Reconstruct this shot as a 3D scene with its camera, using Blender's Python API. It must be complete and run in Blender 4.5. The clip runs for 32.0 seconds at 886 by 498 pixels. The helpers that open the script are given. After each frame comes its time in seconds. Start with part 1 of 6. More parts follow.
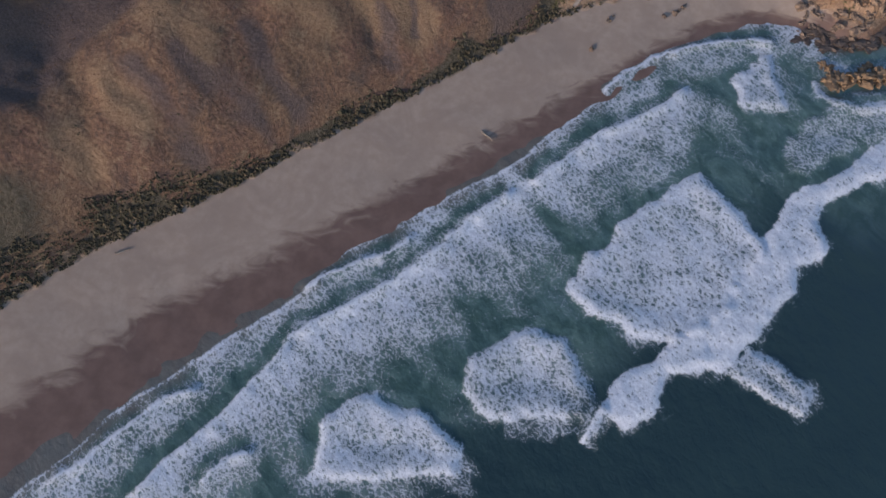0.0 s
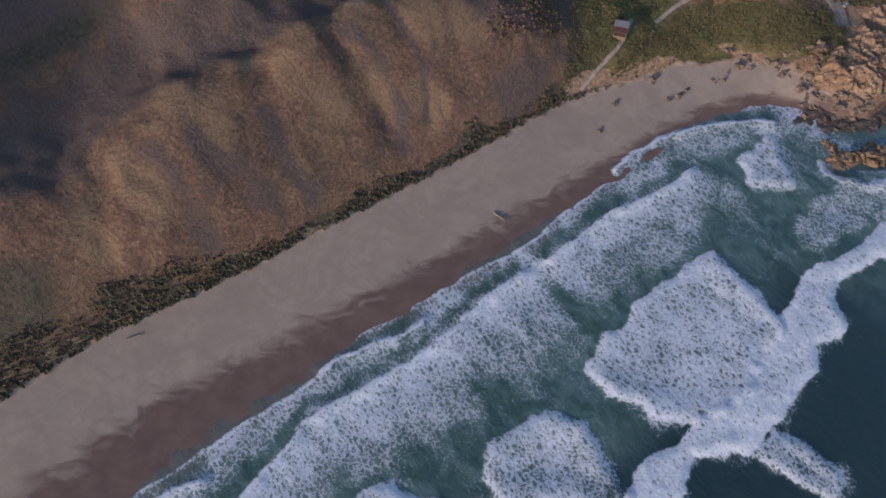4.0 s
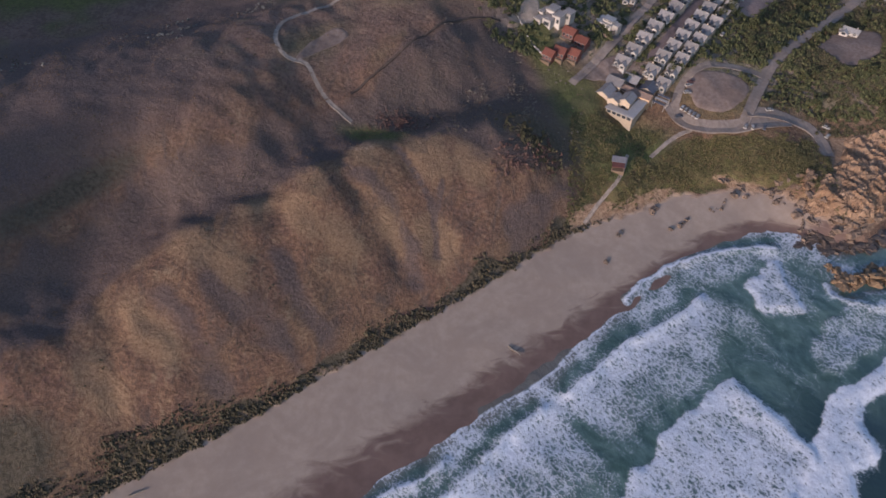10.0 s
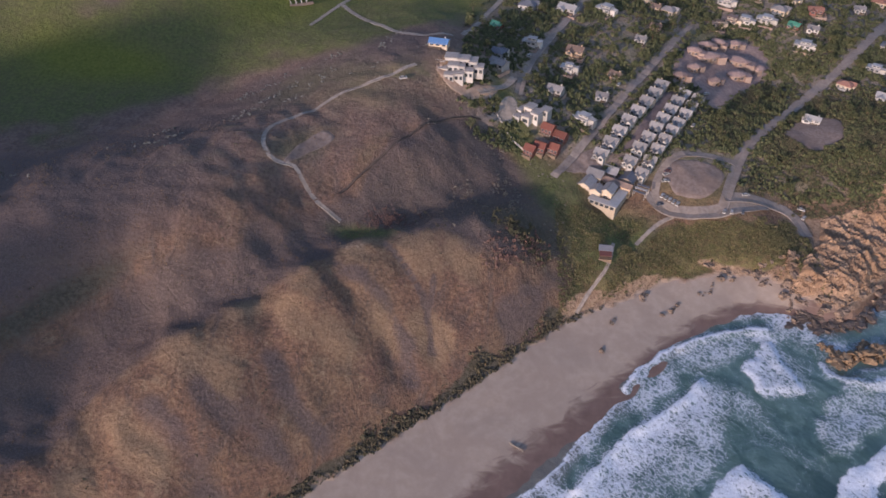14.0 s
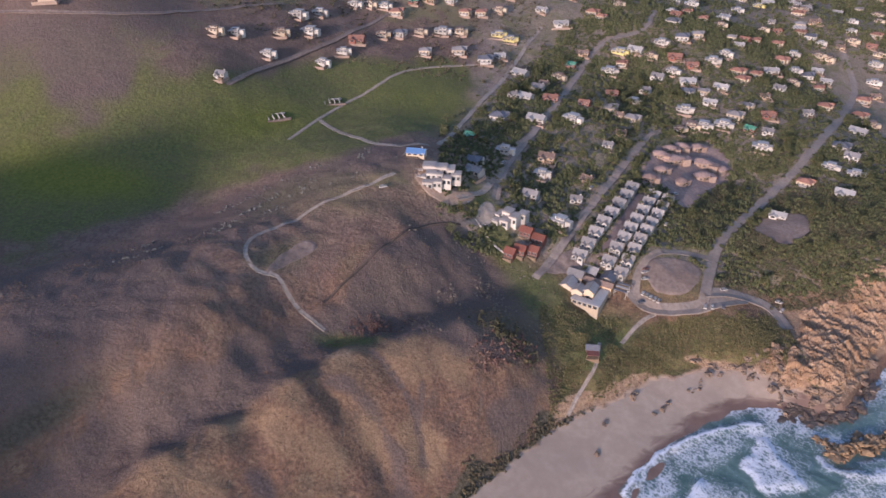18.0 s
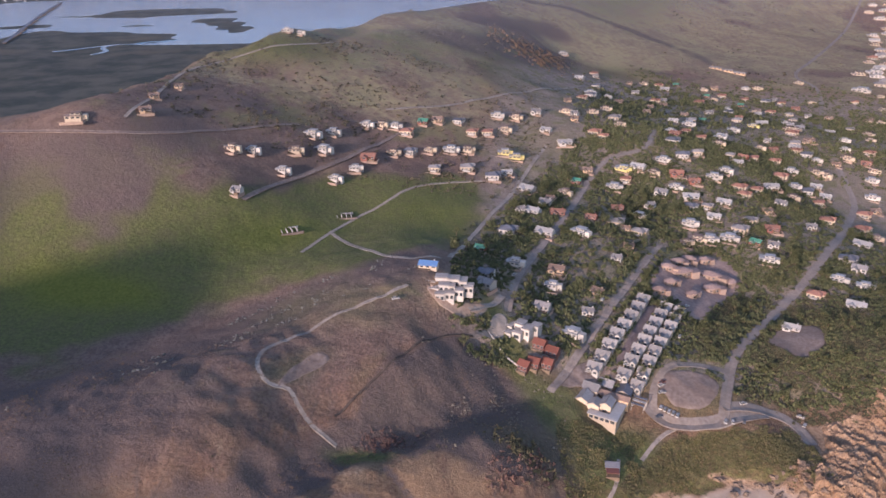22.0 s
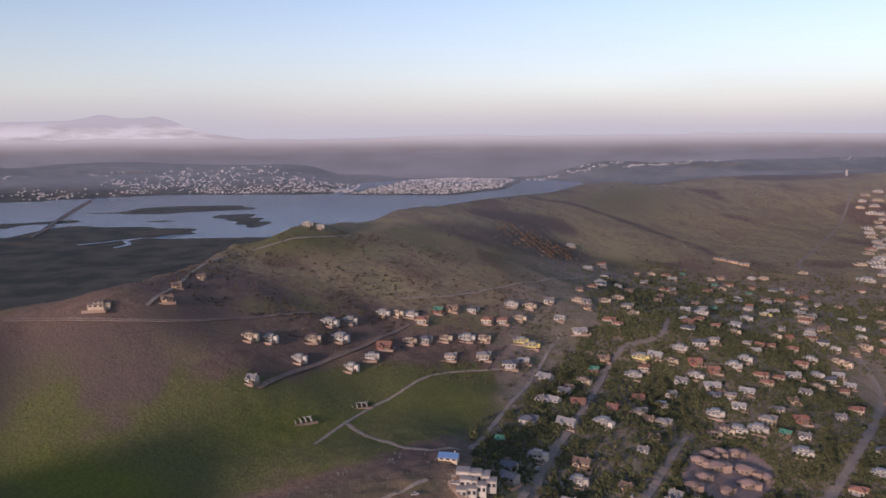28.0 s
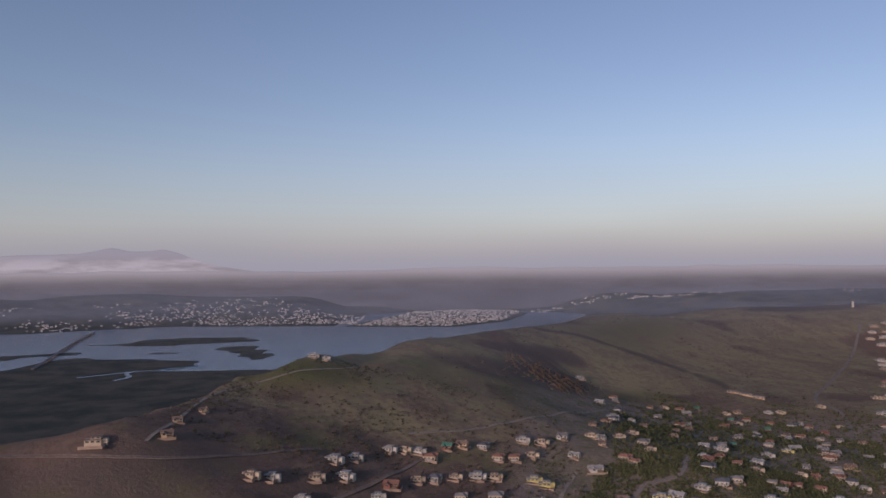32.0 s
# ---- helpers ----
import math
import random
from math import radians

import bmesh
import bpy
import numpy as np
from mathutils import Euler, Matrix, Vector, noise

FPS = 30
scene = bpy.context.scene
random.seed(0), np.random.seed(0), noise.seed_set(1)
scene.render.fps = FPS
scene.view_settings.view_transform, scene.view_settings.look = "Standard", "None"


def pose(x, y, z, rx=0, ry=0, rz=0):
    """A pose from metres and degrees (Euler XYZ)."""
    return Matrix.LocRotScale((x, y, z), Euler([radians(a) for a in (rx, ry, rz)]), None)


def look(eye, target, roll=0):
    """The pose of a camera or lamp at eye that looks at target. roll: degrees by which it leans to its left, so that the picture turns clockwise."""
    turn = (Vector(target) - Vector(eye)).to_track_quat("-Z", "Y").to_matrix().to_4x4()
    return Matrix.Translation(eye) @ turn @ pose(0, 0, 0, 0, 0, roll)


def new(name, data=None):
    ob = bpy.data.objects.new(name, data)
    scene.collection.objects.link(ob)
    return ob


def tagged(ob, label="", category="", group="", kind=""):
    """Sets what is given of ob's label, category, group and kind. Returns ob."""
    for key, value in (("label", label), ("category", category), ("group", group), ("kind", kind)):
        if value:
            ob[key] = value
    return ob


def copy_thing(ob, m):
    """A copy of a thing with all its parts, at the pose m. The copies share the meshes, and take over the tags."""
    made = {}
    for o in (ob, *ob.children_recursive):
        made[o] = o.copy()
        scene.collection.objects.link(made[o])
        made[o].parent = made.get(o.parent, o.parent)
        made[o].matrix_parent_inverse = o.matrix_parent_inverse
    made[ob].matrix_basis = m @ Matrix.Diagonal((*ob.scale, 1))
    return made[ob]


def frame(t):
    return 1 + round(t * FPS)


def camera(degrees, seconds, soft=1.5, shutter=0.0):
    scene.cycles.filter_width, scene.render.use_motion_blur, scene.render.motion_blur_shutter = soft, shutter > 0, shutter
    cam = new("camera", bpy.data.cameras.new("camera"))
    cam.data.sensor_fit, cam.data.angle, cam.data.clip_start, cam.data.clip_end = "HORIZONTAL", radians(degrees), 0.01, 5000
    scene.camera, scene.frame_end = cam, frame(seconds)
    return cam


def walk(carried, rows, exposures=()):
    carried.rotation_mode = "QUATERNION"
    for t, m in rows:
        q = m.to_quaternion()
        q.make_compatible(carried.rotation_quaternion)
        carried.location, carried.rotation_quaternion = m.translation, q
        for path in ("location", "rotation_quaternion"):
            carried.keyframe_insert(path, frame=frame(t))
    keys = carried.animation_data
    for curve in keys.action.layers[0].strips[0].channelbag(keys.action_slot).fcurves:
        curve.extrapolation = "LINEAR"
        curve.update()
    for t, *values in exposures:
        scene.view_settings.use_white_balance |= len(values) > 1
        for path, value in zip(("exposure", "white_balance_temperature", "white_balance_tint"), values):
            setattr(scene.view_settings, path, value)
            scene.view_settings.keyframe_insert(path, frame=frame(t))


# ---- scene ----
cam = camera(63.54, 32.0, soft=1.7)
# seconds, eye x y z, pitch from straight down, lean, yaw
PATH = [
    (0, 0.00, 0.00, 280.00, 23.582, 0.378, 8.910),
    (0.5, -0.70, -0.33, 279.61, 24.272, 0.196, 8.785),
    (1, -1.50, -0.50, 279.31, 25.038, 0.140, 8.642),
    (1.5, -2.39, -0.53, 279.10, 25.846, 0.119, 8.521),
    (2, -3.36, -0.45, 278.96, 26.669, 0.134, 8.479),
    (2.5, -4.40, -0.28, 278.88, 27.486, 0.099, 8.492),
    (3, -5.48, -0.05, 278.84, 28.280, 0.138, 8.476),
    (3.5, -6.60, 0.22, 278.83, 29.093, 0.142, 8.460),
    (5.5, -11.21, 1.22, 278.83, 32.310, 0.192, 8.136),
    (6, -12.33, 1.34, 278.78, 33.182, 0.211, 7.911),
    (6.5, -13.43, 1.39, 278.70, 34.044, 0.203, 7.688),
    (7, -14.52, 1.40, 278.58, 34.958, 0.178, 7.472),
    (7.5, -15.60, 1.36, 278.44, 35.869, 0.117, 7.252),
    (8, -16.68, 1.30, 278.27, 36.797, 0.064, 7.055),
    (8.5, -17.75, 1.22, 278.08, 37.719, 0.068, 6.850),
    (9, -18.83, 1.12, 277.86, 38.649, 0.073, 6.654),
    (9.5, -19.91, 1.03, 277.62, 39.613, 0.020, 6.453),
    (10, -21.01, 0.95, 277.37, 40.553, 0.013, 6.261),
    (10.5, -22.13, 0.89, 277.09, 41.481, 0.011, 6.038),
    (11, -23.26, 0.86, 276.80, 42.409, -0.023, 5.827),
    (11.5, -24.41, 0.86, 276.49, 43.368, -0.056, 5.635),
    (12, -25.57, 0.89, 276.17, 44.314, -0.061, 5.408),
    (12.5, -26.74, 0.94, 275.84, 45.300, -0.105, 5.057),
    (13, -27.90, 1.01, 275.51, 46.292, -0.119, 4.499),
    (13.5, -29.06, 1.09, 275.17, 47.325, -0.148, 3.813),
    (14, -30.21, 1.17, 274.83, 48.326, -0.164, 3.180),
    (14.5, -31.33, 1.26, 274.49, 49.399, -0.213, 2.661),
    (16.5, -35.54, 1.53, 273.20, 53.703, -0.270, 0.894),
    (17, -36.49, 1.56, 272.90, 54.792, -0.309, 0.466),
    (17.5, -37.41, 1.58, 272.62, 55.872, -0.297, 0.035),
    (18, -38.30, 1.58, 272.35, 56.950, -0.282, -0.004),
    (18.5, -39.15, 1.57, 272.09, 58.016, -0.268, -0.015),
    (19, -39.98, 1.54, 271.85, 59.100, -0.277, 0.001),
    (19.5, -40.78, 1.51, 271.62, 60.216, -0.303, 0.019),
    (20, -41.57, 1.46, 271.41, 61.332, -0.268, 0.032),
    (20.5, -42.33, 1.41, 271.21, 62.474, -0.332, 0.031),
    (21, -43.09, 1.35, 271.02, 63.639, -0.308, 0.051),
    (21.5, -43.83, 1.29, 270.85, 64.861, -0.335, 0.065),
    (22, -44.56, 1.22, 270.70, 66.111, -0.358, 0.094),
    (22.5, -45.28, 1.16, 270.55, 67.372, -0.355, 0.118),
    (23, -46.00, 1.11, 270.42, 68.612, -0.382, 0.148),
    (23.5, -46.71, 1.08, 270.28, 69.859, -0.424, 0.183),
    (24, -47.41, 1.08, 270.15, 71.110, -0.433, 0.217),
    (24.5, -48.11, 1.12, 270.02, 72.355, -0.438, 0.257),
    (25, -48.80, 1.19, 269.89, 73.602, -0.476, 0.294),
    (25.5, -49.48, 1.32, 269.74, 74.830, -0.471, 0.331),
    (27.5, -52.19, 2.46, 269.02, 79.909, -0.501, 0.474),
    (28, -52.85, 2.91, 268.81, 81.215, -0.505, 0.512),
    (28.5, -53.52, 3.42, 268.60, 82.516, -0.540, 0.547),
    (29, -54.18, 3.98, 268.39, 83.826, -0.512, 0.588),
    (29.5, -54.85, 4.58, 268.19, 85.156, -0.552, 0.614),
    (30, -55.51, 5.22, 268.01, 86.483, -0.553, 0.627),
    (30.5, -56.17, 5.90, 267.86, 87.809, -0.586, 0.655),
    (31, -56.83, 6.60, 267.74, 89.113, -0.559, 0.669),
    (31.5, -57.49, 7.31, 267.65, 90.430, -0.543, 0.694),
    (32, -58.15, 8.04, 267.61, 91.747, -0.557, 0.699),
]


def flown(x, y, z, pitch, lean, yaw):
    return Matrix.Translation((x, y, z)) @ (Matrix.Rotation(radians(yaw), 4, "Z") @ Matrix.Rotation(radians(pitch), 4, "X") @ Matrix.Rotation(radians(lean), 4, "Z"))


walk(cam, [(t, flown(*row)) for t, *row in PATH],
     exposures=[(0, 0.43, 6300, 18), (7, 0.45, 6400, 22), (12, 0.70, 6450, 26), (17, 1.02, 6350, 28), (23, 1.18, 6500, 30), (25.5, 0.86, 6550, 30), (28, 0.32, 6800, 32), (30, -0.08, 6750, 31), (32, -0.32, 6700, 31)])

# ---- sky and sun ----
SUN_HEIGHT, SUN_FROM = 12.5, 215.0  # degrees up, and the bearing it shines from (0 is +y, clockwise)
world = bpy.data.worlds.new("world")
scene.world = world
world.use_nodes = True
wn = world.node_tree
sky = wn.nodes.new("ShaderNodeTexSky")
sky.sky_type, sky.sun_disc = "NISHITA", False
sky.sun_elevation, sky.sun_rotation = radians(SUN_HEIGHT), radians(SUN_FROM)
sky.altitude, sky.air_density, sky.dust_density, sky.ozone_density = 0, 1.0, 0.6, 2.0
wn.links.new(sky.outputs["Color"], wn.nodes["Background"].inputs["Color"])
wn.nodes["Background"].inputs["Strength"].default_value = 0.15
sun = new("sun", bpy.data.lights.new("sun", "SUN"))
sun.data.energy, sun.data.angle, sun.data.color = 2.6, radians(4.5), (1.0, 0.86, 0.72)
a, e = radians(SUN_FROM), radians(SUN_HEIGHT)
sun.matrix_world = look((600 * math.sin(a) * math.cos(e), 600 * math.cos(a) * math.cos(e), 600 * math.sin(e)), (0, 0, 0))

# ---- materials ----
class Nodes:
    """A short way to wire a material."""

    def __init__(self, name, rough=0.8, metal=0.0, spec=0.3):
        self.mat = bpy.data.materials.new(name)
        self.mat.use_nodes = True
        self.t = self.mat.node_tree
        self.bsdf = self.t.nodes["Principled BSDF"]
        self.bsdf.inputs["Roughness"].default_value = rough
        self.bsdf.inputs["Metallic"].default_value = metal
        self.bsdf.inputs["Specular IOR Level"].default_value = spec

    def put(self, socket, value):
        if isinstance(value, bpy.types.NodeSocket):
            self.t.links.new(value, socket)
        elif isinstance(value, tuple) and len(value) == 3 and socket.type == "RGBA":
            socket.default_value = (*value, 1)
        else:
            socket.default_value = value

    def node(self, kind, out=0, values=(), feature="", interpolation_type="", operation="", attribute_name=""):
        n = self.t.nodes.new("ShaderNode" + kind)
        if feature:
            n.feature = feature
        if interpolation_type:
            n.interpolation_type = interpolation_type
        if operation:
            n.operation = operation
        if attribute_name:
            n.attribute_name = attribute_name
        for key, value in dict(values).items():
            self.put(n.inputs[key], value)
        return n.outputs[out]

    def place(self, scale=(1, 1, 1)):
        return self.node("Mapping", values={"Vector": self.node("NewGeometry"), "Scale": scale})

    def noise(self, scale, detail=4.0, rough=0.55, at=None, warp=0.0):
        return self.node("TexNoise", 0, {"Vector": at or self.node("NewGeometry"), "Scale": scale, "Detail": detail, "Roughness": rough, "Distortion": warp})

    def cells(self, scale, at=None, out="Distance", feature="F1"):
        return self.node("TexVoronoi", out, {"Vector": at or self.node("NewGeometry"), "Scale": scale}, feature=feature)

    def steps(self, value, lo, hi, a=0.0, b=1.0):
        return self.node("MapRange", 0, {"Value": value, "From Min": lo, "From Max": hi, "To Min": a, "To Max": b}, interpolation_type="SMOOTHSTEP")

    def sum(self, a, b, how="ADD"):
        return self.node("Math", 0, {0: a, 1: b}, operation=how)

    def mix(self, k, a, b, how="MIX"):
        n = self.t.nodes.new("ShaderNodeMix")
        n.data_type, n.blend_type = "RGBA", how
        self.put(n.inputs[0], k)
        self.put(n.inputs[6], a)
        self.put(n.inputs[7], b)
        return n.outputs[2]

    def attr(self, name):
        sep = self.t.nodes.new("ShaderNodeSeparateColor")
        self.t.links.new(self.node("Attribute", 0, attribute_name=name), sep.inputs[0])
        return sep.outputs

    def bump(self, height, strength=0.3, distance=0.3):
        self.put(self.bsdf.inputs["Normal"], self.node("Bump", 0, {"Height": height, "Strength": strength, "Distance": distance}))

    def colour(self, value):
        self.put(self.bsdf.inputs["Base Color"], value)
        return self


def plain(name, base, rough=0.7, metal=0.0, grain=0.12, size=1.5, spec=0.3, vary=0.0):
    """Paint, plaster, metal: a base colour with soft stains and grain."""
    m = Nodes(name, rough, metal, spec)
    stain = m.noise(size, 5.0)
    dark = tuple(c * (1 - 2.2 * grain) for c in base)
    pale = tuple(min(1, c * (1 + grain)) for c in base)
    c = m.mix(m.steps(stain, 0.3, 0.7), dark, pale)
    c = m.mix(0.5, c, m.mix(m.steps(m.noise(size * 9, 3.0), 0.35, 0.65), dark, pale))
    if vary:
        h = m.node("HueSaturation", 0, {"Color": c, "Value": m.steps(m.node("ObjectInfo", "Random"), 0, 1, 1 - vary, 1 + vary)})
        c = h
    m.colour(c)
    m.bump(m.noise(size * 6, 4.0), 0.15, 0.05)
    return m.mat


def ground_material():
    m = Nodes("ground", 0.95, 0, 0.1)
    za, zb = m.attr("zone_a"), m.attr("zone_b")
    fine, mid, wide = m.noise(0.55, 6.0, 0.62), m.noise(0.12, 5.0, 0.6), m.noise(0.022, 4.0, 0.55)
    tuft = m.cells(0.55, out="Distance")
    # heath: russet and straw over grey stalks
    speck = m.noise(1.5, 4.0, 0.7)
    crust = m.noise(0.13, 8.0, 0.72, warp=1.6)
    zd = m.attr("zone_d")
    heath = m.mix(m.steps(fine, 0.32, 0.68), (0.138, 0.080, 0.055), (0.235, 0.140, 0.088))
    heath = m.mix(m.steps(mid, 0.42, 0.62, 0, 0.8), heath, m.mix(m.steps(fine, 0.35, 0.65), (0.120, 0.070, 0.056), (0.195, 0.112, 0.080)))
    heath = m.mix(m.steps(wide, 0.42, 0.62, 0, 0.7), heath, m.mix(m.steps(fine, 0.3, 0.7), (0.155, 0.100, 0.064), (0.25, 0.165, 0.098)))
    heath = m.mix(m.steps(tuft, 0.15, 0.6, 0.16, 0.0), heath, (0.075, 0.056, 0.046))
    # streaks that run down the slope
    run = m.node("TexNoise", 0, {"Vector": m.node("Mapping", values={"Vector": m.node("NewGeometry"), "Rotation": (0, 0, radians(41)), "Scale": (0.085, 0.026, 0.05)}), "Scale": 1.0, "Detail": 7.0, "Roughness": 0.68, "Distortion": 0.9})
    heath = m.mix(m.steps(run, 0.52, 0.66, 0, 0.7), heath, m.mix(m.steps(fine, 0.3, 0.7), (0.090, 0.070, 0.060), (0.145, 0.108, 0.088)))
    heath = m.mix(m.steps(run, 0.44, 0.33, 0, 0.6), heath, m.mix(m.steps(fine, 0.3, 0.7), (0.20, 0.142, 0.092), (0.29, 0.208, 0.135)))
    # crumbling earth and thickets between the tufts
    heath = m.mix(m.steps(crust, 0.52, 0.66, 0, 0.75), heath, m.mix(m.steps(speck, 0.35, 0.65), (0.070, 0.050, 0.042), (0.125, 0.085, 0.068)))
    heath = m.mix(m.steps(crust, 0.45, 0.32, 0, 0.7), heath, m.mix(m.steps(fine, 0.35, 0.65), (0.205, 0.128, 0.078), (0.32, 0.212, 0.132)))
    # single dark bushes
    heath = m.mix(m.steps(speck, 0.54, 0.66, 0, 0.4), heath, (0.060, 0.046, 0.038))
    heath = m.mix(m.steps(speck, 0.45, 0.34, 0, 0.25), heath, (0.31, 0.212, 0.138))
    # inland it is greyer, and bare and trodden between the houses
    zc = m.attr("zone_c")
    heath = m.mix(m.steps(zc[0], 0, 1, 0, 0.75), heath, m.mix(m.steps(m.sum(mid, fine), 0.8, 1.2), (0.135, 0.093, 0.078), (0.222, 0.152, 0.124)))
    patch = m.noise(0.011, 5.0, 0.6, warp=0.6)
    heath = m.mix(m.sum(zc[0], m.steps(patch, 0.52, 0.64, 0, 0.7), "MULTIPLY"), heath, (0.098, 0.074, 0.066))
    heath = m.mix(m.sum(zc[0], m.steps(patch, 0.46, 0.36, 0, 0.6), "MULTIPLY"), heath, (0.180, 0.165, 0.078))
    heath = m.mix(m.steps(zc[2], 0, 1, 0, 0.85), heath, m.mix(m.steps(m.sum(mid, fine), 0.8, 1.2), (0.22, 0.168, 0.138), (0.36, 0.28, 0.232)))
    # worn ribs of tan earth; mauve dead scrub, also shade painted into the hollows
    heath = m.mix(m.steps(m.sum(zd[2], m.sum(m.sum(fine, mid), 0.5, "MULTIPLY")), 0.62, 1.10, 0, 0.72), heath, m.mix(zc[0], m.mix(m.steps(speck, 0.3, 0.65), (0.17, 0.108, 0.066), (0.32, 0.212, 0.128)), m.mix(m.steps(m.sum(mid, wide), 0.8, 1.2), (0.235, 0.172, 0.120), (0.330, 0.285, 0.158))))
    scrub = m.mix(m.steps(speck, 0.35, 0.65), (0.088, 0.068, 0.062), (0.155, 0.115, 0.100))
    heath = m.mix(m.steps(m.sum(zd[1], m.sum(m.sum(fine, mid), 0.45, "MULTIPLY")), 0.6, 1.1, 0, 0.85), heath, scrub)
    lawn = m.noise(0.055, 4.0, 0.6, warp=0.8)
    heath = m.mix(m.sum(zc[2], m.steps(lawn, 0.5, 0.62, 0, 0.7), "MULTIPLY"), heath, m.mix(m.steps(fine, 0.3, 0.7), (0.115, 0.110, 0.052), (0.20, 0.18, 0.088)))
    c = heath
    # green turf
    turf = m.mix(m.steps(fine, 0.3, 0.7), (0.080, 0.088, 0.036), (0.145, 0.148, 0.056))
    turf = m.mix(m.steps(mid, 0.35, 0.7, 0, 0.6), turf, (0.120, 0.105, 0.058))
    turf = m.mix(m.sum(zc[1], 0.8, "MULTIPLY"), turf, m.mix(m.steps(fine, 0.3, 0.7), (0.108, 0.122, 0.022), (0.165, 0.17, 0.034)))
    c = m.mix(m.steps(m.sum(za[1], m.sum(m.sum(mid, wide), 0.45, "MULTIPLY")), 0.5, 1.15), c, turf)
    # dark coastal bush, also painted shade on the slate slope
    bush = m.mix(m.steps(fine, 0.3, 0.7), (0.070, 0.058, 0.040), (0.125, 0.104, 0.076))
    c = m.mix(m.steps(m.sum(zb[1], m.sum(fine, 0.5, "MULTIPLY")), 0.55, 0.95), c, bush)
    # dune grass and low scrub, olive and brown
    dune = m.mix(m.steps(m.noise(0.30, 5.0, 0.65, warp=0.6), 0.38, 0.62), (0.125, 0.088, 0.048), (0.118, 0.112, 0.046))
    dune = m.mix(m.steps(fine, 0.42, 0.66, 0, 0.75), dune, (0.060, 0.058, 0.030))
    dune = m.mix(m.steps(mid, 0.5, 0.7, 0, 0.7), dune, (0.205, 0.165, 0.080))
    c = m.mix(m.steps(m.sum(zd[0], m.sum(fine, 0.3, "MULTIPLY")), 0.45, 0.75), c, dune)
    # bare tan earth
    earth = m.mix(m.steps(fine, 0.3, 0.7), (0.22, 0.138, 0.088), (0.375, 0.258, 0.168))
    earth = m.mix(m.steps(mid, 0.45, 0.7, 0, 0.5), earth, (0.26, 0.15, 0.095))
    c = m.mix(m.steps(m.sum(za[2], m.sum(fine, 0.5, "MULTIPLY")), 0.6, 0.9), c, earth)
    # far woods and farmland
    woods = m.mix(m.steps(m.noise(0.012, 6.0, 0.65), 0.35, 0.65), (0.045, 0.055, 0.052), (0.10, 0.10, 0.085))
    woods = m.mix(m.steps(m.noise(0.0035, 3.0), 0.55, 0.68), woods, (0.12, 0.105, 0.08))
    c = m.mix(zb[2], c, woods)
    # sand, dry and wet
    sand = m.mix(m.steps(m.noise(0.25, 6.0, 0.7), 0.3, 0.7), (0.35, 0.268, 0.206), (0.41, 0.318, 0.248))
    sand = m.mix(m.steps(m.noise(0.035, 5.0, 0.6, warp=1.5), 0.42, 0.62, 0, 0.6), sand, (0.315, 0.238, 0.186))
    wetsand = m.mix(m.steps(mid, 0.3, 0.7), (0.150, 0.098, 0.080), (0.192, 0.126, 0.102))
    streak = m.node("TexNoise", 0, {"Vector": m.node("Mapping", values={"Vector": m.node("NewGeometry"), "Rotation": (0, 0, radians(20)), "Scale": (0.05, 0.12, 1)}), "Scale": 1.0, "Detail": 4.0, "Roughness": 0.5, "Distortion": 1.4})
    damp = m.steps(m.sum(zb[0], m.sum(m.sum(streak, 0.5, "SUBTRACT"), 1.2, "MULTIPLY")), 0.26, 0.82)
    c = m.mix(za[0], c, m.mix(damp, sand, wetsand))
    m.colour(c)
    m.put(m.bsdf.inputs["Roughness"], m.steps(m.sum(damp, za[0], "MULTIPLY"), 0, 1, 0.95, 0.55))
    h = m.sum(m.sum(m.sum(fine, 1.0, "MULTIPLY"), m.sum(m.sum(speck, 0.3, "MULTIPLY"), m.sum(crust, 2.5, "MULTIPLY"))), m.sum(tuft, -0.25, "MULTIPLY"))
    m.bump(m.sum(h, m.steps(za[0], 0, 1, 1, 0.05), "MULTIPLY"), 0.5, 1.0)
    return m.mat


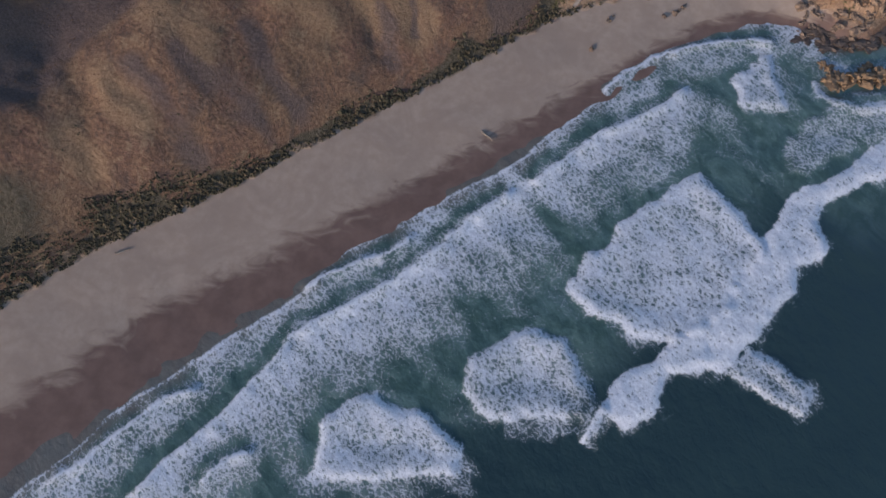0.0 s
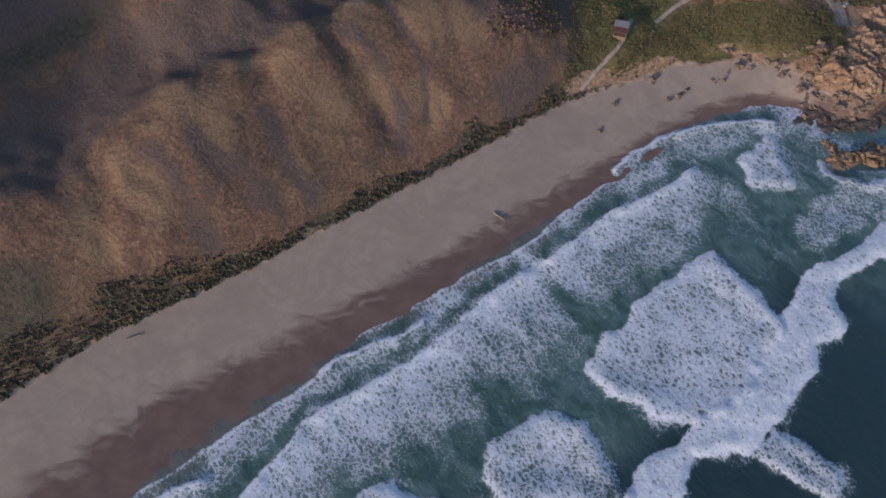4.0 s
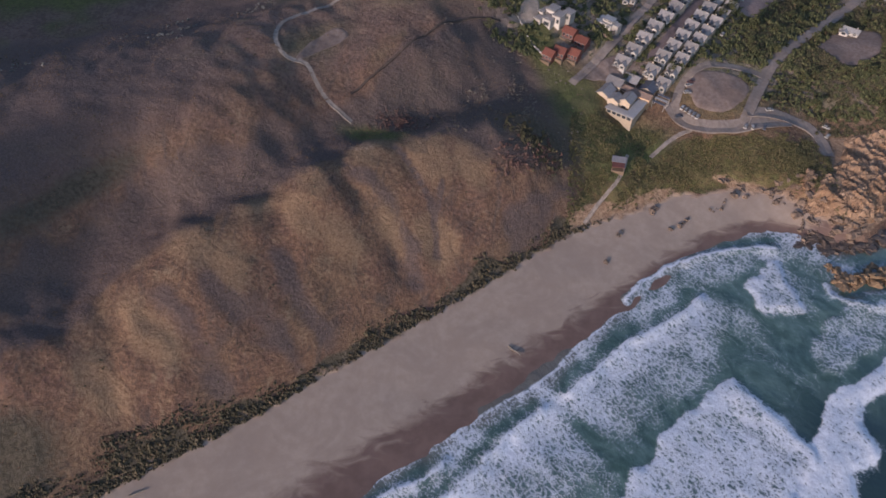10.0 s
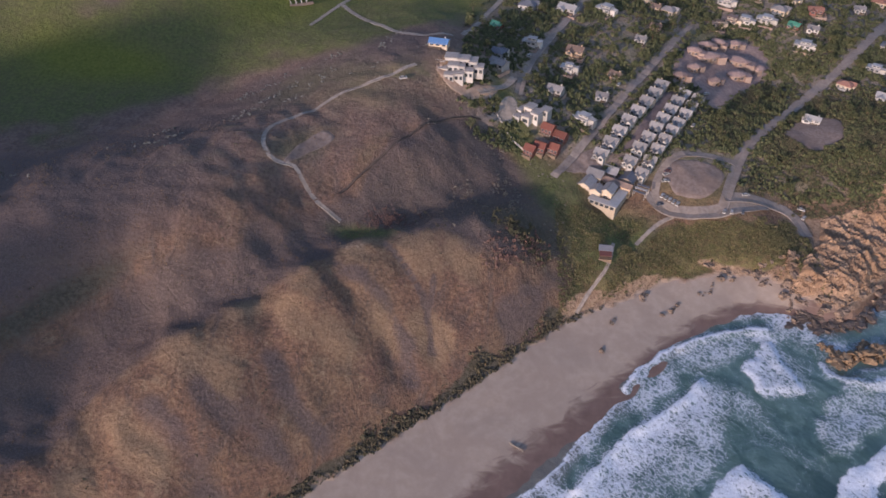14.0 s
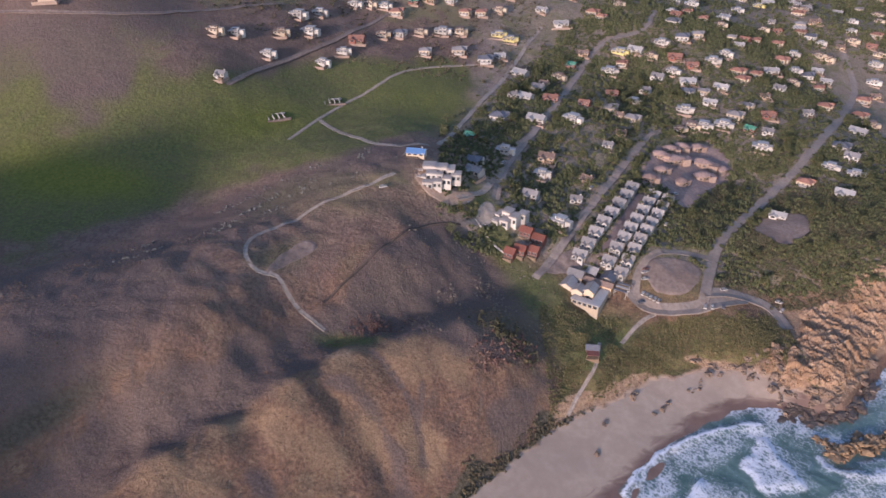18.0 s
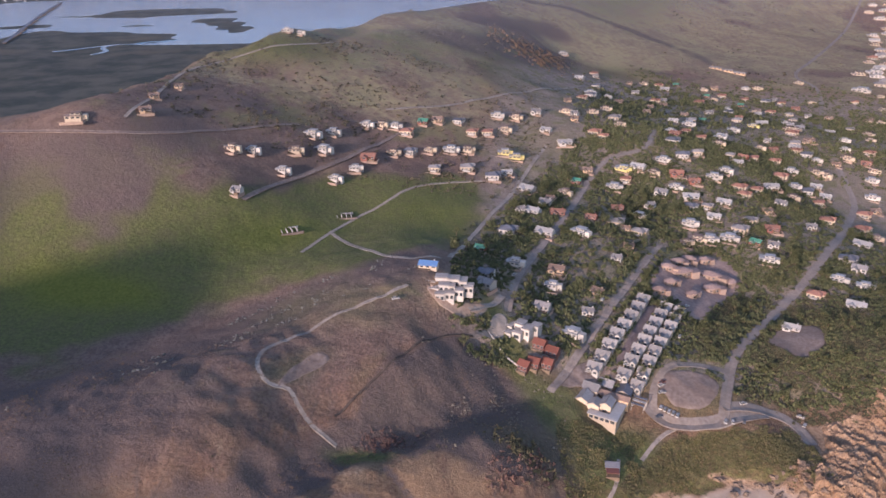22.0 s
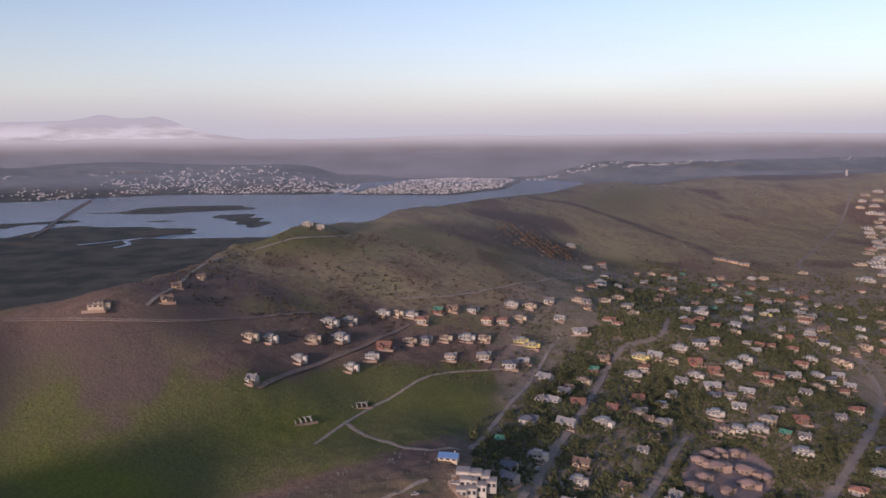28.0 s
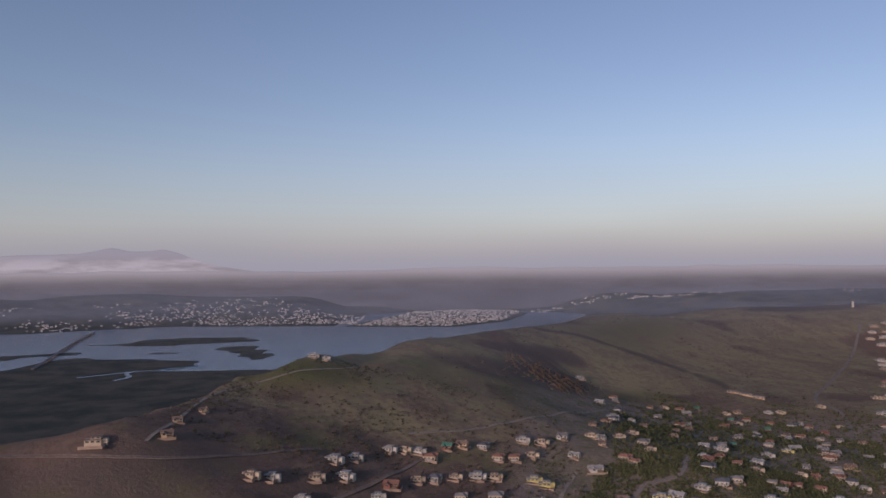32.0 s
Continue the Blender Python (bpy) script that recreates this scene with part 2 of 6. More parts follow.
def sea_material():
    m = Nodes("sea_water", 0.16, 0, 0.45)
    f = m.attr("foam")
    # coordinates that lie along the wave fronts, drawn out in the way the waves run
    turned_in = m.node("Mapping", values={"Vector": m.node("NewGeometry"), "Rotation": (0, 0, radians(-44))})
    p = m.node("Mapping", values={"Vector": turned_in, "Scale": (1.0, 0.62, 1.0)})
    warp = m.node("TexNoise", "Color", {"Vector": p, "Scale": 0.45, "Detail": 3.0})
    p = m.node("VectorMath", 0, {0: p, 1: m.node("VectorMath", 0, {0: warp, 1: (2.6, 2.6, 2.6)}, operation="MULTIPLY")}, operation="ADD")
    # lace of foam: a web of bubbles whose threads thicken with the cover
    big, small = m.cells(0.52, p, 0, "DISTANCE_TO_EDGE"), m.cells(1.15, p, 0, "DISTANCE_TO_EDGE")
    fine = m.noise(1.9, 5.0, 0.7, p, 0.6)
    web = m.sum(m.sum(m.sum(big, 0.55, "MULTIPLY"), m.sum(small, 0.5, "MULTIPLY")), m.sum(m.sum(fine, 0.5, "SUBTRACT"), 0.62, "MULTIPLY"))
    broad = m.noise(0.09, 5.0, 0.6, p, 1.0)
    cover = m.sum(f[0], m.sum(m.sum(broad, 0.5, "SUBTRACT"), 0.75, "MULTIPLY"))
    reach = m.steps(cover, 0.0, 1.2, -0.07, 0.36)
    white = m.steps(m.sum(reach, web, "SUBTRACT"), -0.05, 0.08)
    white = m.sum(white, m.steps(cover, 0.05, 0.25), "MULTIPLY")
    shallow = m.mix(m.steps(broad, 0.35, 0.65), (0.050, 0.098, 0.086), (0.105, 0.172, 0.155))
    water = m.mix(f[1], (0.024, 0.050, 0.052), shallow)
    water = m.mix(f[2], water, m.mix(0.5, (0.15, 0.14, 0.125), (0.19, 0.125, 0.098)))
    # milky with bubbles where waves have passed
    water = m.mix(m.steps(cover, 0.2, 0.9, 0.0, 0.5), water, (0.26, 0.32, 0.335))
    foam = m.mix(m.steps(cover, 0.45, 1.0), m.mix(m.steps(fine, 0.3, 0.7), (0.40, 0.435, 0.475), (0.58, 0.61, 0.65)), m.mix(m.steps(fine, 0.3, 0.7), (0.52, 0.55, 0.60), (0.78, 0.80, 0.84)))
    m.colour(m.mix(white, water, foam))
    m.put(m.bsdf.inputs["Roughness"], m.steps(white, 0, 1, 0.2, 0.85))
    chop = m.sum(m.noise(0.22, 6.0, 0.6, p), m.sum(white, 0.3, "MULTIPLY"))
    m.bump(chop, 0.6, 1.0)
    return m.mat


def lagoon_material():
    m = Nodes("lagoon_water", 0.25, 0, 0.5)
    m.colour(m.mix(m.steps(m.noise(0.004, 4.0), 0.4, 0.65), (0.050, 0.145, 0.24), (0.080, 0.19, 0.28)))
    m.bump(m.noise(0.05, 3.0), 0.02, 0.5)
    return m.mat


def leaf_material(name, a, b, c):
    m = Nodes(name, 0.85, 0, 0.15)
    k = m.node("NewGeometry", "Random Per Island")
    col = m.mix(m.steps(k, 0, 0.6), a, b)
    col = m.mix(m.steps(k, 0.7, 1.0, 0, 0.8), col, c)
    col = m.mix(m.steps(m.noise(1.6, 4.0), 0.35, 0.7, 0, 0.5), col, tuple(v * 0.45 for v in a))
    m.colour(col)
    return m.mat


def cliff_material():
    """Sandy rock: tan earth, pinkish stains, pale ledges and a few dark tufts."""
    m = Nodes("tan_cliff_rock", 0.95, 0, 0.1)
    wide, mid, fine = m.noise(0.07, 5.0, 0.6, warp=0.8), m.noise(0.32, 6.0, 0.68), m.noise(1.3, 5.0, 0.7)
    c = m.mix(m.steps(wide, 0.35, 0.65), (0.255, 0.155, 0.092), (0.325, 0.215, 0.140))
    c = m.mix(m.steps(mid, 0.46, 0.66, 0, 0.75), c, (0.170, 0.105, 0.072))
    c = m.mix(m.steps(mid, 0.44, 0.32, 0, 0.7), c, (0.40, 0.285, 0.195))
    c = m.mix(m.steps(fine, 0.54, 0.70, 0, 0.8), c, (0.115, 0.088, 0.060))
    m.colour(c)
    m.bump(m.sum(mid, m.sum(fine, 0.4, "MULTIPLY")), 0.6, 1.2)
    return m.mat


def road_material(name, a, b):
    m = Nodes(name, 0.9, 0, 0.2)
    c = m.mix(m.steps(m.noise(0.5, 5.0), 0.3, 0.7), a, b)
    c = m.mix(m.steps(m.noise(0.06, 4.0), 0.45, 0.7, 0, 0.5), c, tuple(v * 0.7 for v in a))
    m.colour(c)
    m.bump(m.noise(6, 3.0), 0.2, 0.03)
    return m.mat


GROUND, SEA, LAGOON_WATER = ground_material(), sea_material(), lagoon_material()
ASPHALT = road_material("worn_asphalt", (0.21, 0.168, 0.142), (0.275, 0.228, 0.195))
DIRT = road_material("pale_dirt", (0.235, 0.19, 0.155), (0.34, 0.285, 0.24))
EARTH = road_material("brown_earth", (0.17, 0.125, 0.105), (0.25, 0.19, 0.16))
PALE_WALL = plain("white_render", (0.44, 0.405, 0.365), 0.8, 0, 0.08, 0.5, vary=0.2)
CREAM_WALL = plain("cream_render", (0.43, 0.345, 0.255), 0.8, 0, 0.08, 0.5, vary=0.2)
OCHRE_WALL = plain("ochre_render", (0.48, 0.33, 0.21), 0.8, 0, 0.07, 0.5, vary=0.15)
YELLOW_WALL = plain("yellow_render", (0.50, 0.42, 0.17), 0.8, 0, 0.06, 0.5)
RED_WALL = plain("red_brick_render", (0.25, 0.095, 0.07), 0.85, 0, 0.12, 0.8, vary=0.15)
GREY_ROOF = plain("grey_tile_roof", (0.225, 0.21, 0.205), 0.7, 0, 0.12, 0.9, vary=0.2)
CHALET_ROOF = plain("pale_grey_tile_roof", (0.27, 0.25, 0.238), 0.7, 0, 0.12, 0.9, vary=0.15)
VILLA_ROOF = plain("light_terrace_roof", (0.34, 0.30, 0.27), 0.8, 0, 0.1, 0.8)
TAN_EARTH = road_material("tan_bank", (0.30, 0.20, 0.145), (0.42, 0.30, 0.22))
SLATE_ROOF = plain("slate_roof", (0.11, 0.115, 0.135), 0.65, 0, 0.12, 0.9, vary=0.2)
PALE_ROOF = plain("pale_sheet_roof", (0.33, 0.315, 0.30), 0.5, 0, 0.08, 0.7, vary=0.12)
TERRACOTTA_ROOF = plain("terracotta_roof", (0.27, 0.135, 0.10), 0.8, 0, 0.14, 1.0, vary=0.2)
BROWN_ROOF = plain("brown_tile_roof", (0.21, 0.145, 0.115), 0.8, 0, 0.14, 1.0, vary=0.2)
GREEN_ROOF = plain("green_sheet_roof", (0.06, 0.22, 0.15), 0.55, 0, 0.08, 0.8)
BLUE_ROOF = plain("blue_sheet_roof", (0.10, 0.21, 0.40), 0.5, 0, 0.08, 0.8)
GLASS = plain("dark_window_glass", (0.035, 0.042, 0.05), 0.12, 0, 0.05, 0.6, 0.6)
TIMBER = plain("weathered_timber", (0.20, 0.14, 0.095), 0.85, 0, 0.18, 2.0)
RUST_ROOF = plain("dark_rust_roof", (0.17, 0.062, 0.045), 0.8, 0, 0.16, 1.0, vary=0.2)
RED_TIMBER = plain("red_timber", (0.19, 0.072, 0.055), 0.7, 0, 0.12, 1.2)
STONE = plain("coast_rock", (0.25, 0.165, 0.098), 0.9, 0, 0.28, 0.35)
CLIFF = cliff_material()
BOULDER = plain("brown_boulder", (0.21, 0.15, 0.11), 0.95, 0, 0.25, 0.5)
WET_ROCK = plain("wet_dark_rock", (0.125, 0.092, 0.070), 0.5, 0, 0.3, 0.5, 0.4)
CLAY_ROOF = plain("pink_clay_roof", (0.265, 0.185, 0.16), 0.85, 0, 0.14, 0.9, vary=0.18)
CLAY_WALL = plain("raw_clay_wall", (0.33, 0.235, 0.185), 0.9, 0, 0.12, 0.7, vary=0.1)
PINK_EARTH = road_material("pinkish_earth", (0.215, 0.15, 0.13), (0.31, 0.225, 0.195))
DARK_EARTH = road_material("dark_earth", (0.075, 0.055, 0.045), (0.11, 0.082, 0.066))
MAUVE_PAVING = road_material("mauve_paving", (0.15, 0.115, 0.11), (0.20, 0.155, 0.148))
TURQUOISE = plain("turquoise_sheet", (0.10, 0.36, 0.38), 0.5, 0, 0.06, 0.8)
DRIFT = plain("bleached_driftwood", (0.25, 0.21, 0.17), 0.9, 0, 0.15, 2.0)
BUSH_LEAF = leaf_material("coast_bush_leaf", (0.055, 0.048, 0.032), (0.098, 0.084, 0.052), (0.18, 0.135, 0.088))
DUNE_LEAF = leaf_material("dune_scrub_leaf", (0.075, 0.068, 0.032), (0.135, 0.120, 0.052), (0.20, 0.15, 0.085))
HEATH_LEAF = leaf_material("dry_heath_tuft", (0.12, 0.075, 0.050), (0.19, 0.118, 0.072), (0.26, 0.18, 0.11))
TREE_LEAF = leaf_material("tree_leaf", (0.048, 0.055, 0.027), (0.095, 0.100, 0.046), (0.135, 0.125, 0.064))
PATCH_LEAF = leaf_material("dark_scrub_leaf", (0.052, 0.050, 0.030), (0.088, 0.080, 0.044), (0.15, 0.115, 0.07))
PALE_TUFT = leaf_material("pale_tuft", (0.13, 0.105, 0.08), (0.20, 0.165, 0.125), (0.27, 0.225, 0.175))
GREY_TUFT = leaf_material("grey_tuft", (0.10, 0.098, 0.085), (0.17, 0.165, 0.145), (0.26, 0.25, 0.225))
RED_LEAF = leaf_material("rust_leaf", (0.105, 0.062, 0.050), (0.150, 0.085, 0.068), (0.20, 0.135, 0.11))
BARK = plain("bark", (0.13, 0.09, 0.065), 0.9, 0, 0.2, 3.0)

# ---- the lie of the land ----
# foot of the coast slope, from west to east: x, y, width of the beach in front of it
COAST = np.array([
    (-4200, -3100, 60), (-800, -420, 66), (-300, -32, 64), (-191, 63.5, 63), (-161, 96, 60), (-124, 124, 56), (-83.5, 159.5, 53), (-36, 201, 50),
    (15, 248, 50), (44, 265, 43), (74, 282, 33), (105, 292, 29), (126, 291, 24), (141, 281, 18), (153, 268, 8),
    (168, 268, 6), (182, 281, 5), (206, 303, 5), (240, 318, 6), (330, 322, 8), (700, 340, 10), (1500, 500, 15), (4200, 900, 20)], float)
# heights along the landforms: x, y, z
SLOPE = [(-300, 40, 44), (-181, 108, 33), (-144, 130, 25), (-161, 137, 39), (-145, 150, 43), (-106, 195, 45), (-64, 207, 25), (-26, 247, 32), (24, 273, 13), (-184, 165, 51), (-50, 227, 31)]
CREST = [(-126, 202, 59), (-104, 228, 64), (-86, 247, 62), (-35, 263, 45), (-6, 271, 36), (1, 282, 33), (-170, 200, 61), (-160, 178, 58), (-260, 120, 62)]
TRACK_RIDGE = [(-73, 275, 63), (-105, 270, 62), (-25, 355, 52), (-136, 296, 80), (-173, 267, 84), (-204, 232, 82), (-81, 353, 81), (-52, 388, 84), (-40, 374, 76), (-300, 190, 86)]
GREEN_VALLEY = [(-156, 364, 66), (-179, 331, 66), (-260, 300, 66), (-153, 476, 78), (-122, 512, 76), (-189, 466, 89), (-82, 603, 87), (-320, 420, 92)]
VILLAGE = [(40, 288, 19), (49, 319, 20), (114, 332, 24), (160, 332, 9), (139, 291, 14), (141, 384, 28), (33, 378, 46), (27, 424, 51), (172, 465, 27), (139, 476, 38), (194, 416, 29), (205, 507, 37),
           (-133, 550, 87), (-193, 484, 100), (-141, 581, 102), (-121, 639, 104), (106, 612, 58), (56, 499, 60), (179, 696, 75), (353, 654, 22), (404, 826, 45), (466, 928, 30), (530, 1107, 29), (218, 367, 30), (185, 306, 9)]
FAR_RIDGE = [(356, 1822, 158), (540, 2000, 144), (679, 2092, 142), (874, 2169, 151), (237, 1636, 152), (135, 1445, 157), (54, 1288, 160), (-65, 1069, 168), (-127, 983, 169), (-174, 874, 168), (-203, 804, 166), (-233, 765, 160), (-256, 735, 153), (-307, 508, 150), (-274, 568, 150),  (148, 948, 74), (447, 1246, 46), (150, 1238, 92), (453, 1499, 66), (578, 2079, 138),
             (1014, 2250, 153), (1216, 2300, 150), (1107, 2070, 104), (1050, 1863, 42), (700, 900, 20), (1200, 1200, 40), (-520, 480, 120), (-620, 560, 110)]


class Spline:
    """A thin-plate surface through scattered heights."""

    def __init__(self, pts, soft=30.0):
        p = np.array(pts, float)
        self.c = p[:, :2] / 100
        n = len(p)
        a = np.zeros((n + 3, n + 3))
        a[:n, :n] = self.kernel(self.c) + np.eye(n) * soft / 1000
        a[:n, n], a[:n, n + 1:] = 1, self.c
        a[n:, :n] = a[:n, n:].T
        self.w = np.linalg.solve(a, np.r_[p[:, 2], 0, 0, 0])

    def kernel(self, q):
        r2 = ((q[:, None] - self.c[None]) ** 2).sum(-1)
        return 0.5 * r2 * np.log(r2 + 1e-9)

    def __call__(self, x, y):
        q = np.stack([np.ravel(x), np.ravel(y)], 1) / 100
        out = np.empty(len(q))
        for k in range(0, len(q), 20000):
            s = q[k:k + 20000]
            out[k:k + 20000] = self.kernel(s) @ self.w[:-3] + self.w[-3] + s @ self.w[-2:]
        return out.reshape(np.shape(x))


def smooth(a, b, v):
    k = np.clip((v - a) / (b - a), 0, 1)
    return k * k * (3 - 2 * k)


def hashed(i, j, seed):
    v = np.sin(i * 127.1 + j * 311.7 + seed * 74.7) * 43758.5453
    return v - np.floor(v)


def bumps(x, y, size, seed=0):
    """Value noise from -1 to 1 with blobs of that size in metres."""
    u, v = np.asarray(x, float) / size, np.asarray(y, float) / size
    i, j = np.floor(u), np.floor(v)
    a, b = u - i, v - j
    a, b = a * a * (3 - 2 * a), b * b * (3 - 2 * b)
    top = hashed(i, j, seed) * (1 - a) + hashed(i + 1, j, seed) * a
    low = hashed(i, j + 1, seed) * (1 - a) + hashed(i + 1, j + 1, seed) * a
    return 2 * (top * (1 - b) + low * b) - 1


def from_line(x, y, line):
    """Distance to a polyline, the place along it (vertex number) and the side (positive on its left)."""
    x, y = np.asarray(x, float), np.asarray(y, float)
    best = np.full(x.shape, 1e18)
    along, side = np.zeros(x.shape), np.zeros(x.shape)
    for k in range(len(line) - 1):
        (ax, ay), (bx, by) = line[k][:2], line[k + 1][:2]
        dx, dy = bx - ax, by - ay
        s = np.clip(((x - ax) * dx + (y - ay) * dy) / (dx * dx + dy * dy), 0, 1)
        d = (x - ax - s * dx) ** 2 + (y - ay - s * dy) ** 2
        near = d < best - 1e-9
        best = np.where(near, d, best)
        along = np.where(near, k + s, along)
        side = np.where(near, np.sign(dx * (y - ay) - dy * (x - ax)), side)
    return np.sqrt(best), along, side


def inside(x, y, ring):
    """Signed distance to a closed ring, positive inside."""
    x, y = np.asarray(x, float), np.asarray(y, float)
    closed = list(ring) + [ring[0]]
    far, _, _ = from_line(x, y, closed)
    hit = np.zeros(x.shape, bool)
    for (ax, ay), (bx, by) in zip(closed, closed[1:]):
        if ay != by:
            hit ^= ((ay > y) != (by > y)) & (x < (bx - ax) * (y - ay) / (by - ay) + ax)
    return np.where(hit, far, -far)


LAGOON = [(-6000, 1500), (-2000, 1700), (-1342, 2000), (-770, 1960), (-480, 1990), (-380, 2250), (-60, 2420), (250, 2700), (700, 3950), (730, 4350), (600, 4560), (420, 4640), (200, 4680), (-330, 4680), (-560, 4500), (-700, 3950), (-620, 3540), (-1020, 3560), (-1463, 3600), (-1788, 3394), (-2059, 3178), (-6000, 2400)]
MUDBANKS = [[(-1359, 2693), (-1206, 2960), (-915, 2980), (-839, 2802), (-1160, 2640)], [(-886, 2600), (-787, 2613), (-637, 2295), (-663, 2224), (-740, 2280)],
            [(-1305, 1968), (-1249, 2290), (-865, 2193), (-783, 2056), (-976, 1875)], [(-2600, 2150), (-1536, 2345), (-1416, 2463), (-1276, 2419), (-1468, 2230), (-2600, 1950)], [(-1057, 2404), (-985, 2468), (-966, 2365)]]
ISLAND = [(-588, 3500), (-470, 4050), (-330, 4440), (-60, 4570), (250, 4560), (400, 4430), (232, 3783), (-38, 3428), (-311, 3456)]
GULLIES = [[(-98, 240, 3), (-91, 229, 6), (-78, 219, 6.5), (-65, 207, 5), (-55, 198, 3)], [(-128, 218, 3), (-119, 207, 6), (-113, 196, 5), (-106, 182, 2)], [(-172, 158, 2), (-152, 152, 4), (-139, 148, 5), (-128, 138, 4), (-118, 130, 2)],
           [(-173, 152, 2), (-167, 142, 6), (-166, 130, 5), (-160, 116, 3)], [(-214, 128, 3), (-199, 110, 6), (-188, 112, 4), (-178, 102, 3)], [(-30, 258, 1), (-22, 246, 3), (-14, 234, 3), (-8, 228, 1)], [(-240, 110, 4), (-225, 85, 6), (-205, 70, 3)]]
CREVICES = [[(-72, 252, 1.2), (-62, 244, 2.2), (-54, 236, 2.4), (-50, 228, 2.6), (-47, 214, 2)], [(-48, 243, 1), (-50, 228, 2.4)]]
# where the far ridge stands
RIDGE_X = [-2500, -700, -420, -345, -312, -298, -286, -256, -205, -129, -70, 22, 125, 285, 431, 578, 766, 1014, 1500, 3000]
RIDGE_Y = [300, 440, 490, 508, 535, 625, 735, 752, 840, 1020, 1100, 1265, 1465, 1765, 1965, 2095, 2165, 2265, 2450, 2900]
# the shaded hollow behind the crest, and the trough before the green valley
HOLLOW = [(-205, 150, 5), (-180, 178, 9), (-163, 199, 12), (-143, 213, 13), (-126, 229, 12), (-106, 250, 12), (-83, 268, 15), (-62, 286, 16), (-40, 303, 14), (-14, 318, 6)]

land = Spline(SLOPE + CREST + TRACK_RIDGE + GREEN_VALLEY + VILLAGE + FAR_RIDGE + [(x, y, 6) for x, y, _ in COAST[2:-3]])


def coast_at(x, y):
    """Metres inland of the coast's foot (negative on the beach) and the beach's width there."""
    d, s, side = from_line(x, y, COAST)
    return d * np.where(side >= 0, 1, -1), np.interp(s, np.arange(len(COAST)), COAST[:, 2])


def height(x, y):
    x, y = np.asarray(x, float), np.asarray(y, float)
    d, wide = coast_at(x, y)
    z = land(np.clip(x, -700, 1300), np.clip(y, 0, 2300))
    z = np.maximum(z, 6 + 6 * smooth(60, 300, d))
    # behind the far ridge the land falls to the lagoon
    over = y - np.interp(x, RIDGE_X, RIDGE_Y)
    fall = np.interp(x, [-300, -120], [230, 420])
    z = z - 17 * np.exp(-((over - 20) / 120) ** 2) * smooth(-230, -150, x) * smooth(1300, 1000, x)
    flats = 3.0 + bumps(x, y, 160, 3)
    z = z * (1 - smooth(0, fall, over)) + flats * smooth(0, fall, over)
    # hills behind the lagoon
    far = y - np.interp(x, [-6000, -2059, -1463, -1022, -720, -560, -300, 0, 300, 560, 800, 1500, 3000], [2400, 3200, 3610, 3580, 3640, 4520, 4690, 4700, 4690, 4600, 4330, 3300, 3100])
    far = np.where(x < -560, np.minimum(far, np.maximum((-600 - x) * 1.4, y - 4520)), far)
    up = smooth(0, 900, far) * 112 + bumps(x, y, 420, 5) * 30 * smooth(100, 600, far) + bumps(x, y, 170, 6) * 6 * smooth(100, 500, far)
    z = np.where(far > 0, np.maximum(z, 3 + np.maximum(up, 0)), z)
    # the lagoon's bed, its mudbanks and the island
    wet = smooth(-25, 25, inside(x, y, LAGOON))
    for bank in MUDBANKS:
        wet = wet * (1 - smooth(-30, 20, inside(x, y, bank) + 25 * bumps(x, y, 60, 9)))
    wet = wet * (1 - smooth(-20, 20, inside(x, y, ISLAND)))
    z = z * (1 - wet) - 3.0 * wet + 16 * smooth(3900, 4500, y) * smooth(0, 40, inside(x, y, ISLAND))
    # gullies in the coast slope and roughness
    slope = smooth(2, 18, d) * (1 - smooth(150, 230, d)) * smooth(160, 60, x)
    for lines, half in ((GULLIES, 6.5), (CREVICES, 2.0)):
        for g in lines:
            far_off, s, _ = from_line(x, y, g)
            z = z - np.interp(s, np.arange(len(g)), [0.42 * q[2] for q in g]) * np.exp(-((far_off + 3.2 * bumps(x, y, 7, 21)) / half) ** 2) * slope
    far_off, s, _ = from_line(x, y, HOLLOW)
    z = z - np.interp(s, np.arange(len(HOLLOW)), [q[2] for q in HOLLOW]) * np.exp(-((far_off + 2.5 * bumps(x, y, 12, 22)) / 17) ** 2)
    z = z + slope * 0.6 * (1.2 * bumps(x * 0.77 + y * 0.63, (y * 0.77 - x * 0.63) * 0.45, 15, 11) + 1.3 * np.abs(bumps(x, y, 12, 17)) + 1.6 * np.abs(bumps(x + 0.4 * y, y, 6, 18)) + 0.8 * bumps(x, y, 9, 12) + 0.5 * bumps(x, y, 4.4, 13))
    rough = smooth(10, 60, d) * (1 - smooth(900, 1500, y))
    z = z + rough * (1.5 * bumps(x, y, 38, 14) + 0.5 * bumps(x, y, 9, 15))
    # unseen hills added to the west so that they shade valley and slopes
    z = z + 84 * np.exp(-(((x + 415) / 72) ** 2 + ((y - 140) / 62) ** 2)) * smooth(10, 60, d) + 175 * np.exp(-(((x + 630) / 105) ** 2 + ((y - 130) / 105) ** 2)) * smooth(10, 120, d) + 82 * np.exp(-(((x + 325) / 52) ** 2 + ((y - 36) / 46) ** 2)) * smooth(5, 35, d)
    crag = np.exp(-(((x - 178) / 30) ** 2 + ((y - 292) / 26) ** 2))
    z = z + crag * smooth(0, 6, d) * (2.2 * np.abs(bumps(x + 0.5 * y, y * 0.4, 5, 31)) + 1.6 * np.abs(bumps(x, y, 4, 32)) + 1.5 * np.sin(z * 0.9))
    # the beach
    k = -d / wide
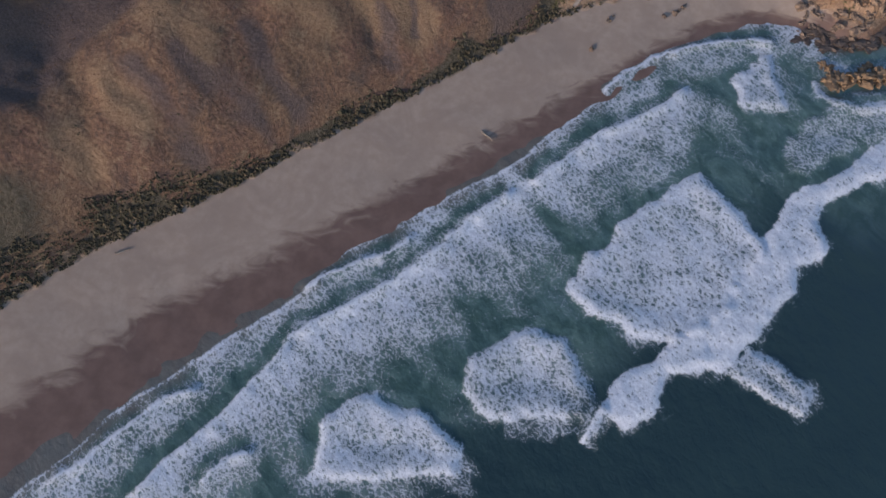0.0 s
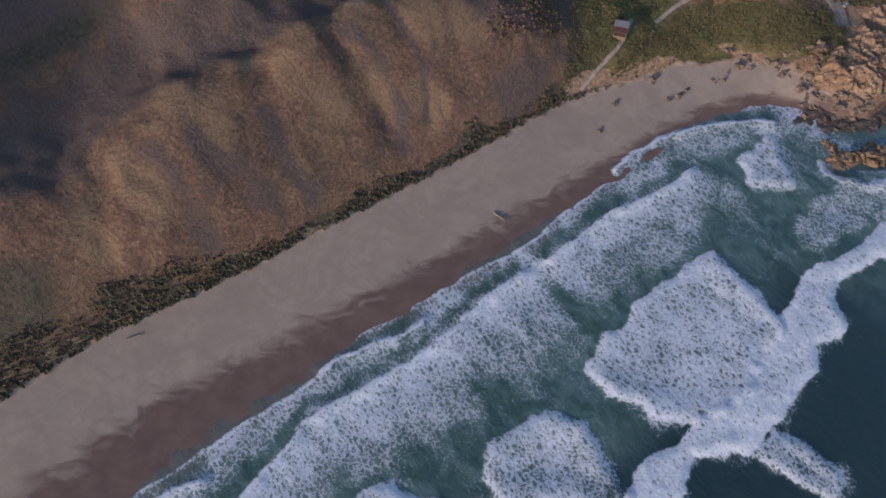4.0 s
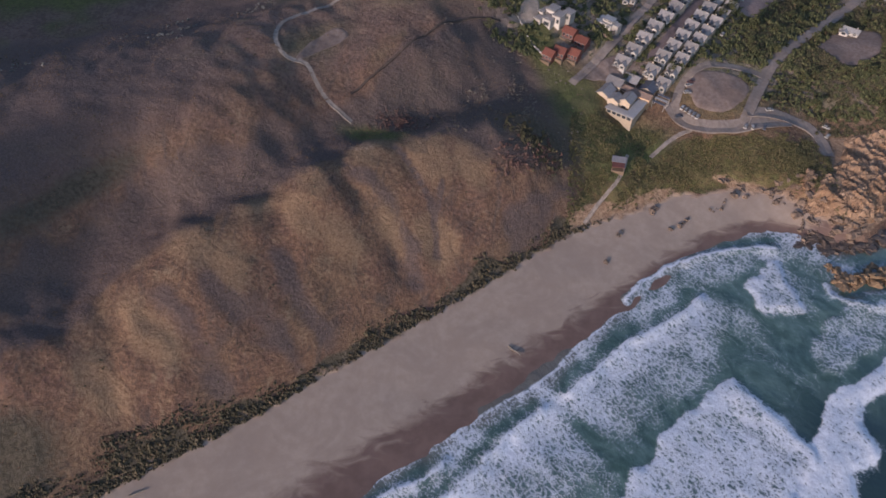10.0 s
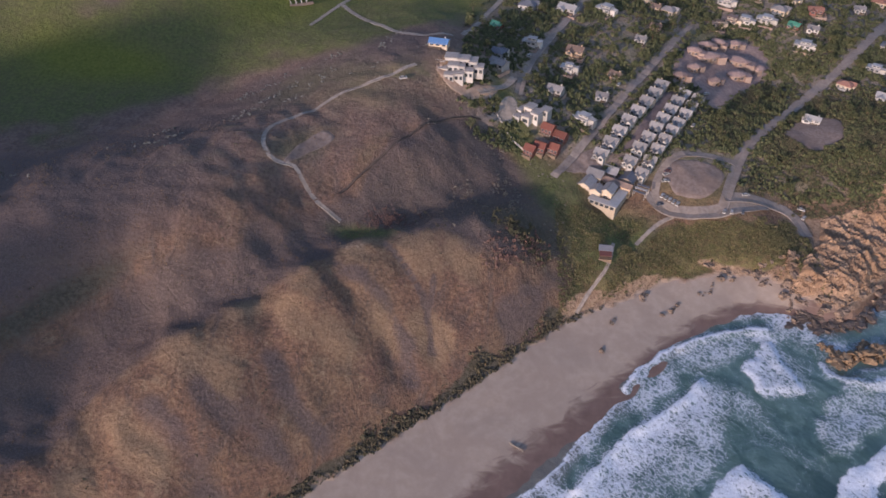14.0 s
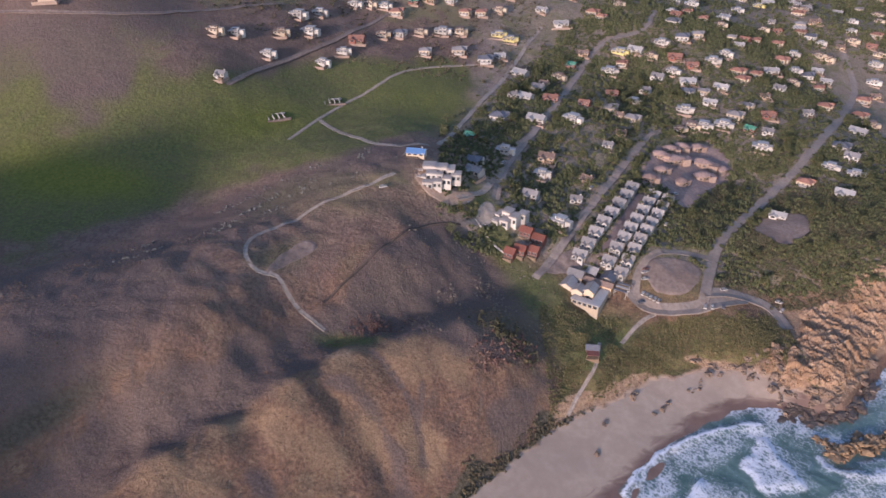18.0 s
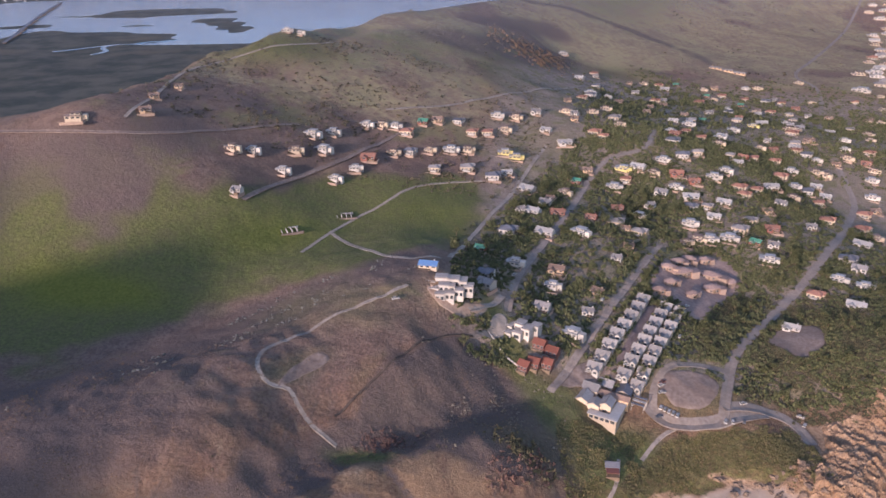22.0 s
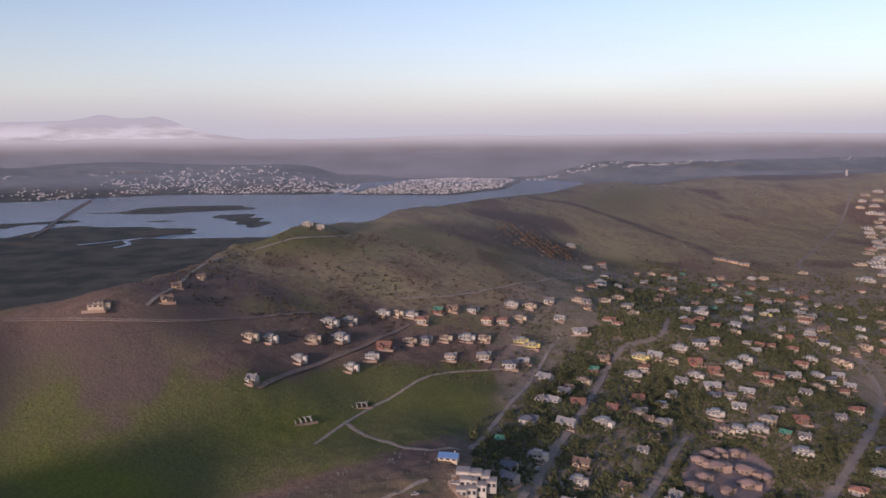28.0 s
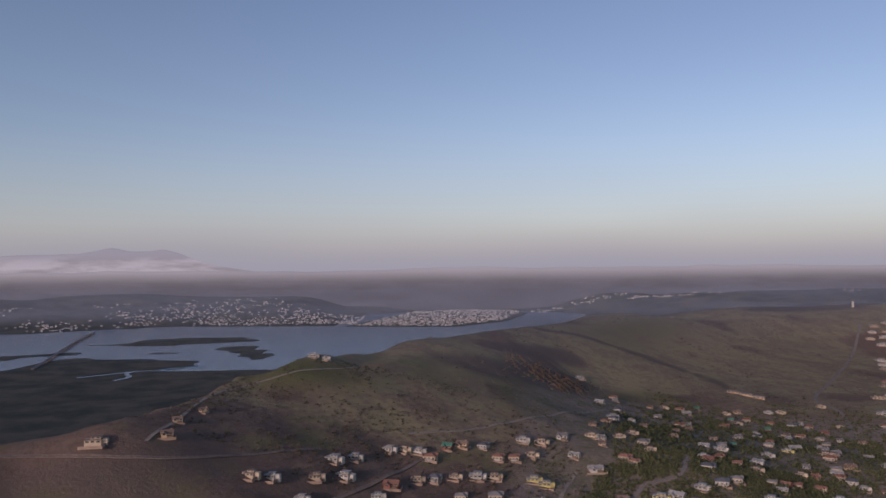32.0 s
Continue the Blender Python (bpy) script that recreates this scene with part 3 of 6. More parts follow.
    beach = np.where(k < 1, 4.6 * (1 - np.clip(k, 0, 1)) ** 1.15 + 0.15 * bumps(x, y, 14, 16) * smooth(0, 0.2, k), -np.minimum((k - 1) * wide * 0.06, 6))
    return np.where(d < 0, beach, beach * 0 + 4.6 + (z - 4.6) * smooth(0, 9, d))
# ---- ground, sea and lagoon ----
def mesh_object(name, verts, faces, material, parent=None, label="", flat=True):
    """One mesh object from arrays of places and of faces with equally many corners."""
    verts, faces = np.asarray(verts, np.float32), np.asarray(faces, np.int32)
    me = bpy.data.meshes.new(name)
    n, k = faces.shape
    me.vertices.add(len(verts))
    me.vertices.foreach_set("co", verts.ravel())
    me.loops.add(n * k)
    me.loops.foreach_set("vertex_index", faces.ravel())
    me.polygons.add(n)
    me.polygons.foreach_set("loop_start", np.arange(0, n * k, k, dtype=np.int32))
    me.polygons.foreach_set("use_smooth", np.full(n, not flat))
    me.update(calc_edges=True)
    me.materials.append(material)
    ob = new(name, me)
    if parent:
        ob.parent = parent
    return tagged(ob, label)


def steps_out(lo, mid_lo, mid_hi, hi, step, grow=1.13):
    """Coordinates that are dense in the middle and widen outwards."""
    out = list(np.arange(mid_lo, mid_hi + step / 2, step))
    g = step
    while out[-1] < hi:
        g *= grow
        out.append(out[-1] + min(g, 90))
    g = step
    low = []
    at = mid_lo
    while at > lo:
        g *= grow
        at -= min(g, 160)
        low.append(at)
    return np.array(low[::-1] + out)


def sheet(xs, ys):
    gx, gy = np.meshgrid(xs, ys)
    n, m = len(xs), len(ys)
    i = np.arange((m - 1) * n).reshape(m - 1, n)[:, :-1].ravel()
    return gx, gy, np.stack([i, i + 1, i + n + 1, i + n], 1)


def paint(ob, name, *channels):
    layer = ob.data.color_attributes.new(name, "FLOAT_COLOR", "POINT")
    rgba = np.ones((len(ob.data.vertices), 4), np.float32)
    for k, c in enumerate(channels):
        rgba[:, k] = np.ravel(c)
    layer.data.foreach_set("color", rgba.ravel())


def blob(x, y, cx, cy, rx, ry, turn=0.0):
    c, s = math.cos(radians(turn)), math.sin(radians(turn))
    u, v = ((x - cx) * c + (y - cy) * s) / rx, ((y - cy) * c - (x - cx) * s) / ry
    return np.exp(-(u * u + v * v))


GRID_X = steps_out(-5200, -262, 252, 5200, 2.3)
GRID_Y = np.concatenate([steps_out(-2500, 30, 470, 480, 2.3), np.arange(486, 1000, 6.5), np.arange(1010, 2300, 14), np.arange(2330, 4890, 36)])
gx, gy, quads = sheet(GRID_X, GRID_Y)
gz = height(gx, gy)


def on_ground(x, y):
    """The height of the ground's own mesh."""
    x, y = np.asarray(x, float), np.asarray(y, float)
    i, j = np.clip(np.searchsorted(GRID_X, x) - 1, 0, len(GRID_X) - 2), np.clip(np.searchsorted(GRID_Y, y) - 1, 0, len(GRID_Y) - 2)
    a, b = np.clip((x - GRID_X[i]) / (GRID_X[i + 1] - GRID_X[i]), 0, 1), np.clip((y - GRID_Y[j]) / (GRID_Y[j + 1] - GRID_Y[j]), 0, 1)
    return (gz[j, i] * (1 - a) + gz[j, i + 1] * a) * (1 - b) + (gz[j + 1, i] * (1 - a) + gz[j + 1, i + 1] * a) * b


ground = tagged(mesh_object("ground", np.stack([gx, gy, gz], -1).reshape(-1, 3), quads, GROUND, flat=False), "coastal hills of dry heath and green turf above a sandy beach", "ground", kind="structure")
inland, wide = coast_at(gx, gy)
edge = 1.6 * bumps(gx, gy, 5, 41) + 1.2 * bumps(gx, gy, 2.6, 42)
sandy = smooth(2.2, -0.6, inland + edge) * smooth(172, 150, gx)
wetness = smooth(0.52, 0.96, -inland / wide + 0.16 * smooth(20, -150, gx)) + 0.9 * blob(gx, gy, 150, 267, 16, 9)
meadow = smooth(-28, 22, inside(gx, gy, [(-420, 330), (-330, 345), (-255, 330), (-205, 372), (-148, 406), (-69, 432), (-38, 480), (-14, 585), (-60, 596), (-105, 575), (-165, 520), (-215, 470), (-262, 430), (-330, 420), (-420, 420)]) + 22 * bumps(gx, gy, 34, 45) + 9 * bumps(gx, gy, 12, 46))
turf = 0.95 * meadow + 0.6 * blob(gx, gy, -290, 388, 40, 30) + 0.45 * blob(gx, gy, -325, 450, 34, 30) + 0.5 * blob(gx, gy, -60, 500, 50, 50, 45) + 1.0 * blob(gx, gy, 50, 304, 20, 14, 20) + 0.9 * blob(gx, gy, 34, 286, 12, 14) + 0.8 * blob(gx, gy, -83, 262, 16, 6) + 0.35 * blob(gx, gy, -118, 300, 26, 12, 40) + 0.9 * blob(gx, gy, -8, 362, 10, 30, 20) + 0.6 * blob(gx, gy, -230, 780, 80, 60) + 0.4 * blob(gx, gy, 230, 1163, 120, 40, 40) + 0.35 * blob(gx, gy, -100, 900, 120, 90) + 0.4 * blob(gx, gy, 360, 1700, 300, 120, 50)
turf = turf + 0.45 * blob(gx, gy, 98, 345, 27, 26) + 0.75 * blob(gx, gy, 18, 322, 16, 24) + 0.5 * blob(gx, gy, -245, 375, 30, 30) + 0.3 * blob(gx, gy, -110, 360, 60, 40) + 0.25 * smooth(300, 420, gy) * smooth(-40, 40, gx) * (1 - smooth(900, 1100, gy))
tan = smooth(138, 160, gx) * smooth(356, 318, gy) * smooth(-2, 3, inland) + 1.3 * blob(gx, gy, 28, 262, 14, 4, 30) + 0.8 * blob(gx, gy, -86, 248, 8, 5) + 0.9 * blob(gx, gy, -46, 376, 10, 16, -20) + 0.35 * blob(gx, gy, -72, 352, 22, 18)
tan = tan + 0.55 * smooth(6, 0, inland) * (inland > -1) * np.clip(bumps(gx, gy, 18, 44) + 0.35, 0, 1)
strip = smooth(6.5, 2, inland + 5 * bumps(gx, gy, 12, 43)) * (inland > 0) * smooth(34, 10, gx)
# masks for shade painted into the valley trough and the slate slope
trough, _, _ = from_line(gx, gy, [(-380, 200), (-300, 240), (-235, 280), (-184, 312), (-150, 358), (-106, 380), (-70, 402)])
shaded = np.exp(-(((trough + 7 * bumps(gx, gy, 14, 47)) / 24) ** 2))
slate = smooth(-9, 9, inside(gx, gy, [(-99, 272), (-90, 290), (-64, 323), (-39, 349), (-23, 354), (-4, 337), (17, 323), (27, 296), (-15, 266), (-61, 262)]) + 7 * bumps(gx, gy, 15, 48))
# dark bush patches; the slate term is painted shade
gorge = 0.38 * slate + 0.45 * blob(gx, gy, -2, 286, 20, 12, -20) + 1.0 * blob(gx, gy, -196, 92, 26, 16, 40) + 0.45 * blob(gx, gy, -320, 455, 30, 30) + 0.62 * blob(gx, gy, -195, 195, 66, 40, 40) * np.clip(0.55 + 0.9 * bumps(gx * 0.7 - gy * 0.7, (gx * 0.7 + gy * 0.7) * 0.35, 12, 49), 0, 1.2) + 0.9 * blob(gx, gy, 190, 400, 60, 42, 40)
distant = smooth(-20, 160, gy - np.interp(gx, RIDGE_X, RIDGE_Y))
settled = smooth(-60, 0, gx - 0.1 * (gy - 400)) * smooth(335, 365, gy) * (1 - smooth(1050, 1250, gy)) * smooth(10, 40, inland)
dunes = smooth(-5, 5, inside(gx, gy, [(14, 252), (45, 270), (75, 283), (105, 293), (132, 294), (150, 303), (160, 316), (152, 328), (128, 322), (108, 317), (84, 318), (70, 311), (56, 298), (40, 280), (26, 278)]) + 4 * bumps(gx, gy, 9, 34))
scarp = smooth(9, 4, inland + 4 * bumps(gx, gy, 8, 33)) * smooth(-1, 1, inland) * (smooth(16, 24, gx) * smooth(80, 66, gx) + 0.75 * smooth(76, 82, gx) * smooth(135, 110, gx) * np.clip(0.4 + bumps(gx, gy, 12, 35), 0, 1))
tan = tan + 1.4 * scarp + 1.3 * smooth(-0.5, 0.5, inland) * smooth(4.5, 1.5, inland + 3 * bumps(gx, gy, 6, 28)) * smooth(0.0, 0.45, bumps(gx, gy, 17, 27) + 0.3 * bumps(gx, gy, 6, 26)) * smooth(30, 10, gx)
ribs = np.zeros(gx.shape)
for rx, ry, big in ((-107, 224, 11), (-106, 206, 10), (-54, 252, 14), (-84, 247, 9), (-146, 183, 12), (-170, 176, 10), (-127, 206, 8), (-154, 147, 13), (-34, 258, 12), (-66, 218, 10), (-170, 127, 12), (-48, 222, 12), (-90, 205, 12), (-128, 176, 12)):
    ribs = np.maximum(ribs, 0.95 * blob(gx + 4 * bumps(gx, gy, 11, 36), gy + 4 * bumps(gx, gy, 11, 37), rx, ry, big, big * 0.7, -45))
# shade painted in scrub tone along hollow, trough and slate slope
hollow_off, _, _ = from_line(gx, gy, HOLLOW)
scrub_and_shade = np.maximum(np.maximum(0.95 * slate, 0.9 * shaded), 0.95 * np.exp(-(((hollow_off + 5 * bumps(gx, gy, 9, 39)) / 15) ** 2)) * smooth(-15, -60, gx))
# west slopes coloured darker in place of shade
scrub_and_shade = np.maximum(scrub_and_shade, 0.95 * blob(gx, gy, -292, 462, 66, 46))
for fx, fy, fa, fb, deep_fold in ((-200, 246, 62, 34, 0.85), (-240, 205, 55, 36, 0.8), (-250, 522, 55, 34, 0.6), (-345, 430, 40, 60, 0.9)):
    scrub_and_shade = np.maximum(scrub_and_shade, deep_fold * blob(gx, gy, fx, fy, fa, fb, 40))
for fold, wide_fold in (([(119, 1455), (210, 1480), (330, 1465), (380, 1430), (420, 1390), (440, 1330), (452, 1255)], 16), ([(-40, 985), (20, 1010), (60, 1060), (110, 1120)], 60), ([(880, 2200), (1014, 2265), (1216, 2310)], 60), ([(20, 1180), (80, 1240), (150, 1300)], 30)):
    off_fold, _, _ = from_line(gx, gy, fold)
    scrub_and_shade = np.maximum(scrub_and_shade, 0.8 * np.exp(-(((off_fold + 9 * bumps(gx, gy, 30, 25)) / wide_fold) ** 2)))
# crevices darkened with painted shade
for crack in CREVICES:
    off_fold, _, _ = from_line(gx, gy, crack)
    scrub_and_shade = np.maximum(scrub_and_shade, 0.85 * np.exp(-((off_fold / 1.7) ** 2)))
# gully shade painted as dark streaks down the slope
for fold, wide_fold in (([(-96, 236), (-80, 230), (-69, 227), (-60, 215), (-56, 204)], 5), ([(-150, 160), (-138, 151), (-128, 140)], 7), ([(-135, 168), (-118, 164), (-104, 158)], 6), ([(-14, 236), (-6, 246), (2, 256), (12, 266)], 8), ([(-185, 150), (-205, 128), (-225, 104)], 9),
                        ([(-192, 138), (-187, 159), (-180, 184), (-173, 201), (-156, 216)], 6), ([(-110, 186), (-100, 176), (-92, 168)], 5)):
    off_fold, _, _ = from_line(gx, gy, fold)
    scrub_and_shade = np.maximum(scrub_and_shade, 0.66 * np.exp(-(((off_fold + 5 * bumps(gx, gy, 9, 38)) / wide_fold) ** 2)))
far_rise = smooth(620, 760, gy) * (1 - distant) * smooth(-1.0, 0.3, bumps(gx, gy, 130, 118) + 0.6 * bumps(gx, gy, 45, 119)) * (1 - settled)
ribs = np.maximum(ribs, 0.95 * far_rise)
paint(ground, "zone_c", smooth(70, 150, inland) * (1 - settled), np.clip(1.0 * blob(gx, gy, -279, 390, 36, 22) + 0.8 * blob(gx, gy, -238, 388, 30, 14) + 0.8 * blob(gx, gy, -165, 458, 44, 22, 35) + 0.5 * blob(gx, gy, -55, 520, 40, 40, 45), 0, 1), settled)
paint(ground, "zone_d", dunes * (inland > 0), np.clip(scrub_and_shade, 0, 1), np.clip(ribs, 0, 1))
paint(ground, "zone_a", sandy, np.clip(turf, 0, 1), np.clip(tan, 0, 1))
paint(ground, "zone_b", wetness, np.clip(strip + gorge, 0, 1), distant)

# the sheet of the sea, finest in the bay
sx, sy, squads = sheet(steps_out(-5200, -200, 235, 5200, 1.3), np.concatenate([steps_out(-4200, -40, 285, 286, 1.3), np.arange(290, 480, 12), np.arange(500, 1300, 100)]))
# metres seaward of the waterline
WATERLINE = [(-4150, -3150), (-760, -480), (-260, -92), (-170, -16), (-151, 10), (-127, 40), (-103, 66), (-77, 92), (-57, 115), (-32, 138), (-13, 154), (11, 174), (32, 199), (48, 221), (62, 237), (77, 252), (102, 265), (122, 268), (138, 266), (152, 261), (170, 263), (186, 276), (206, 297), (240, 312), (330, 314), (700, 330), (1500, 485), (4200, 880)]
out, _, seaward = from_line(sx, sy, WATERLINE)
out = -out * np.where(seaward >= 0, 1, -1) + 3.4 * bumps(sx, sy, 26, 61) + 0.8 * bumps(sx, sy, 8, 62)
RUN = (0.72, -0.69)  # the way from the beach out to sea
foam = 0.43 * smooth(-1, 6, out) * smooth(112, 60, out + 10 * bumps(sx, sy, 30, 59)) * (0.75 + 0.6 * bumps(sx * 0.7 + sy * 0.7, (sy - sx) * 0.25, 9, 64))
# thin lace of the swash and its lobed edge
foam = np.maximum(foam, (0.60 + 0.16 * bumps(sx, sy, 13, 65)) * smooth(-0.8, 0.6, out) * smooth(34, 18, out)) + 0.30 * np.exp(-((out - 0.3) / 0.9) ** 2)
wave = np.zeros(sx.shape)


def bore(line, strength=0.86):
    """White water behind a front: x, y and the length of its foam for each place along the front, beach on its left."""
    global foam, wave
    d, s, side = from_line(sx, sy, line)
    n = len(line) - 1
    u = -d * side + 1.2 * bumps(sx, sy, 9, 52) + 0.8 * bumps(sx, sy, 4, 58)
    reach = np.interp(s, np.arange(n + 1), [q[2] for q in line]) * (1 + 0.35 * bumps(sx, sy, 11, 53))
    ends = smooth(0.0, 0.35, s) * smooth(n, n - 0.35, s)
    held = smooth(0.0, 0.04, s) * smooth(n, n - 0.04, s)
    foam = np.where(held > 0, foam - 0.3 * np.exp(-((u + 4) / 3.0) ** 2) * ends, foam)
    foam = np.maximum(foam, strength * held * smooth(-0.8, 0.6, u) * (1 - 0.3 * smooth(0.0, 1.0, u / reach)) * smooth(1.2, 0.8, u / reach))
    foam = np.maximum(foam, 0.56 * held * smooth(0, 1, u) * smooth(2.2, 0.9, u / reach))
    foam = np.maximum(foam, 1.05 * ends * np.exp(-((u - 0.9) / 1.1) ** 2))
    wave = wave + 1.2 * ends * np.exp(-(((u - 1.2) / 2.4) ** 2))


def froth(ring, strength=0.95, trail=9.0):
    """A patch of white water with a crisp shoreward edge that frays into lace to seaward."""
    global foam, wave
    ragged = 1.6 * bumps(sx, sy, 8, 66) + 1.0 * bumps(sx, sy, 3.6, 67)
    near = inside(sx, sy, ring) + ragged
    behind = inside(sx - trail * RUN[0], sy - trail * RUN[1], ring) + 2.2 * ragged
    ahead = inside(sx + 4 * RUN[0], sy + 4 * RUN[1], ring)
    foam = np.where((near < 0) & (foam < 0.62), foam - 0.22 * smooth(-2, 2, ahead), foam)
    foam = np.maximum(foam, 0.56 * smooth(-4, 4, behind))
    foam = np.maximum(foam, strength * smooth(-1.3, 1.2, near) * (0.86 + 0.14 * smooth(9, 1, near)))
    wave = wave + 1.0 * smooth(-1, 4, near) * smooth(16, 4, near)


# the inner bore along the whole beach, with shorter ones before and behind it
bore([(-152, 2, 9), (-138, 13, 12), (-127, 30, 13), (-115, 42, 14), (-103, 48, 9)], 0.7)
bore([(-120, 2, 16), (-108, 18, 17), (-96, 34, 16), (-82, 56, 22), (-73, 74, 25), (-61, 84, 27), (-45, 98, 28), (-33, 110, 27), (-21, 122, 26), (-11, 137, 25), (-2, 145, 24), (8, 155, 24)], 0.84)
bore([(12, 158, 20), (24, 171, 22), (43, 191, 27), (59, 201, 24), (72, 213, 20), (82, 224, 9)], 0.82)
bore([(-96, 8, 10), (-86, 23, 13), (-76, 28, 8)], 0.7)
bore([(-76, 92, 4), (-62, 104, 6), (-48, 112, 6), (-30, 128, 5)], 0.5)
bore([(40, 212, 8), (52, 226, 10), (66, 238, 12), (88, 250, 14), (110, 256, 12), (126, 256, 6)], 0.6)
# the great patch, the outer breaker with its long back, and the smaller ones
froth([(34, 110), (40, 123), (41, 129), (50, 135), (54, 144), (64, 154), (74, 164), (82, 174), (89, 176), (93, 172), (112, 154), (119, 142), (108, 129), (102, 112), (91, 101), (74, 92), (58, 97), (47, 100)], 0.86)
froth([(52, 63), (56, 77), (71, 85), (80, 98), (99, 112), (102, 125), (114, 135), (115, 148), (129, 172), (144, 180), (169, 205), (190, 221), (186, 199), (166, 184), (148, 174), (140, 160), (145, 144), (130, 137), (129, 124), (119, 111), (109, 98), (100, 85), (78, 82), (74, 64), (63, 58)], 1.0, 2.0)
froth([(100, 86), (109, 99), (128, 91), (137, 82), (130, 72), (120, 75)], 0.72, 3.0)
froth([(-1, 62), (-2, 71), (5, 82), (20, 92), (36, 90), (41, 83), (51, 69), (48, 58), (11, 52), (4, 56)], 0.8)
froth([(-54, 42), (-43, 53), (-35, 58), (-30, 52), (-13, 51), (1, 41), (3, 28), (-55, 19)], 0.85)
froth([(102, 228), (116, 247), (123, 250), (124, 234), (130, 215), (106, 215)], 0.82, 4.0)
froth([(135, 213), (155, 229), (183, 240), (190, 221), (169, 205), (134, 182), (124, 180)], 0.42, 0.0)
froth([(196, 292), (206, 298), (218, 306), (222, 292), (208, 282)], 0.85, 3.0)
froth([(142, 240), (143, 231), (152, 226), (166, 226), (184, 232), (190, 224), (160, 218), (140, 226)], 0.72, 1.0)
bore([(44, 50, 4), (50, 62, 5), (54, 66, 3)], 0.95)
foam = foam - 0.5 * blob(sx, sy, 172, 258, 26, 9, 20)
shallow = smooth(112, 66, out + 14 * bumps(sx, sy, 40, 54))
thin = smooth(9, 0, out + 2.0 * bumps(sx, sy, 9, 55))
swell = 0.35 * np.sin(out / 5.5 + 1.4 * bumps(sx, sy, 30, 56)) * smooth(4, 30, out) + 0.15 * bumps(sx, sy, 6, 57)
sea = tagged(mesh_object("sea", np.stack([sx, sy, 0.05 + wave + swell], -1).reshape(-1, 3), squads, SEA, flat=False), "green sea with white breaking waves and lacy foam along a beach", "sea", kind="structure")
paint(sea, "foam", np.clip(foam, 0, 1), shallow, thin * 0.7)
lx, ly, lquads = sheet(np.linspace(-5200, 1400, 12), np.linspace(1400, 4850, 12))
tagged(mesh_object("lagoon", np.stack([lx, ly, 0 * lx], -1).reshape(-1, 3), lquads, LAGOON_WATER, flat=False), "calm blue lagoon with low mudbanks", "lagoon", kind="structure")


def drape(x, y):
    return float(on_ground(x, y))


def resample(line, step):
    p = np.array(line, float)
    # a rounded course through the corners
    for _ in range(2):
        a, b = p[:-1] * 0.75 + p[1:] * 0.25, p[:-1] * 0.25 + p[1:] * 0.75
        p = np.concatenate([p[:1], np.stack([a, b], 1).reshape(-1, 2), p[-1:]])
    s = np.r_[0, np.cumsum(np.hypot(*np.diff(p, axis=0).T))]
    t = np.linspace(0, s[-1], max(2, int(s[-1] / step)))
    return np.stack([np.interp(t, s, p[:, 0]), np.interp(t, s, p[:, 1])], 1)


def road(name, line, width, material, label, lift=0.16):
    p = resample(line, 3.0)
    t = np.gradient(p, axis=0)
    n = np.stack([-t[:, 1], t[:, 0]], 1) / np.hypot(*t.T)[:, None]
    rows = []
    for k, (off, drop) in enumerate(((-0.5, -0.5), (-0.5, 0), (0, 0.08), (0.5, 0), (0.5, -0.5))):
        w = width * (1 + 0.1 * bumps(p[:, 0], p[:, 1], 9, 60 + k))
        q = p + n * (off * w)[:, None]
        base = np.maximum(np.maximum(on_ground(p[:, 0], p[:, 1]), on_ground(q[:, 0], q[:, 1])), on_ground(*(p + n * (off * w * 0.5)[:, None]).T))
        rows.append(np.c_[q, base + lift + drop])
    v = np.stack(rows, 1).reshape(-1, 3)
    f = [(i * 5 + j, i * 5 + j + 1, i * 5 + j + 6, i * 5 + j + 5) for i in range(len(p) - 1) for j in range(4)]
    return tagged(mesh_object(name, v, [q[::-1] for q in f], material), label, "road", kind="structure")


road("track", [(-95, 268), (-108, 272), (-115, 281), (-119, 287), (-128, 284), (-134, 290), (-137, 302), (-134, 314), (-123, 326), (-108, 344), (-84, 357), (-66, 373)], 2.1, DIRT, "pale dirt track along the grassy ridge")
road("main_road", [(110, 326), (121, 352), (132, 376), (146, 394), (172, 423), (204, 457), (233, 487), (269, 532), (295, 565), (341, 630), (364, 668), (378, 735), (398, 800), (453, 925), (549, 1120), (578, 1210), (562, 1270), (700, 1462), (880, 1724), (1017, 1934), (1117, 2088)], 6.2, ASPHALT, "grey asphalt road climbing through the village")
road("street", [(-6, 385), (-3, 402), (6, 436), (27, 480), (45, 516), (72, 585), (99, 647), (120, 672), (151, 684), (165, 705), (195, 795), (284, 1000)], 4.8, ASPHALT, "grey asphalt street lined with houses")
road("street", [(14, 334), (20, 342), (37, 367), (65, 415), (92, 460), (124, 513)], 4.6, ASPHALT, "grey asphalt lane beside the row of chalets")
road("street", [(-41, 425), (-21, 492), (5, 552), (33, 630), (56, 684)], 3.4, DIRT, "pale gravel lane at the edge of the green field")
road("track", [(-141, 441), (-127, 476), (-114, 504), (-90, 534), (-74, 561), (-50, 578), (-11, 592)], 2.4, DIRT, "pale dirt track across the green field")
road("track", [(-125, 476), (-109, 457), (-86, 422), (-66, 409), (-47, 419)], 3.0, DIRT, "pale dirt track below the village")
road("track", [(-373, 501), (-307, 493), (-255, 514), (-219, 560), (-170, 615)], 3.4, EARTH, "brown earth track along the hill")
road("street", [(-188, 483), (-174, 513), (-154, 546), (-131, 575), (-106, 621), (-77, 672)], 4.0, EARTH, "brown gravel lane between hillside houses")
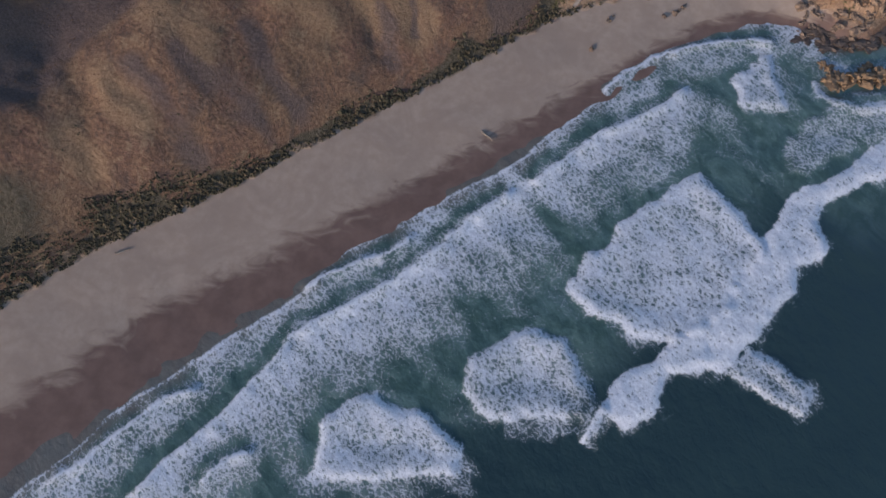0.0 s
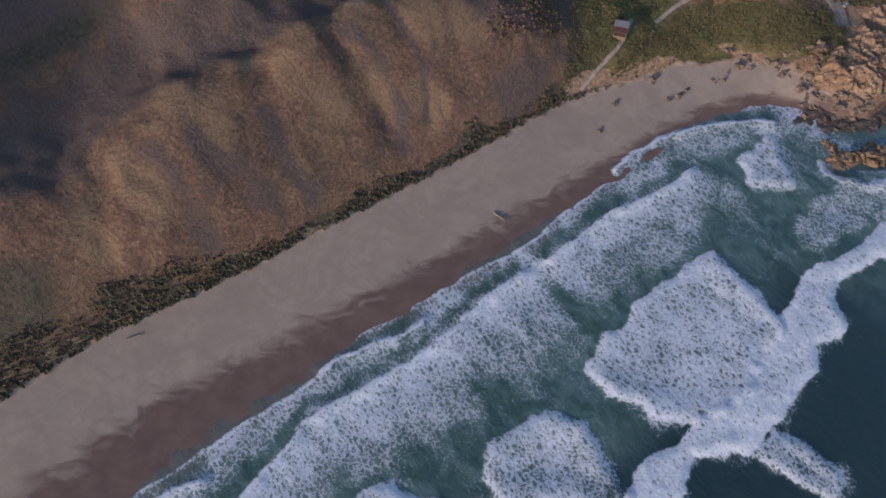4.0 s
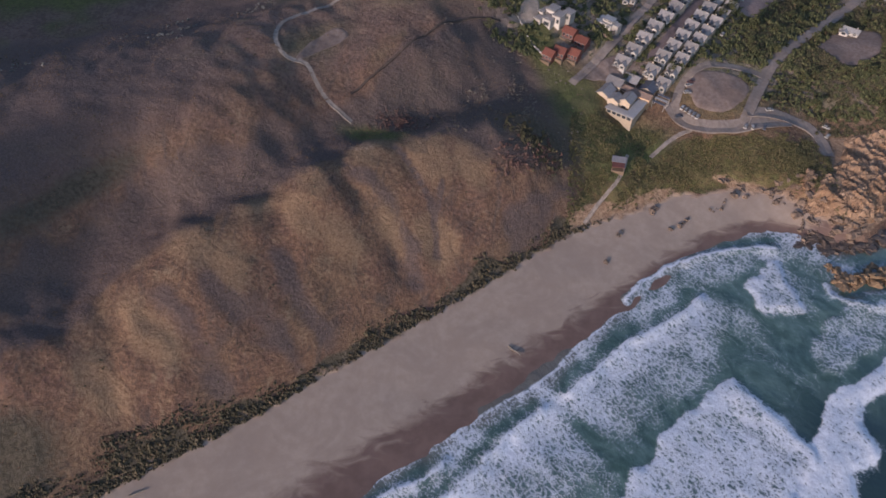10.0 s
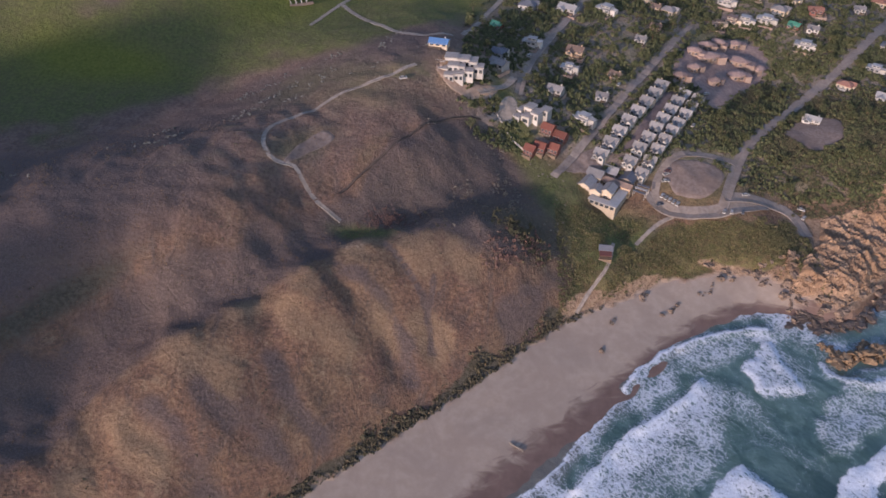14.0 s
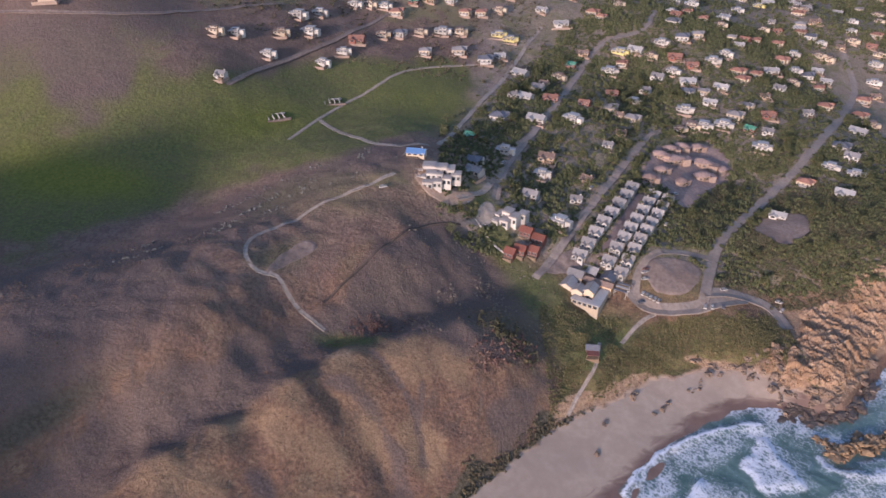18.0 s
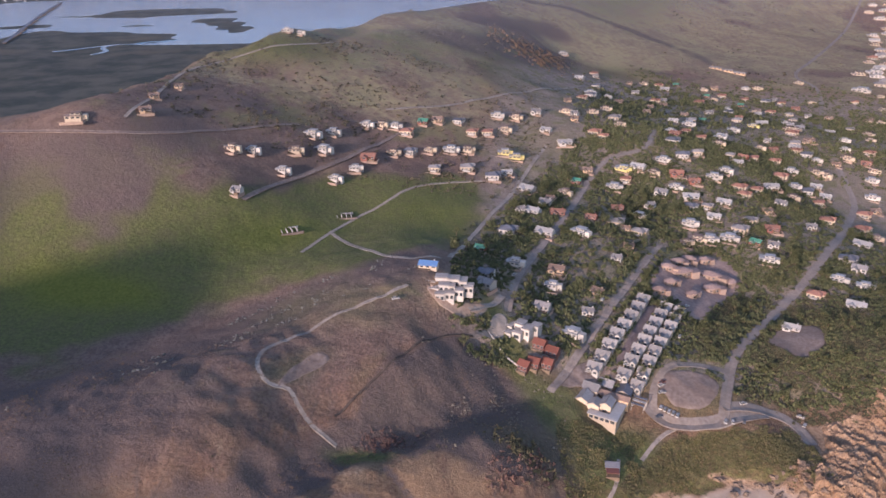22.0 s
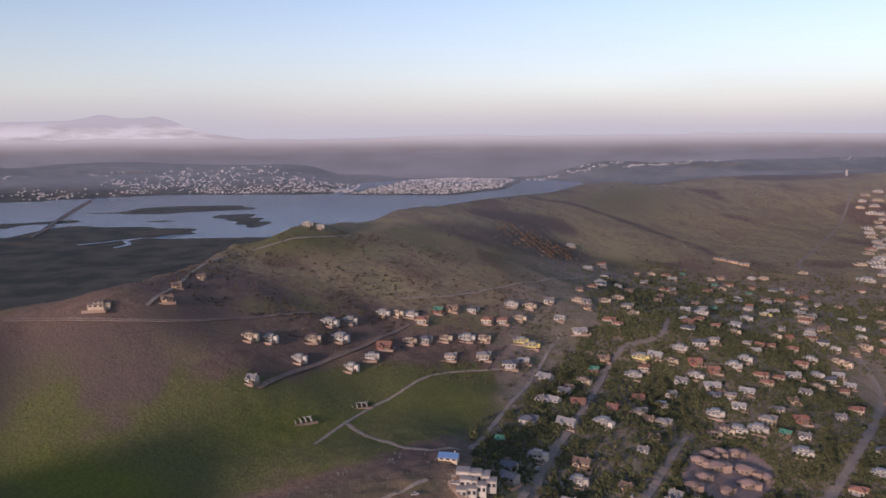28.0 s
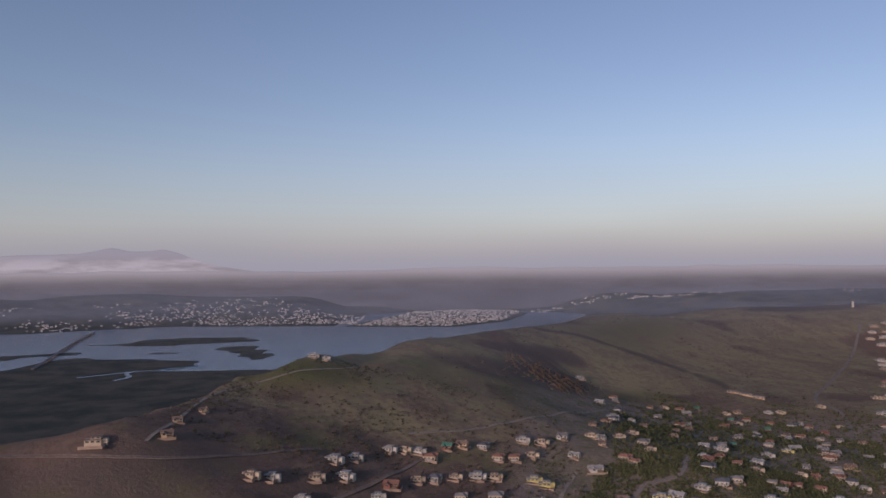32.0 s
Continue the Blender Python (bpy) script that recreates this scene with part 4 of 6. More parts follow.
road("track", [(-279, 523), (-277, 576), (-290, 682), (-267, 737), (-238, 764), (-196, 803), (-169, 839)], 2.8, DIRT, "pale dirt track on the far ridge")
road("track", [(-101, 699), (-44, 734), (0, 778), (67, 855), (151, 1003)], 3.6, DIRT, "pale dirt track at the foot of the far hill")
road("street", [(114, 334), (108, 325), (95, 321), (83, 323), (72, 331), (75, 344), (80, 353), (88, 362), (101, 367), (117, 368), (127, 364)], 4.4, ASPHALT, "grey asphalt loop round the parking lawn")
road("street", [(112, 334), (133, 339), (151, 339), (158, 331), (158, 318)], 7.0, ASPHALT, "grey asphalt spur to the cliff lookout", 0.28)
road("path", [(84, 323), (72, 316), (59, 301)], 2.2, DIRT, "pale footpath over the dune grass")
road("path", [(46, 298), (42, 282), (33, 271), (24, 257)], 1.8, DIRT, "pale footpath down to the beach")
road("path", [(-97, 279), (-85, 295), (-74, 310), (-64, 325), (-52, 341), (-39, 352), (-28, 358)], 1.1, DARK_EARTH, "dark worn path across the shaded slope", 0.2)
for line in ([(-1020, 1835), (-976, 1875), (-900, 1960), (-800, 2050), (-720, 2090)], [(-900, 1960), (-930, 1900), (-880, 1840), (-900, 1780)]):
    tagged(road("creek", line, 13, LAGOON_WATER, "", 0.6), "pale winding creek in the dark marsh", "water", kind="structure")
# ---- building blocks ----
def part(name, bm, material, parent=None, label=""):
    me = bpy.data.meshes.new(name)
    bm.to_mesh(me)
    bm.free()
    me.materials.append(material)
    ob = new(name, me)
    if parent:
        ob.parent = parent
    return tagged(ob, label)


def box(bm, x0, y0, z0, x1, y1, z1):
    v = [bm.verts.new((x, y, z)) for z in (z0, z1) for x, y in ((x0, y0), (x1, y0), (x1, y1), (x0, y1))]
    for f in ((3, 2, 1, 0), (4, 5, 6, 7), (0, 1, 5, 4), (1, 2, 6, 5), (2, 3, 7, 6), (3, 0, 4, 7)):
        bm.faces.new([v[k] for k in f])
    return bm


def solid(*boxes):
    bm = bmesh.new()
    for b in boxes:
        box(bm, *b)
    return bm


def prism(bm, outline, y0, y1):
    """An outline in x and z pulled along y."""
    a, b = [bm.verts.new((x, y0, z)) for x, z in outline], [bm.verts.new((x, y1, z)) for x, z in outline]
    bm.faces.new(a)
    bm.faces.new(b[::-1])
    for k in range(len(a)):
        j = (k + 1) % len(a)
        bm.faces.new((a[j], a[k], b[k], b[j]))
    return bm


def turned(bm, degrees):
    bmesh.ops.rotate(bm, verts=bm.verts[:], cent=(0, 0, 0), matrix=Matrix.Rotation(radians(degrees), 3, "Z"))
    return bm


def empty(name, x, y, z, turn, label, category, group=""):
    ob = new(name)
    ob.matrix_world = pose(x, y, z, 0, 0, turn)
    return tagged(ob, label, category, group)


def window(parent, x, z, y, w=1.9, h=1.3, side=0):
    """A framed pane on a wall that faces -y (side 0), +x (1) or -x (-1) at the distance y."""
    bm = turned(solid((x - w / 2 - 0.12, -y - 0.05, z - 0.12, x + w / 2 + 0.12, -y + 0.12, z + h + 0.12)), 90 * side)
    frame_part = part("window", bm, PALE_ROOF, parent)
    part("pane", turned(solid((x - w / 2, -y - 0.09, z, x + w / 2, -y - 0.052, z + h)), 90 * side), GLASS, frame_part, "dark glass pane")


def gable_block(parent, w, d, h, rise, wall, roof, cx=0.0, cy=0.0, deep=3.5, along=True, windows=3):
    """A block with a saddle roof: walls down into the slope, two roof slabs, a ridge and windows towards the sea."""
    bm = bmesh.new()
    if along:
        prism(bm, [(-d / 2, -deep), (d / 2, -deep), (d / 2, h), (0, h + rise), (-d / 2, h)], -w / 2, w / 2)
        turned(bm, 90)
    else:
        prism(bm, [(-w / 2, -deep), (w / 2, -deep), (w / 2, h), (0, h + rise), (-w / 2, h)], -d / 2, d / 2)
    bmesh.ops.translate(bm, verts=bm.verts[:], vec=(cx, cy, 0))
    part("body", bm, wall, parent)
    half, long = (d / 2, w / 2) if along else (w / 2, d / 2)
    o, t = 0.5, 0.22
    drop = rise / half * o
    for s in (-1, 1):
        bm = bmesh.new()
        prism(bm, [(s * (half + o), h - drop), (0, h + rise), (0, h + rise + t), (s * (half + o), h - drop + t)][::s], -long - o, long + o)
        if along:
            turned(bm, 90)
        bmesh.ops.translate(bm, verts=bm.verts[:], vec=(cx, cy, 0.03))
        part("roof_slope", bm, roof, parent)
    bm = solid((-0.18, -long - o, h + rise + 0.1, 0.18, long + o, h + rise + t + 0.14))
    if along:
        turned(bm, 90)
    bmesh.ops.translate(bm, verts=bm.verts[:], vec=(cx, cy, 0))
    part("roof_ridge", bm, roof, parent)
    for k in range(windows):
        window(parent, cx + w * ((k + 0.5) / windows - 0.5), 0.9, d / 2 - cy, min(2.4, w / windows * 0.55), 1.5)


def hip_roof(bm, w, d, h, rise, o=0.6):
    a, b, t = w / 2 + o, d / 2 + o, 0.2
    r = max(0.3, a - b)
    low = [bm.verts.new(p) for p in ((-a, -b, h), (a, -b, h), (a, b, h), (-a, b, h))]
    rim = [bm.verts.new((v.co.x, v.co.y, h + t)) for v in low]
    top = [bm.verts.new((-r, 0, h + rise)), bm.verts.new((r, 0, h + rise))]
    bm.faces.new(low[::-1])
    for k in range(4):
        bm.faces.new((low[k], low[(k + 1) % 4], rim[(k + 1) % 4], rim[k]))
    for f in ((rim[0], rim[1], top[1], top[0]), (rim[1], rim[2], top[1]), (rim[2], rim[3], top[0], top[1]), (rim[3], rim[0], top[0])):
        bm.faces.new(f)
    return bm


def flat_block(parent, x0, y0, x1, y1, z0, z1, wall, roof, windows=2, deep=0.0):
    part("body", solid((x0, y0, z0 - deep, x1, y1, z1)), wall, parent)
    part("roof", solid((x0 - 0.35, y0 - 0.35, z1 + 0.003, x1 + 0.35, y1 + 0.35, z1 + 0.3)), roof, parent)
    for k in range(windows):
        window(parent, x0 + (x1 - x0) * (k + 0.5) / windows, z0 + 0.8, -y0, (x1 - x0) / windows * 0.6, (z1 - z0) * 0.5)


def railing(parent, x0, x1, y, z):
    bm = solid((x0, y - 0.05, z + 0.95, x1, y + 0.05, z + 1.05))
    n = max(2, int((x1 - x0) / 1.6))
    for k in range(n + 1):
        x = x0 + (x1 - x0) * k / n
        box(bm, x - 0.05, y - 0.05, z, x + 0.05, y + 0.05, z + 0.95)
    part("railing", bm, PALE_ROOF, parent)


HOUSES = {}
STYLES = {  # kind, wall, roof, width, depth, wall height, label
    "w": ("modern", PALE_WALL, PALE_ROOF, 11, 7.5, 2.7, "white two-storey modern house with a flat pale roof"),
    "c": ("modern", CREAM_WALL, BROWN_ROOF, 10.5, 7.5, 2.7, "cream two-storey house with a brown flat roof"),
    "p": ("gable", PALE_WALL, PALE_ROOF, 13, 7, 2.6, "long white house under a pale sheet roof"),
    "g": ("gable", PALE_WALL, GREY_ROOF, 10, 7, 3.4, "white house with a grey saddle roof and chimney"),
    "s": ("hip", PALE_WALL, SLATE_ROOF, 11, 8.5, 2.9, "white house under a dark slate hip roof"),
    "t": ("hip", CREAM_WALL, TERRACOTTA_ROOF, 11.5, 8.5, 2.8, "cream house under a terracotta hip roof"),
    "r": ("gable", RED_WALL, TERRACOTTA_ROOF, 12, 7, 2.7, "dark red brick house with a saddle roof"),
    "b": ("gable", OCHRE_WALL, BROWN_ROOF, 10.5, 7, 2.6, "ochre house with a brown tiled roof"),
    "y": ("modern", YELLOW_WALL, PALE_ROOF, 11.5, 7, 2.6, "yellow two-storey house with pale flat roof"),
    "n": ("gable", RED_WALL, GREEN_ROOF, 10, 7, 2.7, "red house under a green sheet roof"),
    "e": ("hip", CREAM_WALL, GREY_ROOF, 10.5, 8, 2.9, "cream house under a grey hip roof"),
}


def house(style, x, y, turn, size=1.0, group="village houses"):
    kind, wall, roof, w, d, h, label = STYLES[style]
    spots = [(0, 0), (-w / 2, -d / 2), (w / 2, -d / 2), (w / 2, d / 2), (-w / 2, d / 2)]
    z = sum(drape(x + a * 0.7, y + b * 0.7) for a, b in spots) / 5 + 0.3
    at = pose(x, y, z, 0, 0, turn)
    key = (style, round(size, 1))
    if key in HOUSES:
        return copy_thing(HOUSES[key], at)
    w, d, h = w * size * 1.15, d * size * 1.12, h * (0.5 + 0.4 * size)
    ob = HOUSES[key] = empty("house", x, y, z, turn, label, "house", group)
    if kind == "gable":
        gable_block(ob, w, d, h, d * 0.26, wall, roof, windows=3)
        gable_block(ob, w * 0.42, d * 0.75, h * 0.88, d * 0.2, wall, roof, -w * 0.22, -d * 0.62, 3.5, False, 1)
        part("chimney", solid((w * 0.28, d * 0.1, h * 0.5, w * 0.28 + 0.8, d * 0.1 + 0.8, h + d * 0.26 + 0.9)), wall, ob)
        part("deck", solid((0, -d / 2 - 2.4, -3.2, w * 0.45, -d / 2 - 0.003, 0.15)), TIMBER, ob)
        railing(ob, 0, w * 0.45, -d / 2 - 2.3, 0.15)
        window(ob, 0, 1.0, w / 2, 1.8, 1.3, -1)
    elif kind == "hip":
        part("body", solid((-w / 2, -d / 2, -3.5, w / 2, d / 2, h)), wall, ob)
        part("roof", hip_roof(bmesh.new(), w, d, h + 0.003, d * 0.3), roof, ob)
        gable_block(ob, w * 0.5, d * 0.7, h * 0.9, d * 0.2, wall, roof, w * 0.38, d * 0.45, 3.5, True, 0)
        for k in range(3):
            window(ob, w * ((k + 0.5) / 3 - 0.5), h - 2.6, d / 2, w * 0.14, 1.6)
        window(ob, 0, 1.0, w / 2, 2.2, 1.4, -1)
        part("veranda", solid((-w * 0.3, -d / 2 - 2.2, -3.2, w * 0.3, -d / 2 - 0.003, 0.2)), PALE_WALL, ob)
        railing(ob, -w * 0.3, w * 0.3, -d / 2 - 2.1, 0.2)
    else:
        flat_block(ob, -w / 2, -d / 2, w / 2, d / 2, 0, h, wall, roof, 3, 3.5)
        flat_block(ob, -w / 2 + w * 0.34, -d / 2 + 1.8, w / 2 - w * 0.06, d / 2 - 0.6, h + 0.304, h * 1.8, wall, roof, 2)
        railing(ob, -w / 2 + 0.2, w / 2 - 0.2, -d / 2 + 0.15, h + 0.304)
        part("garage", solid((w / 2 + 0.003, -d * 0.2, -3.2, w / 2 + 3.6, d * 0.4, 2.5)), wall, ob)
        window(ob, 0, 0.9, w / 2, 2.4, 1.5, -1)
    part("yard", solid((-w * 0.62, d / 2 + 0.003, -2.6, w * 0.25, d / 2 + 3.4, 0.05)), DIRT, ob, "pale paved yard")
    part("garden_wall", solid((-w * 0.75, -d / 2 - 5.2, -2.6, w * 0.7, -d / 2 - 4.95, -0.5), (w * 0.7, -d / 2 - 5.2, -2.6, w * 0.7 + 0.25, d * 0.2, -0.2)), CLAY_WALL, ob, "low garden wall")
    return ob


rnd = random.Random(7)


def houses(places, styles, turn=-26, spread=16):
    for (x, y), s in zip(places, styles):
        house(s, x, y, turn + rnd.uniform(-spread, spread), rnd.choice([0.7, 0.8, 0.9, 1.0]) * (1.9 if x > 600 and y > 1150 else 1.2 if y > 1150 else 0.65 if x < -200 and y > 560 else 0.9))


# ---- the village ----
HILLSIDE = [(-208, 536), (-195, 545), (-193, 489), (-171, 537), (-166, 567), (-146, 583), (-143, 620), (-158, 604), (-133, 553), (-119, 573), (-109, 595), (-117, 659), (-104, 666), (-91, 668), (-80, 659), (-90, 617),
            (-75, 625), (-58, 634), (-53, 601), (-39, 641), (-24, 647), (-24, 611), (-17, 685), (-2, 690), (16, 705), (22, 648), (12, 654), (12, 613), (-50, 698), (-64, 688)]
houses(HILLSIDE, "cwgwcwwwwwrwcwtcscewcettcyypbn", -8, 14)
houses([(88, 778), (95, 754), (120, 793), (141, 818), (148, 950), (172, 952), (75, 689)], "cbccwwp", -10)
houses([(17, 537), (27, 537), (3, 496), (32, 501), (47, 538), (59, 507), (74, 537), (75, 616), (90, 641), (108, 615), (123, 646), (139, 649), (165, 664), (188, 676), (206, 687), (243, 733)], "gpsprwrnbwypwsec")
houses([(207, 641), (186, 628), (165, 617), (134, 582), (169, 583), (184, 585), (203, 595), (159, 554), (147, 523), (168, 532), (185, 534), (200, 549), (247, 634), (269, 652), (314, 712), (276, 717)], "wrwgsepwcwwetpwt")
houses([(329, 851), (321, 882), (268, 853), (231, 797), (200, 740), (379, 1091), (356, 1063), (324, 1032), (253, 963), (438, 1151), (459, 1157), (551, 1213), (464, 1074), (472, 1044), (517, 1090), (355, 794)], "yenwrtctbwcctrce", -30)
houses([(358, 748), (343, 717), (330, 684), (331, 665), (298, 597), (220, 527), (206, 505), (431, 831), (500, 901), (559, 977), (404, 718), (421, 759), (385, 680), (355, 637)], "wcpptgwwccwrwt", -35)
houses([(1133, 2057), (1101, 2010), (1070, 1964), (1080, 1926), (1088, 1886), (988, 1783), (1014, 1754), (827, 1486), (816, 1416), (727, 1291), (697, 1221), (639, 1178), (647, 1135), (588, 1098), (608, 1055), (1190, 2090), (1204, 2050), (1150, 2020), (1116, 1978), (1107, 1922), (1060, 1860), (1040, 1815), (960, 1720), (930, 1668), (955, 1640), (900, 1590), (861, 1514), (890, 1540), (792, 1436), (784, 1375), (745, 1330), (704, 1310), (720, 1250)], "cwcwewctcwewctcwpcwgcwpcwegwcpwceg", -20, 20)
houses([(3, 447), (-19, 416), (-18, 402), (-19, 458), (18, 402), (34, 450), (27, 430), (48, 406), (33, 380), (59, 431), (82, 477), (96, 499)], "wsgngbwgwbgb", -30, 14)
houses([(222, 458), (273, 513), (275, 498), (249, 480), (242, 440), (263, 470), (186, 415)], "tsgwpwp", -40, 14)
houses([(-219, 827), (-205, 830), (-309, 508), (-292, 715), (150, 1202), (-277, 577), (-271, 620), (-271, 541), (560, 2043)], "wwcwwbbbw", 5)
# more homes between those, along the lanes
EXTRA = [(40, 560), (60, 590), (28, 588), (-2, 600), (118, 560), (100, 528), (122, 628), (150, 606), (150, 640), (225, 660), (250, 690), (228, 616), (240, 590), (262, 612), (215, 566), (285, 640), (300, 672), (188, 712), (228, 742), (262, 770), (300, 760), (322, 790), (290, 815), (345, 770), (372, 800), (380, 850), (352, 880), (300, 920), (400, 920), (430, 960), (385, 985), (340, 960), (420, 1010), (470, 1000), (440, 880), (480, 860), (410, 790), (440, 790), (380, 745), (430, 720), (30, 740), (55, 760), (10, 735), (-30, 705), (60, 715), (110, 720), (140, 745)]
houses(EXTRA, "gcpswbtgcwptbgecwstpcgwtbcpgwecstgpcwtbecgwsptc", -28, 22)
# the rest of the homes up the slope, each clear of the lanes and of its neighbours
taken = [ob.matrix_world.translation.xy.copy() for ob in scene.objects if ob.name.startswith("house") and ob.parent is None]
lanes = [Vector(p) for line in ([(112, 333), (141, 388), (201, 458), (295, 565), (341, 630), (364, 668), (378, 735), (398, 800), (453, 925), (549, 1120)], [(6, 436), (72, 585), (120, 672), (165, 705), (195, 795), (284, 1000)], [(20, 342), (65, 415), (124, 513)]) for p in resample(line, 6).tolist()]
added = 0
for _ in range(900):
    y = rnd.uniform(520, 1150)
    x = rnd.uniform(20 + 0.25 * (y - 520), min(560, 0.56 * y + 20))
    p = Vector((x, y))
    if added < 75 and min((q - p).length for q in taken) > 17 and min((q - p).length for q in lanes) > 9:
        taken.append(p)
        added += 1
        houses([(x, y)], rnd.choice("gcpsbtrewgbtpcn"), -30, 24)



def chalet(x, y, turn, size=1.0):
    """A small chalet: stepped blocks with grey saddle roofs, two white gables in front, a balcony and posts."""
    z = drape(x, y) + 0.3
    at = pose(x, y, z, 0, 0, turn)
    key = ("chalet", size)
    if key in HOUSES:
        return copy_thing(HOUSES[key], at)
    ob = HOUSES[key] = empty("chalet", x, y, z, turn, "small cream chalet with grey gabled roofs and a balcony", "chalet", "rows of holiday chalets")
    w = 8.6 * size
    gable_block(ob, w, 6.6 * size, 3.1, 1.7, CREAM_WALL, CHALET_ROOF, 0, 1.2, 3.0, True, 3)
    gable_block(ob, w * 0.42, 3.6, 2.8, 1.3, PALE_WALL, CHALET_ROOF, w * 0.24, -3.4, 3.0, False, 1)
    gable_block(ob, w * 0.34, 2.6, 2.3, 1.1, PALE_WALL, CHALET_ROOF, -w * 0.28, -2.9, 3.0, False, 1)
    part("balcony", solid((-w * 0.46, -5.6, 0.9, w * 0.02, -4.25, 1.1)), PALE_WALL, ob)
    railing(ob, -w * 0.45, w * 0.01, -5.5, 1.1)
    for k in (-w * 0.44, -w * 0.02):
        part("post", solid((k - 0.09, -5.55, -3.0, k + 0.09, -5.37, 0.897)), PALE_WALL, ob)
    part("chimney", solid((-2.2, 2.0, 2.6, -1.5, 2.7, 5.6)), CREAM_WALL, ob)
    return ob


for x, y in [(43, 355), (49.5, 364.5), (55.5, 374), (62, 383.5), (69, 394), (76, 405), (83, 416), (89, 426)]:
    chalet(x, y, -33 + rnd.uniform(-6, 6), 0.92)
for x, y in [(60, 352), (66, 361.5), (72.5, 371), (78.5, 381), (84.5, 391), (91, 401.5), (97, 411.5), (103, 421)]:
    chalet(x, y, -33 + rnd.uniform(-6, 6), 0.85)
for x, y in [(66, 345), (71.5, 353.5), (77, 362.5), (82.5, 371.5), (88.5, 381), (94, 390), (100, 399.5), (105.5, 409), (111.5, 418)]:
    chalet(x, y, -33 + rnd.uniform(-6, 6), 0.8)


def hotel(x, y, turn):
    z = drape(x, y) + 0.6
    ob = empty("hotel", x, y, z, turn, "cream seaside hotel with stepped grey roofs and flat terrace", "hotel")
    gable_block(ob, 8, 9, 4.8, 2.0, CREAM_WALL, CHALET_ROOF, -11.5, -1, 6, False, 2)
    gable_block(ob, 9, 8, 5.8, 2.2, CREAM_WALL, GREY_ROOF, -10.5, 9, 6, True, 2)
    gable_block(ob, 10, 9, 4.6, 2.0, CREAM_WALL, CHALET_ROOF, -5.5, 18.5, 6, True, 2)
    gable_block(ob, 6.5, 6, 4.6, 1.7, CREAM_WALL, CHALET_ROOF, -4.2, -3.5, 6, False, 1)
    gable_block(ob, 6.5, 8, 5.2, 1.9, CREAM_WALL, GREY_ROOF, 1.8, -0.5, 6, False, 1)
    gable_block(ob, 17, 5.5, 3.8, 1.3, OCHRE_WALL, BROWN_ROOF, 3.0, 9.5, 5, True, 3)
    gable_block(ob, 8, 8, 4.2, 1.7, CREAM_WALL, SLATE_ROOF, 6.5, 17, 5, False, 2)
    part("terrace", solid((-6, -11.5, 2.0, 11, -6.8, 2.3), (5.3, -6.797, 2.0, 11, 6.5, 2.3)), PALE_ROOF, ob, "pale flat terrace roof over the front rooms")
    part("front_wing", solid((-5.4, -10.8, -7, 10.4, -6.803, 1.997), (5.6, -6.797, -7, 10.4, 6.2, 1.997)), CREAM_WALL, ob)
    for k in range(5):
        window(ob, -3.6 + 3.0 * k, -0.4, 10.8, 2.2, 1.7)
    railing(ob, -5.8, 10.8, -11.35, 2.3)
    for px in (-14.5, -12.2, -9.9):
        bm = bmesh.new()
        bmesh.ops.create_cone(bm, cap_ends=True, segments=14, radius1=0.85, radius2=0.85, depth=0.3, matrix=Matrix.Translation((px + 0.7, -5.6, 1.6)) @ Matrix.Rotation(radians(90), 4, "X"))
        box(bm, px - 0.15, -5.75, -1.2, px + 1.55, -5.45, 1.6)
        part("arch", bm, GLASS, ob, "dark arched opening")
    for k in range(3):
        part("canopy", solid((12.6, 8 + 3.4 * k, 2.8, 20, 9.6 + 3.4 * k, 3.05)), PALE_ROOF if k % 2 else SLATE_ROOF, ob, "flat carport canopy")
        for px in (12.9, 19.7):
            part("post", solid((px - 0.1, 8.7 + 3.4 * k, -2, px + 0.1, 8.9 + 3.4 * k, 2.797)), PALE_WALL, ob)
    part("pool_cover", solid((2.6, 22, -2.0, 7.4, 26.5, 2.6)), TURQUOISE, ob, "turquoise sheeted lean-to")
    return ob


hotel(44, 330, -30)


def villa(x, y, turn, blocks, label):
    z = drape(x, y) + 0.4
    ob = empty("villa", x, y, z, turn, label, "villa")
    for x0, y0, x1, y1, z0, z1, n in blocks:
        flat_block(ob, x0, y0, x1, y1, z0, z1, PALE_WALL, VILLA_ROOF, n, 3)
        railing(ob, x0 + 0.2, x1 - 0.2, y0 - 0.2, z1 + 0.3)
    return ob


villa(-41, 379, -6, [(-14.5, 0, -9.2, 6, -1.0, 3.6, 2), (-12, -5.5, -6.6, -0.1, -2.2, 2.2, 2), (-8, -10, -2.4, -5.6, -3.4, 0.8, 2), (-2.3, -9, 3, -4.4, -3.0, 1.2, 2), (3.1, -6.5, 8.2, -1.6, -2.2, 2.0, 2), (8.3, -3, 13.6, 2.6, -1.2, 2.8, 2),
                     (-6.5, -4.2, -0.6, 1.4, -0.6, 3.8, 2), (-0.5, -4.2, 3, 0, -0.4, 3.4, 1), (-9.1, 1.5, -2, 8, 0.4, 5.6, 2), (-1.9, 1.5, 5, 7.6, 0.4, 5.0, 2), (5.1, 0, 9.6, 7, 0, 4.4, 1)], "large white villa of stepped terraces curving above the bare bank")
